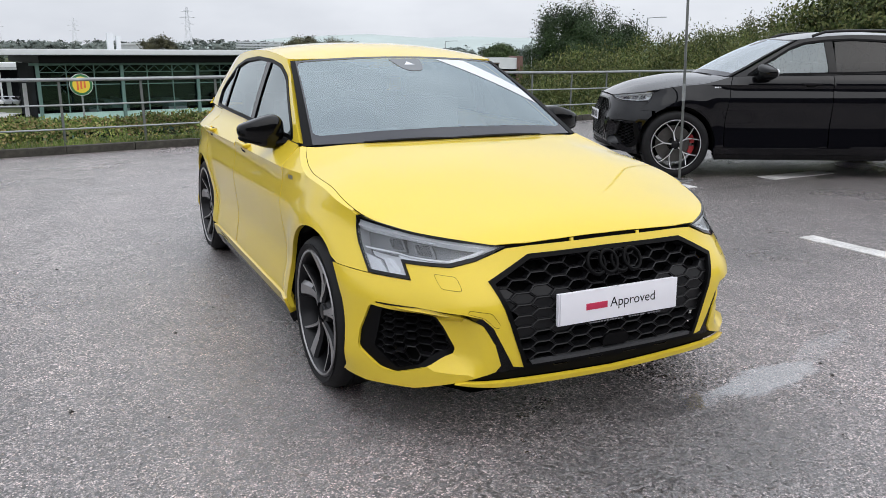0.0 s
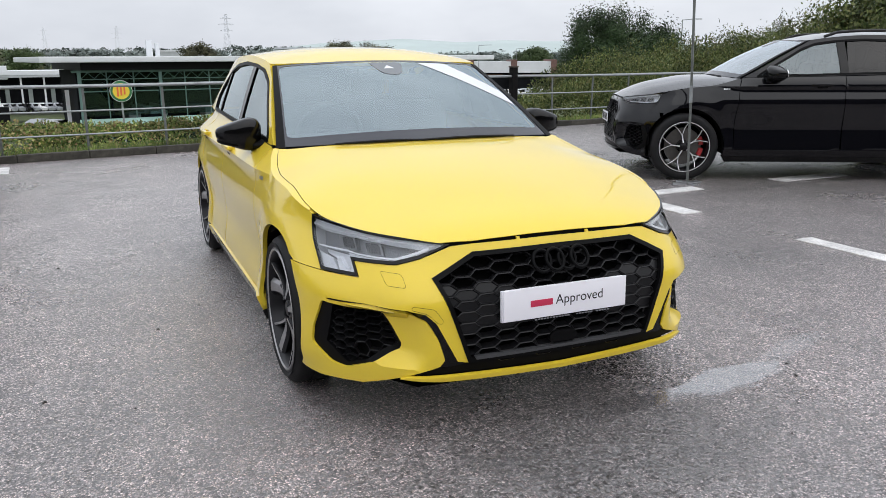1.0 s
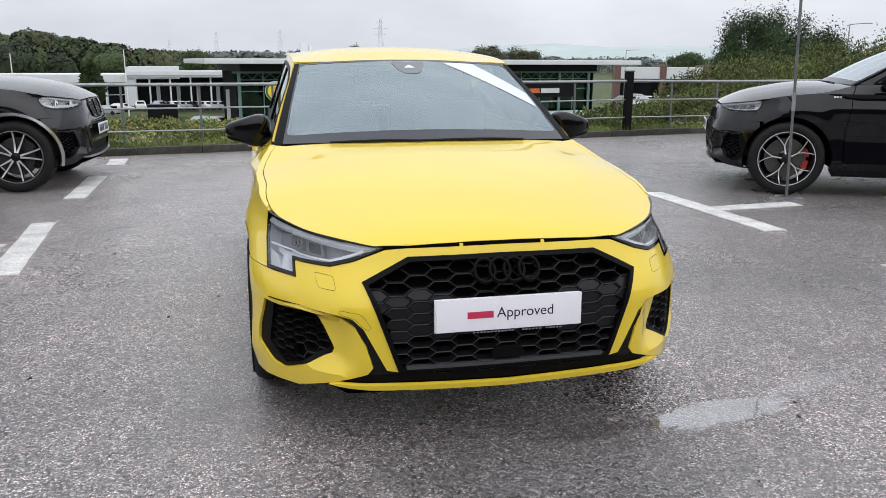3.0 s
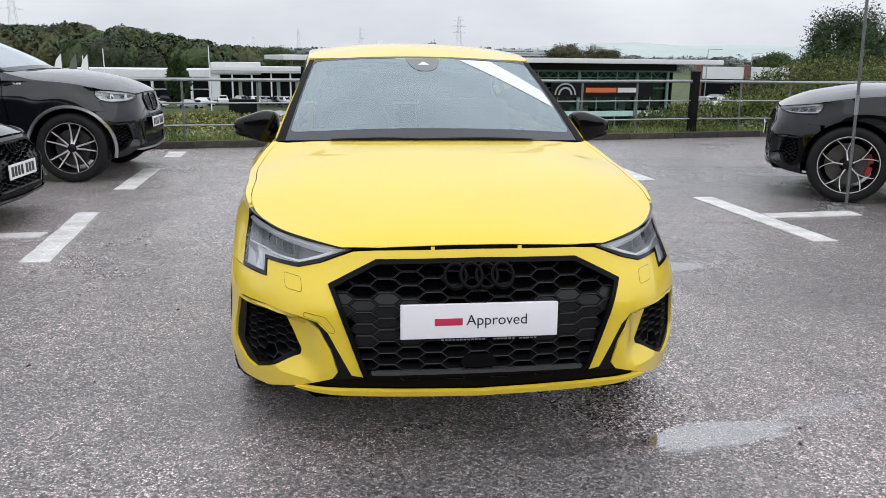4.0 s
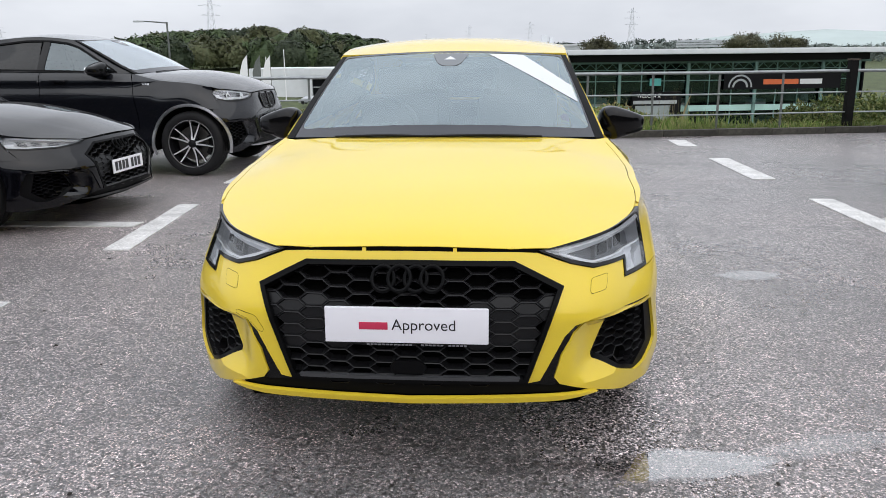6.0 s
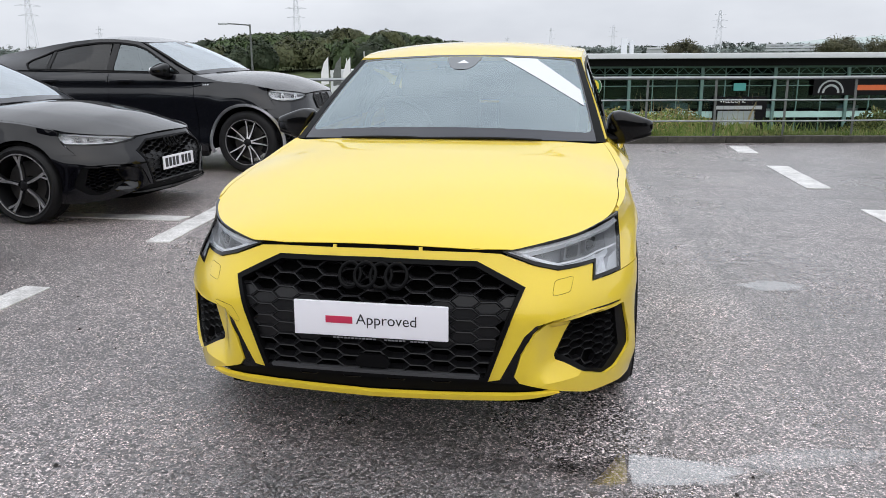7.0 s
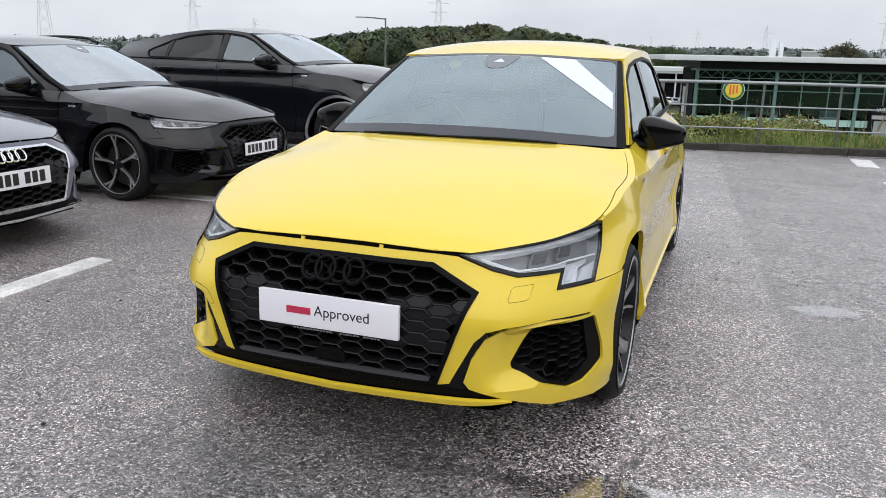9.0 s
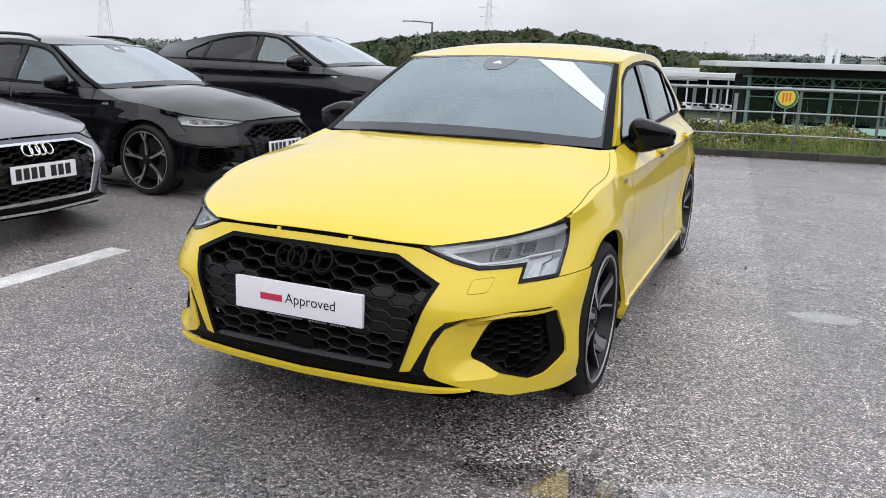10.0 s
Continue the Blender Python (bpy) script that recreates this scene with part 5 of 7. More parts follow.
        panel("intake_bar", mirrored([(0, 0.40), (0.42, 0.41), (0.41, 0.375), (0, 0.365)]), S(0.004), paint, car, step=0.04, depth=0.03)

    # number plate
    pl = new("number_plate")
    pl.parent = car
    py, pz = spec.get("plate", (-0.002, 0.5025))
    bm = bmesh.new()
    box(bm, -0.26, 0.26, -0.011, -0.003, -0.0575, 0.0575, bevel=0.003)
    bmesh.ops.recalc_face_normals(bm, faces=bm.faces)
    pl.matrix_local = Matrix.Translation((0, py, pz)) @ pose(0, 0, 0, spec.get("plate_tilt", -1.5), 0, 0)
    part("plate_board", bm, PLATE_WHITE, pl, "white plate")
    spec["plate_marks"](pl)
    bm = bmesh.new()
    box(bm, -0.264, 0.256, -0.003, 0.012, -0.061, 0.055, bevel=0.002)
    bmesh.ops.recalc_face_normals(bm, faces=bm.faces)
    part("plate_holder", bm, SATIN_BLACK if spec.get("plain_holder", True) else PLATE_WHITE, pl)
    if spec.get("small_print"):
        bm = bmesh.new()
        for k in range(26):
            if k in (12, 13, 20):
                continue
            box(bm, -0.13 + k * 0.0125, -0.121 + k * 0.0125, -0.0045, -0.003, -0.0685, -0.0635)
        tagged(part("dealer_line", bm, INK_GREY, pl), kind="stuff")

    # headlamps
    slim_lamp = [(0.403, 0.719), (0.46, 0.693), (0.60, 0.673), (0.80, 0.670), (0.948, 0.679), (0.953, 0.72), (0.936, 0.780), (0.75, 0.762), (0.55, 0.740)]
    if spec.get("lamp") == "twin":
        slim_lamp = [(0.403, 0.716), (0.43, 0.684), (0.52, 0.662), (0.66, 0.652), (0.82, 0.655), (0.935, 0.676), (0.962, 0.712), (0.952, 0.748), (0.90, 0.770), (0.75, 0.768), (0.55, 0.744)]
    lamp = slim_lamp if slim else [(0.403, 0.719), (0.508, 0.674), (0.587, 0.652), (0.755, 0.650), (0.765, 0.602), (0.948, 0.602), (0.953, 0.69), (0.936, 0.780), (0.75, 0.762), (0.55, 0.740)]
    for sg in (1, -1):
        L = [(sg * a, b) for a, b in lamp]
        hl = panel("headlamp", L, S(0.004), LAMP_COVER, car, "clear headlamp with white light signature", step=0.03)
        hl.visible_shadow = False
        panel("lamp_rim", shrink(L, -0.0015), S(0.0045), GLOSS_BLACK, hl, holes=[shrink(L, 0.0085)], step=0.03, depth=0.012)
        panel("lamp_wall", shrink(L, 0.0055), S(-0.002), LAMP_SILVER, hl, holes=[shrink(L, 0.0075)], step=0.03, depth=0.054)
        panel("lamp_bowl", shrink(L, 0.001), S(-0.055), LAMP_PALE if slim else LAMP_GREY, hl, step=0.03)
        P = lambda *pts: [(sg * a, b) for a, b in pts]
        tipped = lambda d: lambda a, b: S(d)(a, b, -1.0 * max(0.0, b - 0.672))
        if slim:
            # a dark lamp with reflectors and a bright guide along its foot and outer end
            panel("light_guide", P((0.440, 0.712), (0.60, 0.699), (0.80, 0.697), (0.872, 0.706), (0.852, 0.762), (0.934, 0.773), (0.946, 0.682), (0.80, 0.673), (0.60, 0.676), (0.462, 0.695)), tipped(-0.001), LAMP_WHITE, hl, step=0.02, depth=0.02)
            panel("light_band", P((0.43, 0.720), (0.55, 0.736), (0.75, 0.757), (0.90, 0.770), (0.90, 0.755), (0.75, 0.742), (0.55, 0.724), (0.46, 0.712)), S(-0.012), LAMP_SILVER, hl, step=0.02, depth=0.02)
            for a, b in ((0.60, 0.709), (0.71, 0.715), (0.81, 0.722)) if spec["lamp"] == "slim" else ((0.58, 0.702), (0.76, 0.708)):
                if spec["lamp"] == "twin":
                    bm = bmesh.new()
                    lathe(bm, [(0.0, 0.020), (0.010, 0.029), (0.016, 0.036), (0.010, 0.041)], 24)
                    c0 = Vector(S(-0.020)(sg * a, b))
                    for v in bm.verts:
                        v.co = c0 + Vector((v.co.y * 1.2, -v.co.x, v.co.z))
                    part("light_ring", bm, LAMP_WHITE, hl)
                panel("projector_lens", rounded(P((a - 0.034, b - 0.017), (a + 0.034, b - 0.014), (a + 0.034, b + 0.017), (a - 0.034, b + 0.014)), 0.008), S(-0.034), LAMP_DARK, hl, step=0.02, depth=0.02)
            continue
        # the bright upper band with its steps, the thin lower guide and the folded hook
        hi_ = [(0.428, 0.722), (0.543, 0.739), (0.70, 0.759), (0.80, 0.765), (0.942, 0.775)]
        lo_ = [(0.463, 0.711), (0.548, 0.720), (0.620, 0.729), (0.700, 0.735), (0.760, 0.737), (0.860, 0.741), (0.944, 0.748)]
        low_ = lambda a: float(np.interp(a, [p[0] for p in lo_], [p[1] for p in lo_]))
        panel("light_band", P(*(hi_ + lo_[::-1])), lambda a, b: S(0.001)(a, b, -1.0 * (b - low_(abs(a)))), LAMP_WHITE, hl, step=0.02, depth=0.02)
        for a in (0.60, 0.648, 0.696, 0.744, 0.792, 0.840):
            panel("light_step", P((a, low_(a) + 0.001), (a + 0.026, low_(a + 0.026) + 0.001), (a + 0.034, low_(a + 0.03) - 0.008), (a + 0.008, low_(a) - 0.008)), S(-0.004), LAMP_SILVER, hl, step=0.02, depth=0.02)
        panel("light_guide", P((0.470, 0.709), (0.550, 0.681), (0.584, 0.671), (0.650, 0.672), (0.720, 0.674), (0.770, 0.680), (0.925, 0.681), (0.925, 0.676), (0.772, 0.675), (0.720, 0.669), (0.650, 0.666), (0.582, 0.665), (0.546, 0.674), (0.466, 0.704)), S(-0.002), LAMP_WHITE, hl, step=0.02, depth=0.02)
        panel("lower_bezel", P((0.470, 0.703), (0.546, 0.672), (0.582, 0.663), (0.720, 0.667), (0.768, 0.672), (0.768, 0.655), (0.590, 0.655), (0.510, 0.678)), S(-0.006), LAMP_SILVER, hl, step=0.02)
        panel("light_hook", P((0.922, 0.674), (0.775, 0.668), (0.770, 0.612), (0.846, 0.612), (0.862, 0.652), (0.912, 0.662)), lambda a, b: S(-0.001)(a, b, -0.6 * (b - 0.612)), LAMP_WHITE, hl, step=0.02, depth=0.03)
        panel("hook_shade", P((0.800, 0.655), (0.786, 0.618), (0.812, 0.618), (0.828, 0.655)), S(-0.001), LAMP_SILVER, hl, step=0.02)
        panel("lamp_corner", P((0.938, 0.660), (0.872, 0.648), (0.858, 0.612), (0.936, 0.612)), S(-0.008), LAMP_SILVER, hl, step=0.02, depth=0.02)
        for a, b in ((0.66, 0.700), (0.775, 0.706)):
            panel("projector", rounded(P((a - 0.036, b - 0.020), (a + 0.036, b - 0.020), (a + 0.036, b + 0.020), (a - 0.036, b + 0.020)), 0.008), S(-0.036), LAMP_GREY, hl, step=0.02, depth=0.03)
            panel("projector_lens", rounded(P((a - 0.028, b - 0.015), (a + 0.028, b - 0.015), (a + 0.028, b + 0.015), (a - 0.028, b + 0.015)), 0.008), S(-0.032), LAMP_DARK, hl, step=0.02, depth=0.01)

        # washer and towing covers
        if spec.get("covers", True):
            for k, ring in enumerate(([(0.583, 0.624), (0.658, 0.628), (0.656, 0.584), (0.585, 0.580)],) + (([(0.590, 0.511), (0.583, 0.524), (0.507, 0.513), (0.477, 0.470), (0.482, 0.457), (0.499, 0.462), (0.533, 0.496)],) if sg < 0 else ())):
                r = rounded([(sg * a, b) for a, b in ring], 0.012)
                panel("washer_cover" if k == 0 else "towing_cover", shrink(r, 0.0013), S(0.0006), paint, car, step=0.03)
                panel("cover_gap", r, S(0.0003), VOID, car, holes=[shrink(r, 0.0011)], step=0.03)

    # bonnet
    gap = 0.0016
    edge = [(0, 0.101), (0.20, 0.105), (0.33, 0.112)] + [(lid_half(y) - gap - shut_in(y), y + 0.002) for y in np.linspace(0.132, 1.32, 44)] + [(0.745, 1.372), (0.70, 1.345), (0.50, 1.30), (0, 1.262)]
    crease = [(lid_half(y) * (0.52 + 0.12 * smooth(0.1, 1.2, y)), y) for y in np.linspace(0.14, 1.3, 30)]
    panel("bonnet", mirrored(edge), lidf, paint, car, step=0.03, depth=0.002, lines=[crease, flip(crease)], centre=(0, 0.8, 0.2))
    # near-black sheet below the bonnet paints shade into its open seams
    panel("bonnet_gap", mirrored([(0, 0.108), (0.36, 0.118)] + [(lid_half(y) + 0.002 - 0.072 * (1 - smooth(0.57, 0.66, y)), y) for y in np.linspace(0.15, 1.40, 40)] + [(0, 1.42)]), lambda x, y: warp((x, y, lid(x, y)[2] - 0.018)), VOID, car, step=0.06, centre=(0, 0.8, 0.2))

    # near-black strip paints the shade in the gap before the bonnet
    panel("bonnet_seal", mirrored([(0, 0.736), (0.33, 0.731), (0.42, 0.722), (0.42, 0.708), (0.33, 0.712), (0, 0.715)]), S(-0.012), VOID, car, step=0.04)

    # sides
    for sg in (1, -1):
        m = lambda pts: [(sg * a, b) for a, b in pts]
        top = [(s_of(y, lid_edge(y)), lid_edge(y) - 0.0006 - 0.0049 * (1 - smooth(0.55, 0.70, y))) for y in np.linspace(0.57, 1.36, 24)]
        yb = 1.372
        wing = top + [(s_of(1.40, 0.945), 0.945), (s_of(yb, 0.86), 0.86), (s_of(yb - 0.02, 0.6), 0.6), (s_of(yb - 0.03, 0.24), 0.24)] + [fa(t) for t in range(-14, 130, 5)] + [(1.148, 0.5995), (0.956, 0.5995), (0.960, 0.69), (0.944, 0.782)]
        crease = [(s_of(y, 0.862), 0.862) for y in np.linspace(1.12, 4.0, 60)]
        panel("front_wing", m(wing), S(), paint, car, step=0.03, depth=0.02, lines=[m(crease)])
        strip = [(lid_half(y) + 0.0005, y) for y in np.linspace(0.585, 1.385, 26)]
        strip += [(lid_half(y) - shut_in(y) + 0.0016, y) for y in np.linspace(1.385, 0.60, 26)]
        panel("wing_top", [(sg * a, b) for a, b in strip], lidf, paint, car, step=0.02, depth=0.002, centre=(0, 0.8, 0.2))
        d1 = [(s_of(yb + 0.006, 0.86), 0.86), (s_of(1.41, 0.948), 0.948)] + [(s_of(y, track(BELT, y) - 0.003), track(BELT, y) - 0.003) for y in np.linspace(1.44, 2.43, 12)] + [(s_of(2.43, 0.6), 0.6), (s_of(2.42, z_sill), z_sill), (s_of(yb - 0.022, z_sill), z_sill), (s_of(yb - 0.014, 0.6), 0.6)]
        door = panel("front_door", m(d1), S(), paint, car, step=0.035, depth=0.02, lines=[m(crease)])
        d2 = [(s_of(2.437, z), z) for z in (z_sill, 0.6, 0.9)] + [(s_of(y, track(BELT, y) - 0.003), track(BELT, y) - 0.003) for y in np.linspace(2.437, 3.40, 12)] + [(s_of(3.42, 0.88), 0.88), (s_of(3.32, 0.75), 0.75), (s_of(3.12, 0.55), 0.55), (s_of(3.03, 0.40), 0.40), (s_of(3.01, z_sill), z_sill)]
        door2 = panel("rear_door", m(d2), S(), paint, car, step=0.035, depth=0.02, lines=[m(crease)])
        q = [(s_of(3.406, 0.99), 0.99), (s_of(3.427, 0.88), 0.88), (s_of(3.326, 0.745), 0.745), (s_of(3.126, 0.545), 0.545), (s_of(3.036, 0.40), 0.40), (s_of(3.016, z_sill), z_sill)] + [ra(t) for t in range(186, -13, -6)] + [(s_of(3.95, 0.24), 0.24), (s_of(3.98, 0.6), 0.6), (s_of(4.0, 1.0), 1.0)]
        panel("rear_quarter", m(q), S(), paint, car, step=0.04, depth=0.02, lines=[m(crease)])
        for dd, y0 in ((door, 2.20), (door2, 3.20)):
            # flat near-black patch paints the shade of a recess behind the handle
            panel("handle_recess", rounded(m([(s_of(y0 - 0.06, 0.88), 0.885), (s_of(y0 + 0.05, 0.88), 0.888), (s_of(y0 + 0.05, 0.88), 0.838), (s_of(y0 - 0.05, 0.88), 0.836)]), 0.02), S(0.001), VOID, dd, step=0.02)
            bm = bmesh.new()
            at_ = Vector(S(0.020)(sg * s_of(y0, 0.866), 0.866))
            ellipsoid(bm, Matrix.Translation(at_) @ Matrix.Diagonal((0.013, 0.108, 0.0145, 1)), 3.6, 20, 8)
            for end in (-0.088, 0.088):
                ellipsoid(bm, Matrix.Translation(at_ + Vector((-sg * 0.014, end, 0))) @ Matrix.Diagonal((0.022, 0.018, 0.0125, 1)), 3.0, 12, 6)
            bmesh.ops.recalc_face_normals(bm, faces=bm.faces)
            part("door_handle", bm, paint, dd)
        sill = [(s_of(1.245, 0.27), 0.271), (s_of(3.06, 0.27), 0.271), (s_of(3.12, 0.2), 0.20), (s_of(3.05, 0.17), 0.165), (s_of(1.27, 0.17), 0.165), (s_of(1.245, 0.2), 0.20)]
        skirt = panel("side_skirt", m(sill), S(0.012), spec.get("skirt", paint), car, step=0.04, depth=0.05)
        panel("skirt_strip", m([(s_of(1.24, 0.19), 0.205), (s_of(3.08, 0.19), 0.205), (s_of(3.05, 0.16), 0.150), (s_of(1.27, 0.16), 0.150)]), S(0.016), GLOSS_BLACK, skirt, "black skirt strip", step=0.05, depth=0.05)
        # small wing badge
        bm = bmesh.new()
        fb = S(0.003)
        for k in range(3):
            a0, a1 = s_of(1.22 + 0.022 * k, 0.83), s_of(1.238 + 0.022 * k, 0.83)
            vs = [bm.verts.new(fb(sg * a, z)) for a, z in ((a0, 0.822), (a1, 0.822), (a1, 0.840), (a0, 0.840))]
            bm.faces.new(vs)
        part("wing_badge", bm, SATIN_SILVER if not spec.get("dark_badge") else GLOSS_BLACK, car)
        # near-black underlayer that paints shade into the panel gaps, and wheel housings
        under = m([(0.98, 0.60), (s_of(1.4, 0.80), 0.80), (s_of(3.9, 0.95), 0.95), (s_of(3.95, 0.24), 0.24)] + [ra(t) for t in (-10, 20, 50, 90, 130, 160, 186)] + [(s_of(3.0, 0.2), 0.2), (s_of(1.25, 0.2), 0.2)] + [fa(t) for t in (-10, 20, 50, 90, 120)])
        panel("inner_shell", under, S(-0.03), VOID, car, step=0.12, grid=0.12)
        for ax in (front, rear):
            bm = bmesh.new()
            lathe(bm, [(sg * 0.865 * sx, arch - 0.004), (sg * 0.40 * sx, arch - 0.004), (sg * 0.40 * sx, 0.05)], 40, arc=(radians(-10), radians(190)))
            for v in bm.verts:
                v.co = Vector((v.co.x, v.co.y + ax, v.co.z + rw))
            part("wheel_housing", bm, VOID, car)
        if spec.get("arch_trim"):
            for ax in (front, rear):
                bm = bmesh.new()
                fn = S(0.010)
                rows = []
                for t in range(-16, 200, 6):
                    row = []
                    for rr in (arch - 0.012, arch - 0.004, arch + 0.020, arch + 0.026):
                        y, z = back_y(ax + rr * math.cos(radians(t))), max(0.12, back_z(rw + rr * math.sin(radians(t))))
                        row.append(bm.verts.new(fn(sg * s_of(y, z), z, 0.004 if rr in (arch - 0.004, arch + 0.020) else -0.012)))
                    rows.append(row)
                for a, b in zip(rows, rows[1:]):
                    for k in range(3):
                        bm.faces.new((a[k], a[k + 1], b[k + 1], b[k]))
                bmesh.ops.recalc_face_normals(bm, faces=bm.faces)
                part("arch_trim", bm, spec["arch_trim"], car)

        # greenhouse side
        pill = [(1.425, 0.962), (2.085, 1.318)] + [(y, track(ROOF_EDGE, y)) for y in np.linspace(2.12, 3.98, 20)] + [(4.03, 1.03)] + [(y, track(BELT, y)) for y in np.linspace(4.0, 1.47, 14)]
        dlo = rounded([(1.535, track(BELT, 1.535) + 0.004), (1.60, 1.012), (2.02, 1.252), (2.16, 1.305), (2.35, 1.330), (2.65, 1.344), (3.00, 1.328), (3.25, 1.285), (3.50, 1.170), (3.56, 1.11), (3.50, track(BELT, 3.5) + 0.006)], 0.03)
        panel("cab_side", pill, U(sg), paint, car, holes=[dlo], step=0.03, depth=0.02, centre=(0, 2.5, 0.9))
        panel("window_surround", shrink(dlo, -0.003), U(sg, 0.003), SATIN_BLACK, car, holes=[shrink(dlo, 0.016)], step=0.03, depth=0.02, centre=(0, 2.5, 0.9))
        inner = shrink(dlo, 0.010)
        for nm, y0, y1, mt in (("front_window", 1.5, 2.395, spec.get("side_glass", DIM_GLASS)), ("rear_window", 2.455, 3.225, spec.get("rear_glass", SIDE_GLASS)), ("quarter_window", 3.255, 3.7, spec.get("rear_glass", SIDE_GLASS))):
            ol = [p for p in dense(inner, 0.02) if y0 <= p[0] <= y1]
            if len(ol) > 3:
                w = panel(nm, ol, U(sg, -0.008), mt, car, "dark tinted glass" if mt is TINT_GLASS else "clear side glass", step=0.06, centre=(0, 2.5, 0.9))
                w.visible_shadow = False
        for y0, y1 in ((2.385, 2.465), (3.22, 3.26)):
            panel("pillar_cover", [(y0, track(BELT, y0) + 0.004), (y1, track(BELT, y1) + 0.004), (y1 - 0.02, track(ROOF_EDGE, y1) - 0.042 if y0 < 3 else 1.285), (y0 - 0.02, track(ROOF_EDGE, y0) - 0.040 if y0 < 3 else 1.300)], U(sg, 0.0), GLOSS_BLACK, car, step=0.05, depth=0.02, centre=(0, 2.5, 0.9))
        # mirror
        mr = new("mirror")
        mr.parent = car
        bm = bmesh.new()
        c = Vector(warp((0.876, 1.715, 0.998)))
        k = spec.get("mirror", 1.0)
        shape = lambda p: Vector((p.x, p.y * (1 - 0.22 * max(0, p.x)) - 0.12 * p.z * p.z, p.z * (1 - (0.64 if p.z > 0 else 0.40) * smooth(-0.9, 1.1, p.x)) - 0.10 * (p.x + 1) * 0))
        ellipsoid(bm, Matrix.Translation((sg * (c.x + 0.0), c.y, c.z)) @ pose(0, 0, 0, 0, sg * -4, sg * 10) @ Matrix.Diagonal((sg * 0.113 * k, 0.086 * k, 0.092 * k, 1)), 2.9, 28, 16, shape=shape)
        bmesh.ops.recalc_face_normals(bm, faces=bm.faces)
        part("housing", bm, GLOSS_BLACK, mr, "gloss black mirror housing")
        bm = bmesh.new()
        ellipsoid(bm, Matrix.Translation((sg * (c.x + 0.004), c.y - 0.004, c.z - 0.040 * k)) @ pose(0, 0, 0, 0, sg * -4, sg * 10) @ Matrix.Diagonal((sg * 0.106 * k, 0.076 * k, 0.034 * k, 1)), 2.8, shape=shape)
        bmesh.ops.recalc_face_normals(bm, faces=bm.faces)
        part("lower_shell", bm, SATIN_BLACK, mr)
        bm = bmesh.new()
        f3 = warp((0.765, 1.66, 0.945))
        rows = []
        for p, a, b in (((sg * f3[0], f3[1], f3[2]), 0.055, 0.022), ((sg * (f3[0] + 0.05), f3[1] + 0.01, f3[2] - 0.006), 0.048, 0.020), ((sg * (c.x - 0.03), c.y, c.z - 0.045), 0.05, 0.03)):
            rows.append([bm.verts.new((p[0], p[1] + a * math.cos(t), p[2] + b * math.sin(t))) for t in (2 * math.pi * q / 10 for q in range(10))])
        for a, b in zip(rows, rows[1:]):
            for q in range(10):
                bm.faces.new((a[q], a[(q + 1) % 10], b[(q + 1) % 10], b[q]))
        bmesh.ops.recalc_face_normals(bm, faces=bm.faces)
        part("foot", bm, SATIN_BLACK, mr)
        bm = bmesh.new()
        ellipsoid(bm, Matrix.Translation((sg * (c.x + 0.004), c.y + 0.066 * k, c.z - 0.006)) @ pose(0, 0, 0, 0, sg * -4, sg * 10) @ Matrix.Diagonal((sg * 0.072 * k, 0.012, 0.040 * k, 1)), 3.0)
        part("mirror_glass", bm, CHROME, mr)
        if spec.get("rails"):
            bm = bmesh.new()
            pts = []
            for y in np.linspace(2.25, 3.85, 14):
                x, yy, z = warp((track(ROOF_HALF, y) - 0.012, y, track(ROOF_EDGE, y) + 0.015 + 0.03 * min(1, (y - 2.25) / 0.1, (3.85 - y) / 0.1)))
                pts.append((sg * x, yy, z))
            tube(bm, pts, 0.016)
            part("roof_rail", bm, GLOSS_BLACK, car, "black roof rail")
        wl_ = spec["wheel"]
        for ax in (front, rear):
            wheel(car, (sg * spec["track"], ax, rw), sg, rw, wl_["rim_r"], wl_["width"], wl_)

    # roof, tail and screen
    redge = [(0, 2.000)] + [(0.607 * a, 2.075 - 0.075 * (1 - a * a) + 0.004) for a in (0.25, 0.5, 0.75, 0.95)] + [(track(ROOF_HALF, y) - 0.001, y) for y in np.linspace(2.10, 3.98, 24)] + [(0, 4.03)]
    panel("roof", mirrored(redge), rooff, paint, car, step=0.05, depth=0.02, centre=(0, 3, 0.8))
    panel("headliner", mirrored([(0, 2.06), (0.56, 2.14), (0.58, 2.6), (0.56, 3.4), (0.50, 3.9), (0, 3.9)]), lambda x, y: warp((x, y, roof(x, y)[2] - 0.035)), HEADLINER, car, "pale cloth headliner", step=0.1, centre=(0, 3, 2.0))
    tail = lambda a, b: warp((a * (0.70 - 0.16 * b), 4.20 - 0.20 * b - 0.05 * a * a, 0.99 + (0.285 + 0.04 * (1 - a * a)) * b))
    panel("rear_screen", [(-1, 0), (1, 0), (1, 1), (-1, 1)], tail, TINT_GLASS, car, "dark rear screen", step=0.2)
    s0 = s_of(3.985, 0.6)
    far = RUN[-1] - 0.001
    half_tail = [(s0, 0.24), (far, 0.24), (far, 0.99), (s_of(4.0, 0.985), 0.985)]
    for sg in (1, -1):
        panel("tailgate" if sg > 0 else "rear_bumper", [(sg * a, b) for a, b in half_tail], S(), paint, car, step=0.08, depth=0.01)
        panel("tail_lamp", [(sg * (s0 + a), b) for a, b in ((0.02, 0.78), (0.5, 0.80), (0.5, 0.88), (0.02, 0.90))], S(0.004), RED_CALIPER, car, "red tail lamp", step=0.08, depth=0.01)
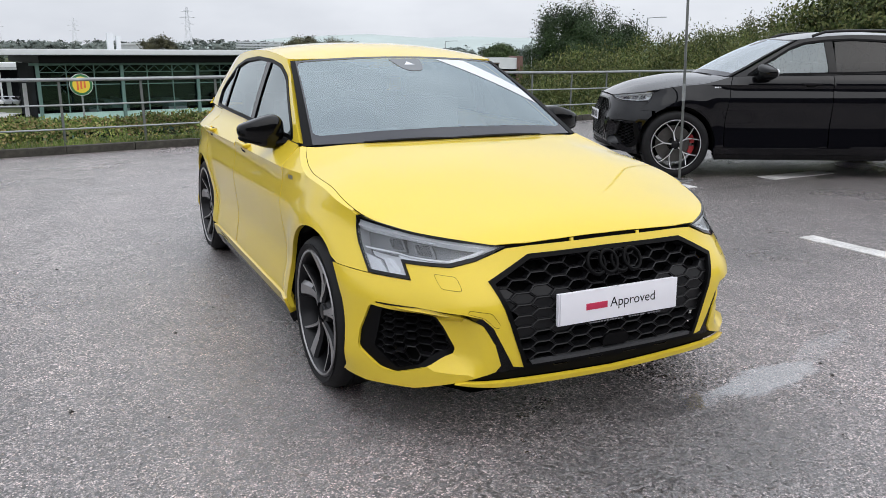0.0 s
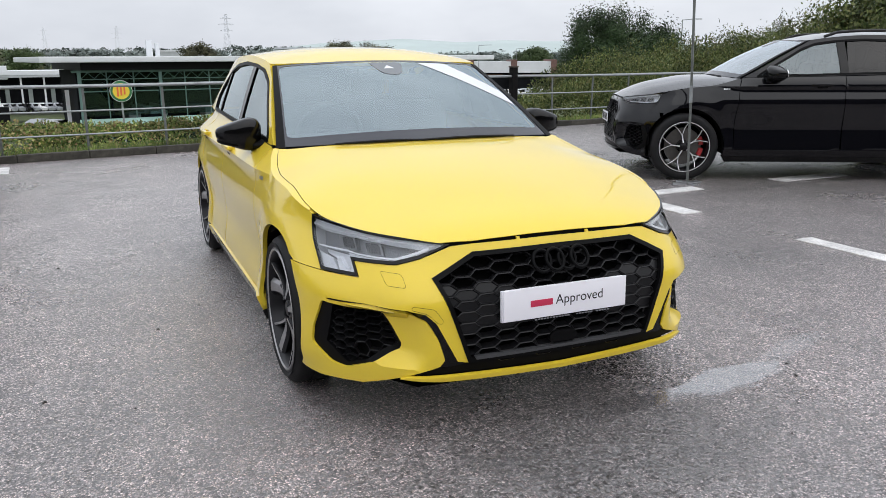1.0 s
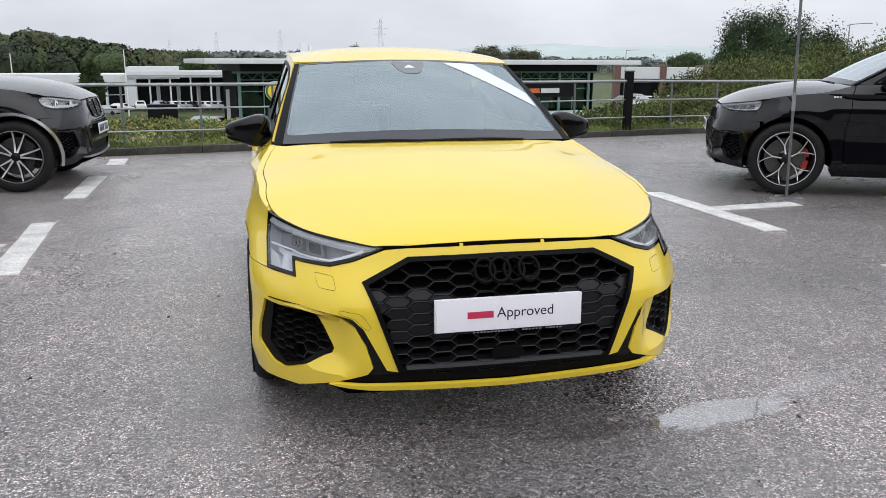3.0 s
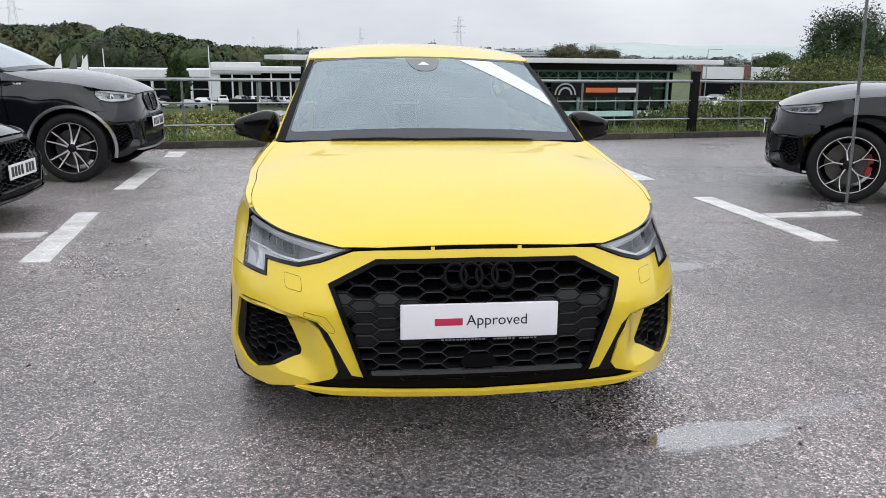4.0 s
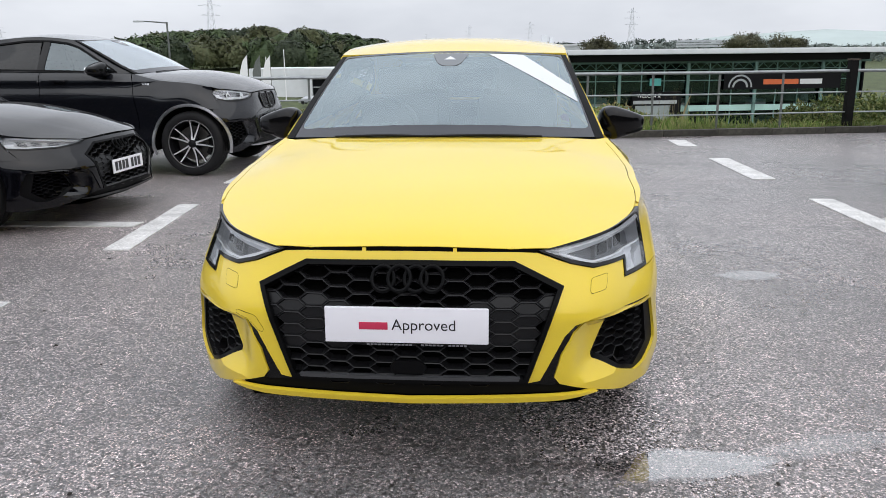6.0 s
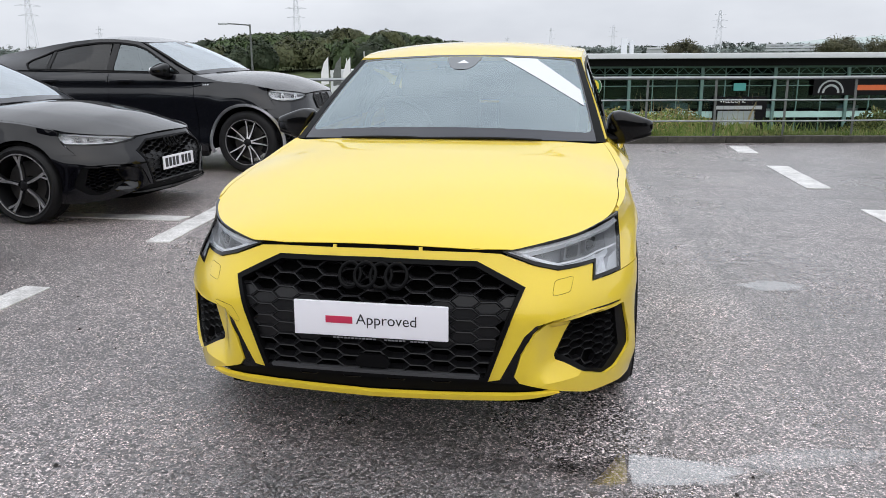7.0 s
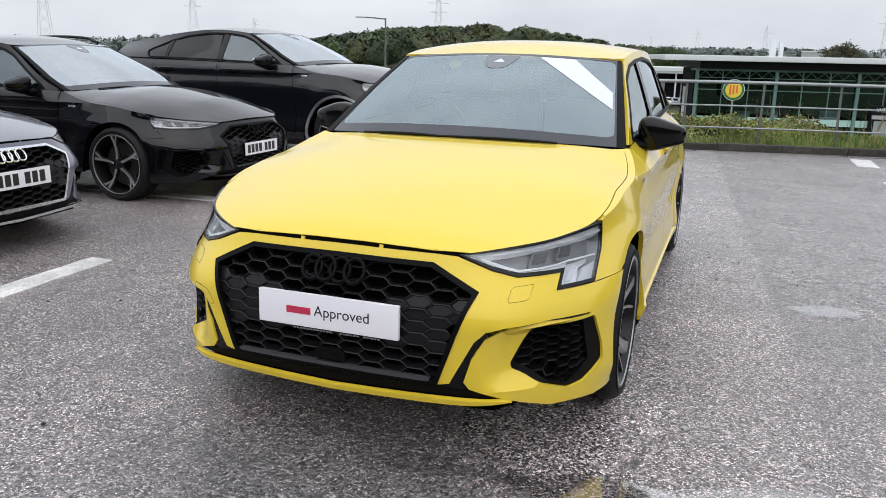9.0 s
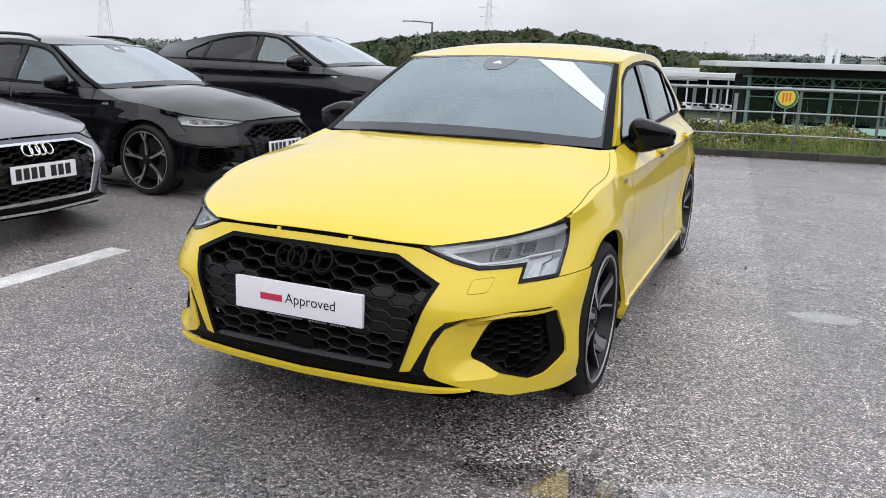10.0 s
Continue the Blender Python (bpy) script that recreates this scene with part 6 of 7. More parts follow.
    glass = panel("windscreen", [(-1.0, -0.03), (1.0, -0.03), (1.0, 1.005), (-1.0, 1.005)], G(), spec.get("screen", BRIGHT_SCREEN), car, "windscreen reflecting a pale sky", step=0.08)
    glass.visible_shadow = False
    outer = [(-1.0, -0.03), (1.0, -0.03), (1.0, 1.005), (-1.0, 1.005)]
    clear_in = rounded([(-0.945, 0.055), (-0.5, 0.070), (0.0, 0.076), (0.5, 0.070), (0.945, 0.055), (0.960, 0.975), (-0.960, 0.975)], 0.06, 6)
    panel("screen_border", outer, G(0.0012), FRIT, glass, "black printed border", holes=[clear_in], step=0.06)
    for sg in (1, -1):
        panel("screen_trim", [(sg * a, b) for a, b in ((0.958, -0.04), (1.012, -0.04), (1.012, 1.0), (0.972, 1.0))], G(0.004), SATIN_BLACK, glass, "black pillar trim", step=0.06, depth=0.02)
    panel("sensor_panel", rounded([(-0.16, 0.965), (0.16, 0.965), (0.10, 0.80), (0.05, 0.755), (-0.05, 0.755), (-0.10, 0.80)], 0.03), G(0.0016), SENSOR, glass, step=0.05)
    panel("sensor_window", [(-0.05, 0.855), (0.05, 0.855), (0.0, 0.91)], G(0.0022), LAMP_SILVER, glass, step=0.05)
    for x0, x1, y0 in ((-0.10, 0.62, 0.0), (-0.66, -0.10, 0.0)):
        bm = bmesh.new()
        gg = G(0.012)
        tube(bm, [gg(x0 + (x1 - x0) * t, -0.046 + 0.012 * math.sin(math.pi * t) * (0.6 + 0.4 * t)) for t in np.linspace(0, 1, 12)], 0.0055, 6)
        part("wiper", bm, MATT_BLACK, car)
    panel("cowl", mirrored([(0, 1.235), (0.5, 1.275), (0.70, 1.318), (0.765, 1.36), (0.76, 1.42), (0, 1.30)]), lambda x, y: warp((x, y, lid(x, y)[2] - 0.012 - 0.0)), MATT_BLACK, car, step=0.06, centre=(0, 1.3, 0.2))

    # cabin
    cabin = new("cabin")
    cabin.parent = car
    bm = bmesh.new()
    box(bm, -0.70, 0.70, 1.30, 1.85, 0.80, 0.93, bevel=0.04)
    box(bm, -0.62, -0.10, 1.55, 1.82, 0.90, 0.975, bevel=0.03)
    for v in bm.verts:
        v.co = Vector(warp(v.co))
    part("dashboard", bm, CABIN, cabin)
    bm = bmesh.new()
    rings = []
    for k in range(30):
        t = 2 * math.pi * k / 30
        rings.append([bm.verts.new(warp(Vector((-0.36, 1.90, 0.95)) + Matrix.Rotation(radians(25), 3, "X") @ Vector(((0.18 + 0.016 * math.cos(u)) * math.cos(t), 0.016 * math.sin(u), (0.18 + 0.016 * math.cos(u)) * math.sin(t))))) for u in (2 * math.pi * q / 6 for q in range(6))])
    for k in range(30):
        for q in range(6):
            bm.faces.new((rings[k][q], rings[(k + 1) % 30][q], rings[(k + 1) % 30][(q + 1) % 6], rings[k][(q + 1) % 6]))
    box(bm, -0.43, -0.29, 1.89, 1.93, 0.90, 0.98, bevel=0.01, m=None)
    part("steering_wheel", bm, CABIN, cabin)
    for x, y in ((-0.36, 2.45), (0.36, 2.45), (-0.36, 3.35), (0.36, 3.35)):
        bm = bmesh.new()
        box(bm, x - 0.25, x + 0.25, y - 0.42, y + 0.06, 0.42, 0.60, bevel=0.05)
        box(bm, x - 0.24, x + 0.24, y, y + 0.14, 0.55, 1.10, bevel=0.05)
        box(bm, x - 0.13, x + 0.13, y + 0.03, y + 0.13, 1.10, 1.26, bevel=0.035)
        for v in bm.verts:
            v.co = Vector(warp(v.co))
        part("seat", bm, SEAT, cabin)
    bm = bmesh.new()
    box(bm, -0.12, 0.12, 2.02, 2.05, 1.235, 1.295, bevel=0.01)
    for v in bm.verts:
        v.co = Vector(warp(v.co))
    part("inside_mirror", bm, MATT_BLACK, cabin)
    bm = bmesh.new()
    box(bm, -0.72, 0.72, 1.3, 4.0, 0.22, 0.42)
    box(bm, -0.66, 0.66, 3.55, 3.95, 0.42, 0.985)
    for v in bm.verts:
        v.co = Vector(warp(v.co))
    part("floor_pan", bm, VOID, cabin)
    return car


def letters(text, size, m, mat, parent=None, name="lettering", depth=0.0):
    """Writing in the built-in font, as a mesh."""
    cu = bpy.data.curves.new(name, "FONT")
    cu.body, cu.size, cu.align_x, cu.align_y, cu.extrude = text, size, "CENTER", "CENTER", depth
    tmp = new(name, cu)
    me = bpy.data.meshes.new_from_object(tmp)
    bpy.data.objects.remove(tmp)
    me.materials.clear()
    me.materials.append(mat)
    ob = new(name, me)
    if parent:
        ob.parent = parent
    ob.matrix_local = m
    return ob


def show_plate(pl):
    bm = bmesh.new()
    box(bm, -0.152, -0.060, -0.0122, -0.011, -0.014, 0.010, bevel=0.0004)
    part("brand_bar", bm, INK_RED, pl, "plain red bar")
    letters("Approved", 0.051, pose(0.055, -0.0118, 0.001, 90, 0, 0), INK_BLACK, pl)


def bar_plate(pl):
    for k in range(7):
        bm = bmesh.new()
        x = -0.228 + k * 0.0605 + (0.033 if k > 3 else 0)
        box(bm, x, x + 0.044, -0.0122, -0.011, -0.038, 0.038)
        part("plate_bar", bm, INK_BLACK, pl)


WHEEL_A = dict(n=5, kind="fork", rim=RIM_DARK, spoke=RIM_GREY, flank=RIM_DARK, lip=RIM_GREY, cap=RIM_DARK, rim_r=0.260, width=0.225, turn=0.3)
WHEEL_B = dict(n=5, kind="hook", rim=RIM_DARK, spoke=RIM_SMOKE, flank=RIM_DARK, lip=RIM_SMOKE, cap=RIM_DARK, rim_r=0.262, width=0.245, turn=0.45)
WHEEL_C = dict(n=5, kind="vee", rim=RIM_DARK, spoke=RIM_BRIGHT, flank=RIM_DARK, lip=RIM_SMOKE, rim_r=0.268, width=0.255, cap=RIM_DARK, turn=0.1)
WHEEL_D = dict(n=5, kind="wye", rim=RIM_DARK, spoke=RIM_BRIGHT, flank=RIM_DARK, lip=RIM_BRIGHT, rim_r=0.278, width=0.255, caliper=RED_CALIPER, pistons=((-30, -6), (4, 28)), cap=RIM_DARK, turn=0.5)

yellow_car = build_car(dict(name="hatchback", label="bright yellow hatchback with black trim and grille", paint=YELLOW, at=pose(0, 0, 0, 0, 0, 0.45), tyre=0.318, front=0.86, rear=3.496, arch=0.368,
                            track=0.770, wheel=WHEEL_A, plate=(-0.004, 0.5025), plate_marks=show_plate, plain_holder=False, small_print=True, lip=YELLOW, skirt=YELLOW, screen=SCREEN_GLASS, side_glass=SIDE_GLASS))

SPEC_ESTATE = dict(name="estate_car", label="gloss black estate car parked in a bay", paint=BLACK_PAINT, at=pose(-3.02, 4.13, 0, 0, 0, 90), sx=1.02, group="parked cars",
                   ys=[(0, 0), (0.86, 0.90), (1.42, 1.58), (2.08, 2.30), (3.496, 3.72), (4.343, 4.77)], zs=[(0, 0), (0.32, 0.31), (0.50, 0.48), (0.72, 0.70), (0.955, 0.945), (1.43, 1.435)],
                   shoulder=0.06, lamp="slim", tyre=0.327, front=0.90, rear=3.72, arch=0.372, track=0.785, wheel=WHEEL_B, plate=(-0.004, 0.45), plate_marks=bar_plate, rails=True, rear_glass=TINT_GLASS, lip=GLOSS_BLACK, radar=False, covers=False, bulge=0.048)
build_car(SPEC_ESTATE)
build_car(dict(name="coupe_suv", label="dark grey coupe SUV with silver arch trim", paint=GREY_PAINT, at=pose(-2.50, 7.25, 0, 0, 0, 90), sx=1.07, group="parked cars", face="kidney", droop=0.10,
               ys=[(0, 0.20), (0.40, 0.48), (0.86, 0.86), (1.42, 1.55), (2.08, 2.25), (3.496, 3.72), (4.343, 4.75)], zs=[(0, 0.03), (0.32, 0.40), (0.50, 0.62), (0.72, 0.92), (0.955, 1.16), (1.43, 1.63)],
               shoulder=0.06, lamp="twin", tyre=0.368, front=0.86, rear=3.72, arch=0.43, track=0.815, wheel=dict(WHEEL_C, turn=0.1), plate=(0.17, 0.60), plate_marks=bar_plate, arch_trim=SATIN_SILVER, rear_glass=TINT_GLASS, lip=SATIN_SILVER, mirror=1.1, covers=False, bulge=0.036))
build_car(dict(name="saloon_car", label="dark grey saloon with bright chrome grille surround", paint=NAVY_PAINT, at=pose(-3.12, 1.52, 0, 0, 0, 92), sx=1.02, group="parked cars",
               ys=[(0, 0), (0.86, 0.90), (1.42, 1.58), (2.08, 2.30), (3.496, 3.72), (4.343, 4.75)], zs=[(0, 0), (0.32, 0.31), (0.50, 0.50), (0.72, 0.72), (0.955, 0.94), (1.43, 1.39)],
               tyre=0.327, front=0.90, rear=3.72, arch=0.372, track=0.785, wheel=WHEEL_B, plate=(-0.004, 0.50), plate_marks=bar_plate, grille_frame=CHROME, badge=CHROME, bar=CHROME, lip=CHROME, rear_glass=TINT_GLASS, radar=False, covers=False, bulge=0.022))
build_car(dict(name="suv", label="gloss black SUV with red brake calipers", paint=BLACK_PAINT, at=pose(4.07, 5.95, 0, 0, 0, -118), sx=1.06, group="parked cars",
               ys=[(0, 0.16), (0.40, 0.50), (0.86, 0.91), (1.42, 1.52), (2.08, 2.22), (3.496, 3.73), (4.343, 4.68)], zs=[(0, 0.05), (0.32, 0.40), (0.50, 0.62), (0.72, 0.90), (0.955, 1.13), (1.43, 1.63)],
               shoulder=0.06, lamp="slim", tyre=0.374, front=0.91, rear=3.73, arch=0.43, track=0.815, wheel=WHEEL_D, plate=(0.13, 0.66), plate_marks=bar_plate, rails=True, rear_glass=TINT_GLASS, lip=GLOSS_BLACK, mirror=1.15, grille_frame=GLOSS_BLACK, covers=False, bulge=0.04))

# leaning flag stand beside the SUV
stand = thing("flag_stand", "slim grey metal pole on a flat foot", "pole", at=pose(4.30, 4.45, 0))
bm = bmesh.new()
tube(bm, [(0, 0, 0.03), (-0.03, 0, 1.0), (-0.072, 0.01, 2.2), (-0.12, 0.02, 3.4)], 0.014, 8)
part("pole", bm, POST_GREY, stand)
bm = bmesh.new()
tube(bm, [(-0.026, 0, 0.88), (-0.032, 0, 1.06)], 0.019, 8)
part("joint", bm, GALVANISED, stand)
bm = bmesh.new()
box(bm, -0.17, 0.17, -0.035, 0.035, 0.0, 0.022, bevel=0.005)
box(bm, -0.03, 0.03, -0.15, 0.15, 0.0, 0.020, bevel=0.005)
part("foot", bm, SATIN_SILVER, stand)

# windscreen banner on the yellow car
panel("sticker_band", [(0.325, 0.960), (0.625, 0.960), (0.935, 0.545), (0.935, 0.345)], lambda a, b: tuple(Vector(screen(a, b)) + Vector((0, -0.5, 0.85)) * 0.002), STICKER, yellow_car, "white diagonal windscreen sticker", step=0.05)

# ---- showroom below the bank ----
WHITE_METAL = material("white_cladding", (0.62, 0.64, 0.66), 0.45, spread=0.06, scale=0.6)
DARK_METAL = material("black_fascia", (0.006, 0.006, 0.008), 0.5, spread=0.2, scale=0.5, spec=0.15)
TEAL_STEEL = material("pale_green_steel", (0.13, 0.23, 0.215), 0.5, spread=0.12, scale=0.7)
TEAL_BAND = material("pale_green_panel", (0.44, 0.66, 0.62), 0.45, spread=0.12, scale=0.3)
# near-black: the shade of unlit rooms is put into this colour
ROOM_DARK = material("interior_shade", (0.007, 0.008, 0.010), 0.8, spread=0.6, scale=0.35, spec=0.1)
ROOM_WHITE = material("interior_partition", (0.30, 0.34, 0.34), 0.7, spread=0.2, scale=0.4)
PANE = clear("showroom_glass", (0.62, 0.74, 0.78), 0.035, sheen=(0.70, 0.92, 0.90))
BRICK_RED = material("red_brick", (0.15, 0.085, 0.072), 0.85, spread=0.2, scale=3)
SIGN_GREEN = material("green_sign", (0.03, 0.16, 0.06), 0.5)
SIGN_YELLOW = material("yellow_sign", (0.80, 0.62, 0.05), 0.5)
SIGN_ORANGE = material("orange_sign", (0.75, 0.16, 0.05), 0.5)
SIGN_WHITE = material("white_sign", (0.78, 0.78, 0.80), 0.5)
SIGN_TEAL = material("teal_screen", (0.10, 0.42, 0.40), 0.4)
SLATE = material("grey_roof_sheet", (0.42, 0.44, 0.46), 0.5, spread=0.1, scale=0.5)


def block(parent, name, mat, x0, x1, y0, y1, z0, z1, label="", bevel=0.0):
    bm = bmesh.new()
    box(bm, x0, x1, y0, y1, z0, z1, bevel)
    bmesh.ops.recalc_face_normals(bm, faces=bm.faces)
    return part(name, bm, mat, parent, label, smooth_faces=False)


show = thing("showroom", "two-storey glass showroom with white roof edge", "building", at=pose(-4.5, 91.5, 0, 0, 0, 10.4))
LEN, GROUND = 48.2, -8.8
block(show, "roof", WHITE_METAL, -3.7, LEN + 5.0, -3.4, 22, 1.05, 1.65, "white roof edge", 0.12)
block(show, "fascia", DARK_METAL, 0.4, LEN - 0.6, -1.2, 20, 0.22, 1.045, "black fascia")
block(show, "eaves_beam", TEAL_STEEL, -0.4, LEN + 0.2, -0.35, 0.0, -0.02, 0.21)
block(show, "floor_band", TEAL_BAND, 0.0, LEN, -0.22, 0.25, -5.70, -5.0, "pale green floor band")
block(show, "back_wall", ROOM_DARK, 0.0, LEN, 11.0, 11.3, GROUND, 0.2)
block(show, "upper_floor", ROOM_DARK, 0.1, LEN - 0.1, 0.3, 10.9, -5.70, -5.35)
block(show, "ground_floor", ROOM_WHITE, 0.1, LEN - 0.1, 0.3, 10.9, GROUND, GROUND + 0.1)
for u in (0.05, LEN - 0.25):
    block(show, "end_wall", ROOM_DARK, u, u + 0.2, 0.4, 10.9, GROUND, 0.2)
cols = [0.3, 8.7, 17.1, 25.5, 33.9, 42.3, 46.9]
for u in cols:
    block(show, "column", TEAL_STEEL, u - 0.18, u + 0.18, -0.5, -0.24, GROUND, 0.0, "", 0.04)
for a, b in zip(cols, cols[1:]):
    k = 3 if b - a > 6 else 2
    for i in range(k):
        p0, p1 = a + (b - a) * i / k, a + (b - a) * (i + 1) / k
        if i:
            block(show, "mullion", TEAL_STEEL, p0 - 0.05, p0 + 0.05, -0.12, 0.05, GROUND, 0.0)
        for z0, z1 in ((-4.73, -2.1), (-2.0, -0.75), (-0.72, 0.0), (GROUND, -5.82)):
            pane = block(show, "pane", PANE, p0 + 0.06, p1 - 0.06, -0.02, 0.0, z0 + 0.04, z1 - 0.04)
            pane.visible_shadow = False
    block(show, "transom", TEAL_STEEL, a + 0.2, b - 0.2, -0.10, 0.04, -2.1, -2.0)
    block(show, "transom", TEAL_STEEL, a + 0.2, b - 0.2, -0.10, 0.04, -0.78, -0.70)
    n = max(2, round((b - a) / 1.4))
    for i in range(n):
        p0, p1 = a + 0.2 + (b - a - 0.4) * i / n, a + 0.2 + (b - a - 0.4) * (i + 1) / n
        for q0, q1 in (((p0, -0.3, -0.66), ((p0 + p1) / 2, -0.3, -0.04)), (((p0 + p1) / 2, -0.3, -0.04), (p1, -0.3, -0.66))):
            bm = bmesh.new()
            tube(bm, [q0, q1], 0.028, 4)
            part("brace", bm, TEAL_STEEL, show, smooth_faces=False)
g = np.random.default_rng(81)
for k in range(54):
    u, z = g.uniform(1, LEN - 3), -5.35 if g.uniform() < 0.6 else GROUND + 0.1
    w, h = g.uniform(0.5, 2.8), g.uniform(0.5, 1.7)
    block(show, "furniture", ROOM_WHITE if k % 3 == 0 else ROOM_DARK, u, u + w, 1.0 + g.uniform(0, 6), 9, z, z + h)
block(show, "entrance", DARK_METAL, 18.6, 24.6, -0.9, -0.2, GROUND, -3.3, "dark entrance portal")
block(show, "entrance_glass", ROOM_WHITE, 19.0, 23.2, -0.95, -0.9, GROUND, -4.9)
block(show, "entrance_bar", SLATE, 18.7, 24.0, -1.1, -0.9, -4.7, -4.3)
letters("WELCOME", 0.62, pose(20.6, -1.0, -3.75, 90, 0, 0), SIGN_WHITE, show, depth=0.03)
block(show, "teal_screen", SIGN_TEAL, 20.8, 22.2, -0.4, -0.3, -2.6, -1.75, "teal display board")
block(show, "sign_board", DARK_METAL, 29.9, 44.6, -0.62, -0.55, -3.15, -1.15, "black sign board")
block(show, "sign_bar", SIGN_ORANGE, 34.8, 39.2, -0.68, -0.63, -2.60, -2.0, "plain orange bar")
block(show, "sign_bar", SIGN_WHITE, 39.4, 42.2, -0.68, -0.63, -2.60, -2.0, "plain white bar")
for r0, r1 in ((0.75, 1.0), (1.3, 1.5)):
    bm = bmesh.new()
    for k in range(16):
        t0, t1 = math.pi * k / 16, math.pi * (k + 1) / 16
        vs = [bm.verts.new((31.9 + r * math.cos(t), -0.70, -2.9 + r * math.sin(t))) for r, t in ((r0, t0), (r1, t0), (r1, t1), (r0, t1))]
        bm.faces.new(vs)
    part("arch_motif", bm, SLATE, show, smooth_faces=False)
fin = thing("roof_fins", "white upright fins above the showroom roof", "sign", at=pose(3.2, 97.5, 1.60, 0, 0, 10.4))
block(fin, "fin", WHITE_METAL, 0, 0.65, 0, 0.5, 0.0, 1.9)
block(fin, "fin", WHITE_METAL, 1.0, 1.45, 0, 0.5, 0.0, 1.6)
rs = thing("round_sign", "round green and yellow sign on a pole", "sign", at=pose(-0.15, 89.6, -1.95, 0, 0, 2))
for nm, mt, r, d in (("rim", SIGN_WHITE, 1.13, 0.20), ("ring", SIGN_GREEN, 1.08, 0.24), ("disc", SIGN_YELLOW, 0.84, 0.28)):
    bm = bmesh.new()
    lathe(bm, [(-d, 0.0), (-d, r), (0.0, r), (0.0, 0.0)], 36)
    bmesh.ops.recalc_face_normals(bm, faces=bm.faces)
    ob = part(nm, bm, mt, rs)
    ob.matrix_local = pose(0, 0, 0, 0, 0, 90)
for k in range(3):
    block(rs, "bar", SIGN_ORANGE, -0.44 + 0.34 * k, -0.26 + 0.34 * k, -0.33, -0.27, -0.55 + 0.1 * k, 0.5)
block(rs, "pole", GALVANISED, -0.09, 0.09, 0.02, 0.2, -7.0, 0.4)

# ---- long white building to the west ----
def at_polar(az, dist, z, turn):
    p = polar(az, dist, z)
    return pose(*p, 0, 0, turn)


wb = thing("white_building", "low white commercial building with dark glass front", "building", at=pose(-30, 158, 0, 0, 0, 6))
W0 = -6.9
block(wb, "wall", WHITE_METAL, -24, 3.0, 0, 18, W0, -1.15)
block(wb, "canopy", WHITE_METAL, -12.6, 3.0, -1.6, 0.0, -2.6, -1.25)
# opaque near-black block, the shade behind the glass painted on
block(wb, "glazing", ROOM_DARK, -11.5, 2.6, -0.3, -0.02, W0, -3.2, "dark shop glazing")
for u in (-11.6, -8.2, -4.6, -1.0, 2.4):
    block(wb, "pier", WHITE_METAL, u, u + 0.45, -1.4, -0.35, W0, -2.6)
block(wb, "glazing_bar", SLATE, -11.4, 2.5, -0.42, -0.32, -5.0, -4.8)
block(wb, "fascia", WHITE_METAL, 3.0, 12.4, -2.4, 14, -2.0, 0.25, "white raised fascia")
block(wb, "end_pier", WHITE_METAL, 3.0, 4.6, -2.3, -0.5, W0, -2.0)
# the shade inside this front is painted as a near-black block
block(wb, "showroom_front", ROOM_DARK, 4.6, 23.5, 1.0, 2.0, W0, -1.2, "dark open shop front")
block(wb, "roof_edge", WHITE_METAL, 3.0, 23.8, -2.9, 12, -1.25, -0.55)
block(wb, "soffit_bar", SLATE, 3.0, 23.6, -2.8, -2.4, -1.7, -1.26)
for u in (6.8, 10.5, 14.2, 17.9, 21.6):
    block(wb, "pier", WHITE_METAL, u, u + 0.3, -2.3, -1.9, W0, -1.3)
    block(wb, "partition", ROOM_WHITE, u + 1.2, u + 1.9, 0.4, 0.9, W0, -3.2)
block(wb, "end_wall", WHITE_METAL, 23.5, 26.0, -2.0, 10, W0, -0.5)
kiosk = thing("dark_kiosk", "black cabinet on the lawn beside the road", "cabinet", at=at_polar(-7.6, 112, -6.6, 5))
block(kiosk, "body", DARK_METAL, -1.9, 1.9, 0, 1.5, 0, 2.3, "", 0.1)
pylon_sign = thing("white_totem", "white totem sign beside the showroom", "sign", at=at_polar(-2.9, 100, -7.6, 5))
block(pylon_sign, "body", SIGN_WHITE, -0.9, 0.9, 0, 0.4, 0, 5.6, "", 0.06)

lawn = thing("hedge", "clipped green hedge beside the showroom", "hedge", at=at_polar(-3.6, 96, -8.0, 5))
g = np.random.default_rng(90)
leaves("foliage", np.stack([g.uniform(-3.5, 3.0, 3000), g.uniform(-1, 1, 3000), g.uniform(0, 2.4, 3000)], 1), 0.4, SHRUB, lawn, seed=91)


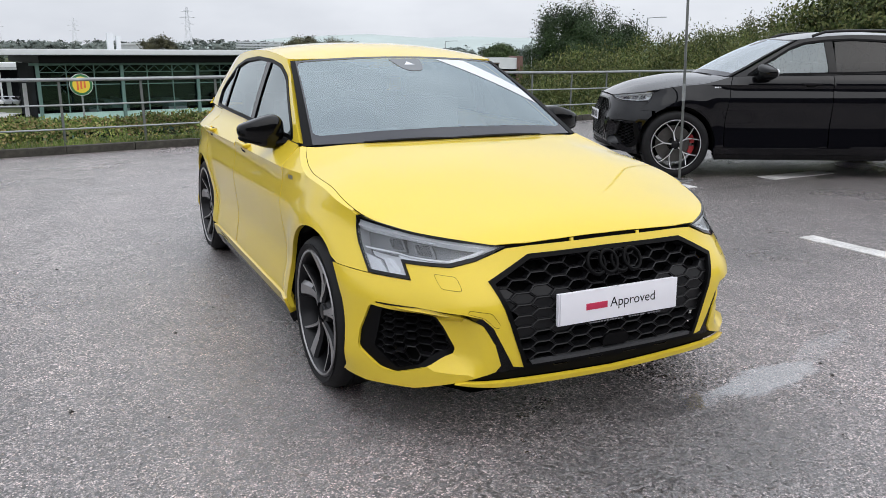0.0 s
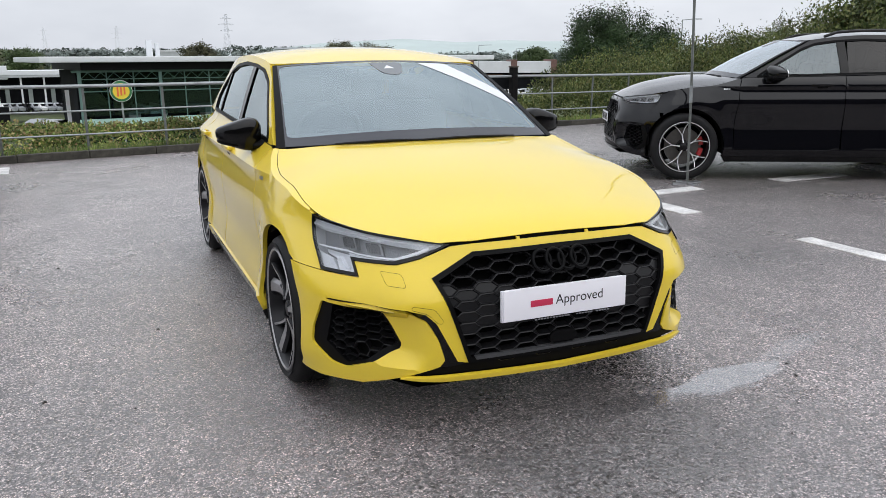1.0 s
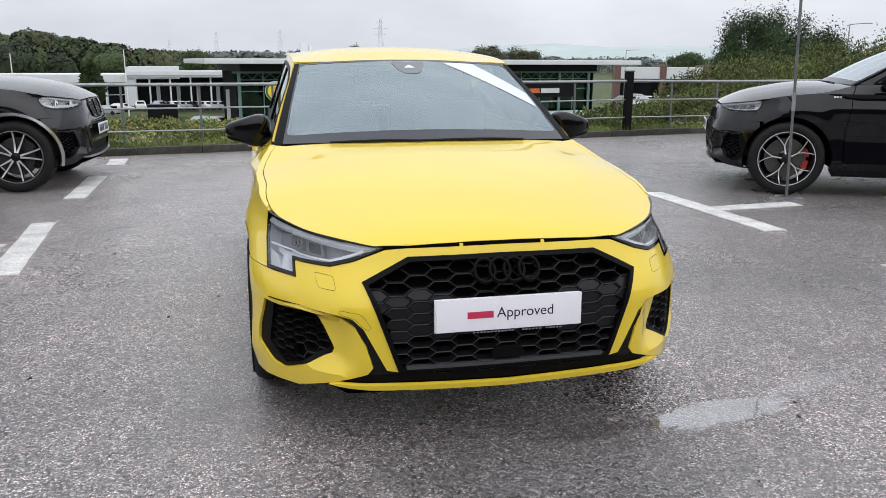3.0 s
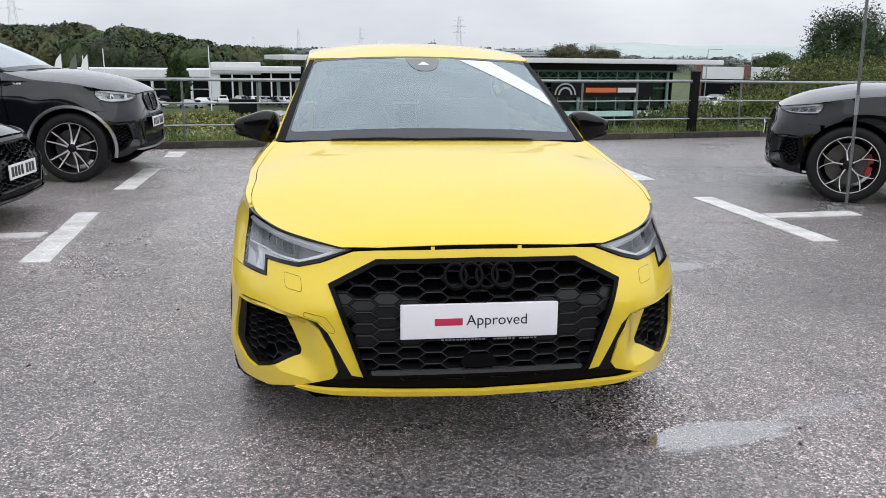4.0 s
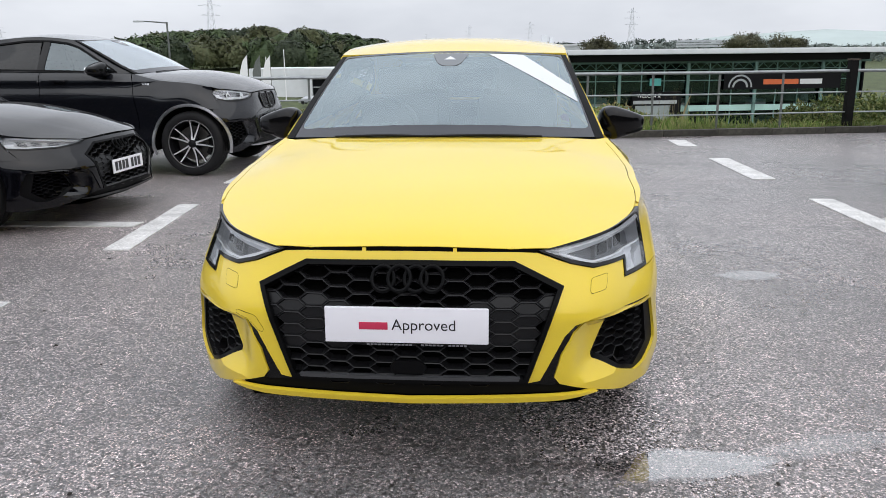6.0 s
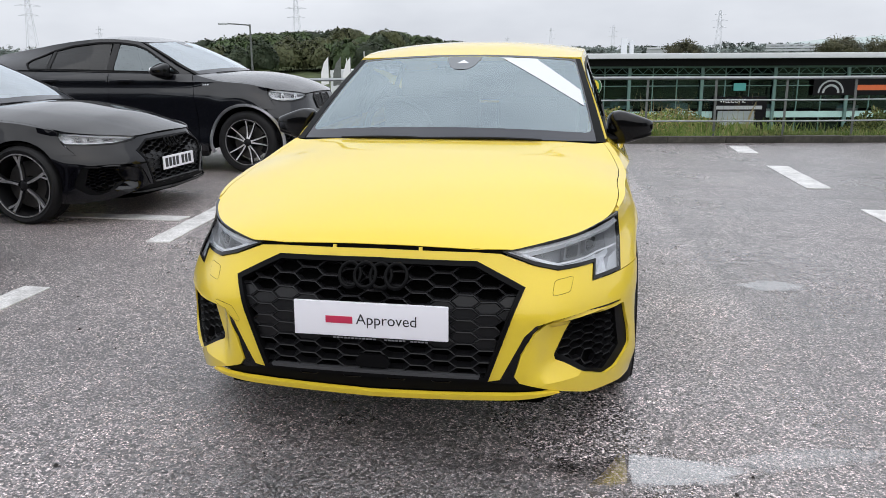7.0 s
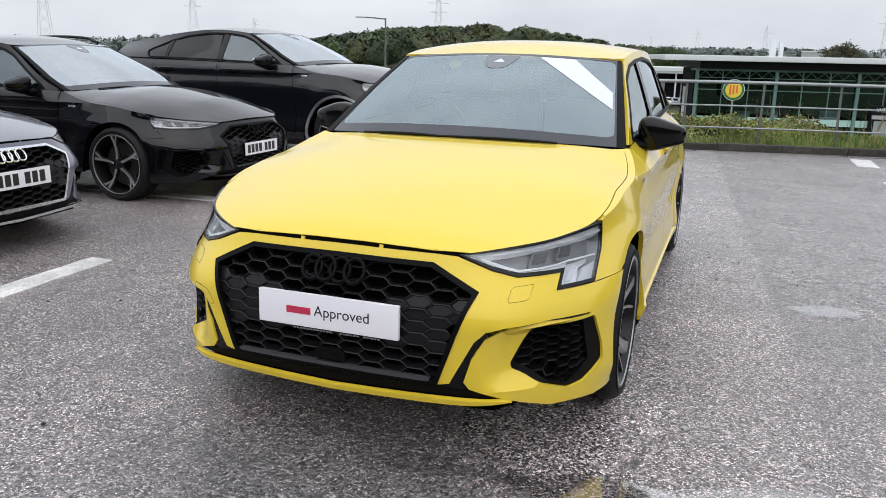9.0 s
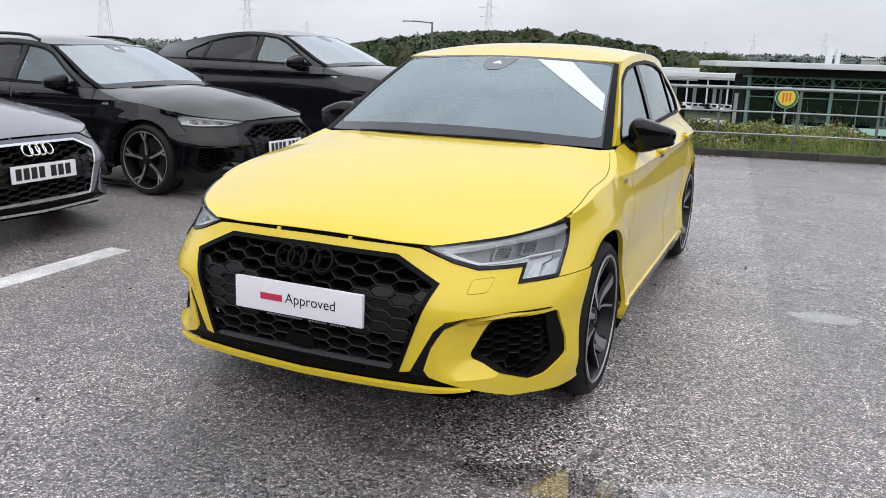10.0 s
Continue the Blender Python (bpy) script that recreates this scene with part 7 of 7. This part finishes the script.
def far_car(m, paint):
    """A small far-off parked car."""
    c = thing("parked_car", "parked car on the lower forecourt", "car", "forecourt cars", m)
    bm = bmesh.new()
    prof = [(-2.1, 0.35), (-2.12, 0.75), (-1.3, 0.95), (-0.7, 1.42), (0.8, 1.45), (1.6, 1.0), (2.1, 0.9), (2.12, 0.35)]
    a = [bm.verts.new((-0.88 if z < 1.2 else -0.68, y, z)) for y, z in prof]
    b = [bm.verts.new((0.88 if z < 1.2 else 0.68, y, z)) for y, z in prof]
    k = len(prof)
    bm.faces.new(a), bm.faces.new(b[::-1])
    for i in range(k):
        bm.faces.new((a[i], b[i], b[(i + 1) % k], a[(i + 1) % k]))
    bmesh.ops.recalc_face_normals(bm, faces=bm.faces)
    part("body", bm, paint, c, smooth_faces=False)
    block(c, "windscreen", TINT_GLASS, -0.62, 0.62, -1.28, -0.66, 1.0, 1.36)
    for x in (-0.8, 0.8):
        for y in (-1.3, 1.35):
            bm = bmesh.new()
            lathe(bm, [(-0.1, 0.0), (-0.1, 0.32), (0.1, 0.32), (0.1, 0.0)], 14)
            for v in bm.verts:
                v.co += Vector((x, y, 0.32))
            part("wheel", bm, RUBBER, c)
    return c


SILVER_PAINT = material("silver_paint", (0.42, 0.44, 0.47), 0.3, 0.5, coat=0.6)
WHITE_PAINT = material("white_paint", (0.70, 0.71, 0.72), 0.3, coat=0.6)
kinds = [far_car(at_polar(-8.9, 150, -6.95, 12), p) for p in (WHITE_PAINT,)]
fleet = [far_car(at_polar(-7.6, 149, -6.95, 32), p) for p in (SILVER_PAINT,)] + [far_car(at_polar(-7.1, 148, -6.95, 30), BLACK_PAINT), far_car(at_polar(-12.5, 150, -6.95, 60), BLACK_PAINT)]
g = np.random.default_rng(95)
stock = [kinds[0], fleet[0], fleet[1], fleet[2]]
for i in range(9):
    copy_thing(stock[[0, 1, 1, 2, 1][i % 5]], at_polar(-6.7 + i * 0.42, 147 - i * 0.3, -6.95, 32 + g.uniform(-3, 3)))
for az, dist, turn, k in ((-10.2, 142, 80, 0), (-13.4, 140, 85, 0), (-14.6, 141, 85, 1), (-11.0, 136, 70, 1), (-4.2, 104, 60, 0), (-5.0, 106, 58, 1), (26.2, 118, 30, 0), (27.4, 120, 28, 0), (28.3, 122, 26, 1), (25.6, 125, 25, 1), (29.2, 128, 30, 0), (24.9, 117, 25, 0)):
    copy_thing(stock[k], at_polar(az, dist, -6.95 if az < 10 else terrain(*polar(az, dist)[:2]) + 4.0 if az > 20 else -8.0, turn))

# ---- brick and white units to the east ----
rb = thing("brick_units", "long low units with white roofs and brick piers", "building", at=at_polar(24.3, 152, 0, -22))
for u0, u1 in ((0.0, 7.6), (8.8, 15.2)):
    block(rb, "roof", WHITE_METAL, u0, u1, -0.8, 10, -1.5, 0.55, "pale metal roof")
    # shade under the roof painted as a near-black front
    block(rb, "shop_front", ROOM_DARK, u0, u1, 0.2, 9, -8, -1.55)
    block(rb, "sign_band", BRICK_RED, u0 + 1, u1 - 1.5, -0.1, 0.15, -2.3, -1.8)
for u in (-0.5, 7.65, 15.2):
    block(rb, "brick_pier", BRICK_RED, u, u + 1.1, -1.0, 10, -8, 0.9)
ware = thing("warehouse", "distant pale grey warehouse roof", "building", at=at_polar(10.8, 520, 0, -12))
for k in range(3):
    block(ware, "roof_sheet", SLATE, 0, 30, 6 * k, 6 * k + 4, 4.0 + 1.6 * k, 5.0 + 1.6 * k)
ware2 = thing("warehouse", "distant long white warehouse roof", "building", at=at_polar(3.2, 430, 0, -4))
block(ware2, "roof_sheet", WHITE_METAL, 0, 22, 0, 8, 5.0, 5.7)
block(ware2, "wall", SLATE, 0, 22, 0.5, 7.5, -8, 5.0)


# ---- poles, lamps and pylons ----
def lamp_post(az, dist, top, base, arms, mat):
    p = polar(az, dist)
    ob = thing("street_lamp", "slim grey street lamp post", "street lamp", "street lamps", pose(p[0], p[1], base, 0, 0, -az))
    h = el(dist, top) - base
    bm = bmesh.new()
    tube(bm, [(0, 0, 0), (0, 0, h)], 0.09, 8, taper=0.05)
    part("pole", bm, mat, ob)
    for s in arms:
        bm = bmesh.new()
        tube(bm, [(0, 0, h - 0.05), (s * 0.9, 0, h + 0.02), (s * 1.7, 0, h + 0.05)], 0.045, 6)
        part("arm", bm, mat, ob)
        bm = bmesh.new()
        box(bm, min(s * 1.3, s * 1.9), max(s * 1.3, s * 1.9), -0.1, 0.1, h - 0.02, h + 0.08, bevel=0.03)
        part("lamp_head", bm, SLATE, ob)
    return ob


lamp_post(-23.7, 52, 2.26, -4.0, (-1,), POST_GREY)
for az, dist, top, arms in ((33.3, 88, 0.75, ()), (33.55, 80, 1.5, (1,)), (35.58, 84, 1.15, (-1,)), (38.5, 86, 2.45, (1,)), (37.34, 78, 1.4, (-1,)), (31.0, 140, 0.9, (1,)), (24.75, 120, 0.85, (1,)), (27.6, 170, 0.6, (1,)), (40.1, 90, 1.5, ())):
    lamp_post(az, dist, top, -6.0, arms, GALVANISED)
for az, top, base in ((-16.35, 0.42, -5.5), (-9.7, 0.72, -6.8), (-17.6, -0.05, -6)):
    p = polar(az, 128)
    ob = thing("flagpole", "tall bare white metal flagpole", "flagpole", "flagpoles", pose(p[0], p[1], base))
    bm = bmesh.new()
    tube(bm, [(0, 0, 0), (0, 0, el(128, top) - base)], 0.10, 8, taper=0.06)
    part("pole", bm, SIGN_WHITE, ob)
for az, top, cloth in ((-18.85, 0.10, SIGN_WHITE), (-18.0, 0.04, POST_GREY), (-17.3, 0.06, SIGN_WHITE)):
    p = polar(az, 120)
    ob = thing("flag", "white feather flag on a slim pole" if cloth is SIGN_WHITE else "grey feather flag on a slim pole", "flag", "feather flags", pose(p[0], p[1], -5.5, 0, 0, 12))
    h = el(120, top) + 5.5
    bm = bmesh.new()
    tube(bm, [(0, 0, 0), (0, 0, h)], 0.05, 6)
    part("pole", bm, POST_GREY, ob)
    bm = bmesh.new()
    vs = [(0.0, h), (-0.7, h - 0.9), (-1.15, h - 2.4), (-1.2, h - 4.2), (0.0, h - 4.0)]
    a = [bm.verts.new((x, -0.02, z)) for x, z in vs]
    b = [bm.verts.new((x, 0.02, z)) for x, z in vs]
    bm.faces.new(a), bm.faces.new(b[::-1])
    for i in range(5):
        bm.faces.new((a[i], b[i], b[(i + 1) % 5], a[(i + 1) % 5]))
    part("cloth", bm, cloth, ob, smooth_faces=False)

# steel paled in its colour to paint in the haze of distance
PYLON = material("hazy_pylon_steel", (0.64, 0.66, 0.70), 0.8)


def pylon(az, dist, top, thick):
    p = polar(az, dist)
    base = -3.0
    h = el(dist, top) - base
    ob = thing("pylon", "grey lattice electricity pylon far away", "pylon", "pylons", pose(p[0], p[1], base, 0, 0, -az + 12))
    w = h * 0.085
    wid = lambda z: w * (1 - 0.86 * (z / h) ** 0.8) + 0.25
    for sx_ in (-1, 1):
        for sy in (-1, 1):
            bm = bmesh.new()
            tube(bm, [(sx_ * wid(z), sy * wid(z), z) for z in np.linspace(0, h, 6)], thick, 4)
            part("leg", bm, PYLON, ob, smooth_faces=False)
    bm = bmesh.new()
    zs = [h * (1 - (1 - k / 9) ** 1.4) for k in range(10)]
    for z0, z1 in zip(zs, zs[1:]):
        for s in (-1, 1):
            tube(bm, [(-s * wid(z0), -wid(z0), z0), (s * wid(z1), -wid(z1), z1)], thick * 0.6, 3, caps=False)
            tube(bm, [(s * wid(z0), wid(z0), z0), (-s * wid(z1), wid(z1), z1)], thick * 0.6, 3, caps=False)
    part("bracing", bm, PYLON, ob, smooth_faces=False)
    for f, half in ((0.66, 0.135), (0.79, 0.165), (0.91, 0.115)):
        bm = bmesh.new()
        z = h * f
        for s in (-1, 1):
            tube(bm, [(0, 0, z + h * 0.03), (s * h * half, 0, z)], thick * 0.8, 4)
            tube(bm, [(0, 0, z), (s * h * half, 0, z)], thick * 0.8, 4)
        part("arm", bm, PYLON, ob, smooth_faces=False)
    return ob


for az, dist, top, th in ((7.8, 850, 2.95, 0.26), (0.84, 1250, 2.13, 0.20), (-3.44, 1350, 1.97, 0.20), (-21.2, 640, 4.3, 0.24), (-33.98, 1250, 2.05, 0.24), (-37.95, 700, 4.2, 0.24), (-46.98, 560, 5.0, 0.26), (-6.5, 2000, 1.4, 0.2)):
    pylon(az, dist, top, th * 0.7)


# ---- plain unseen walls, added to close the place behind the walk and darken car reflections ----
WALL_GREY = material("unseen_wall_dark", (0.022, 0.023, 0.025), 0.8, spread=0.15, scale=0.5)
for nm, x0, x1, y0, y1 in (("wall_south", -34, 34, -16.3, -16.0), ("wall_east", 33.7, 34, -16.0, -3.0)):
    bm = bmesh.new()
    box(bm, x0, x1, y0, y1, 0.0, 6.0)
    bmesh.ops.recalc_face_normals(bm, faces=bm.faces)
    tagged(part(nm, bm, WALL_GREY, None, smooth_faces=False), "added unseen dark wall that darkens car reflections", "wall", kind="structure")
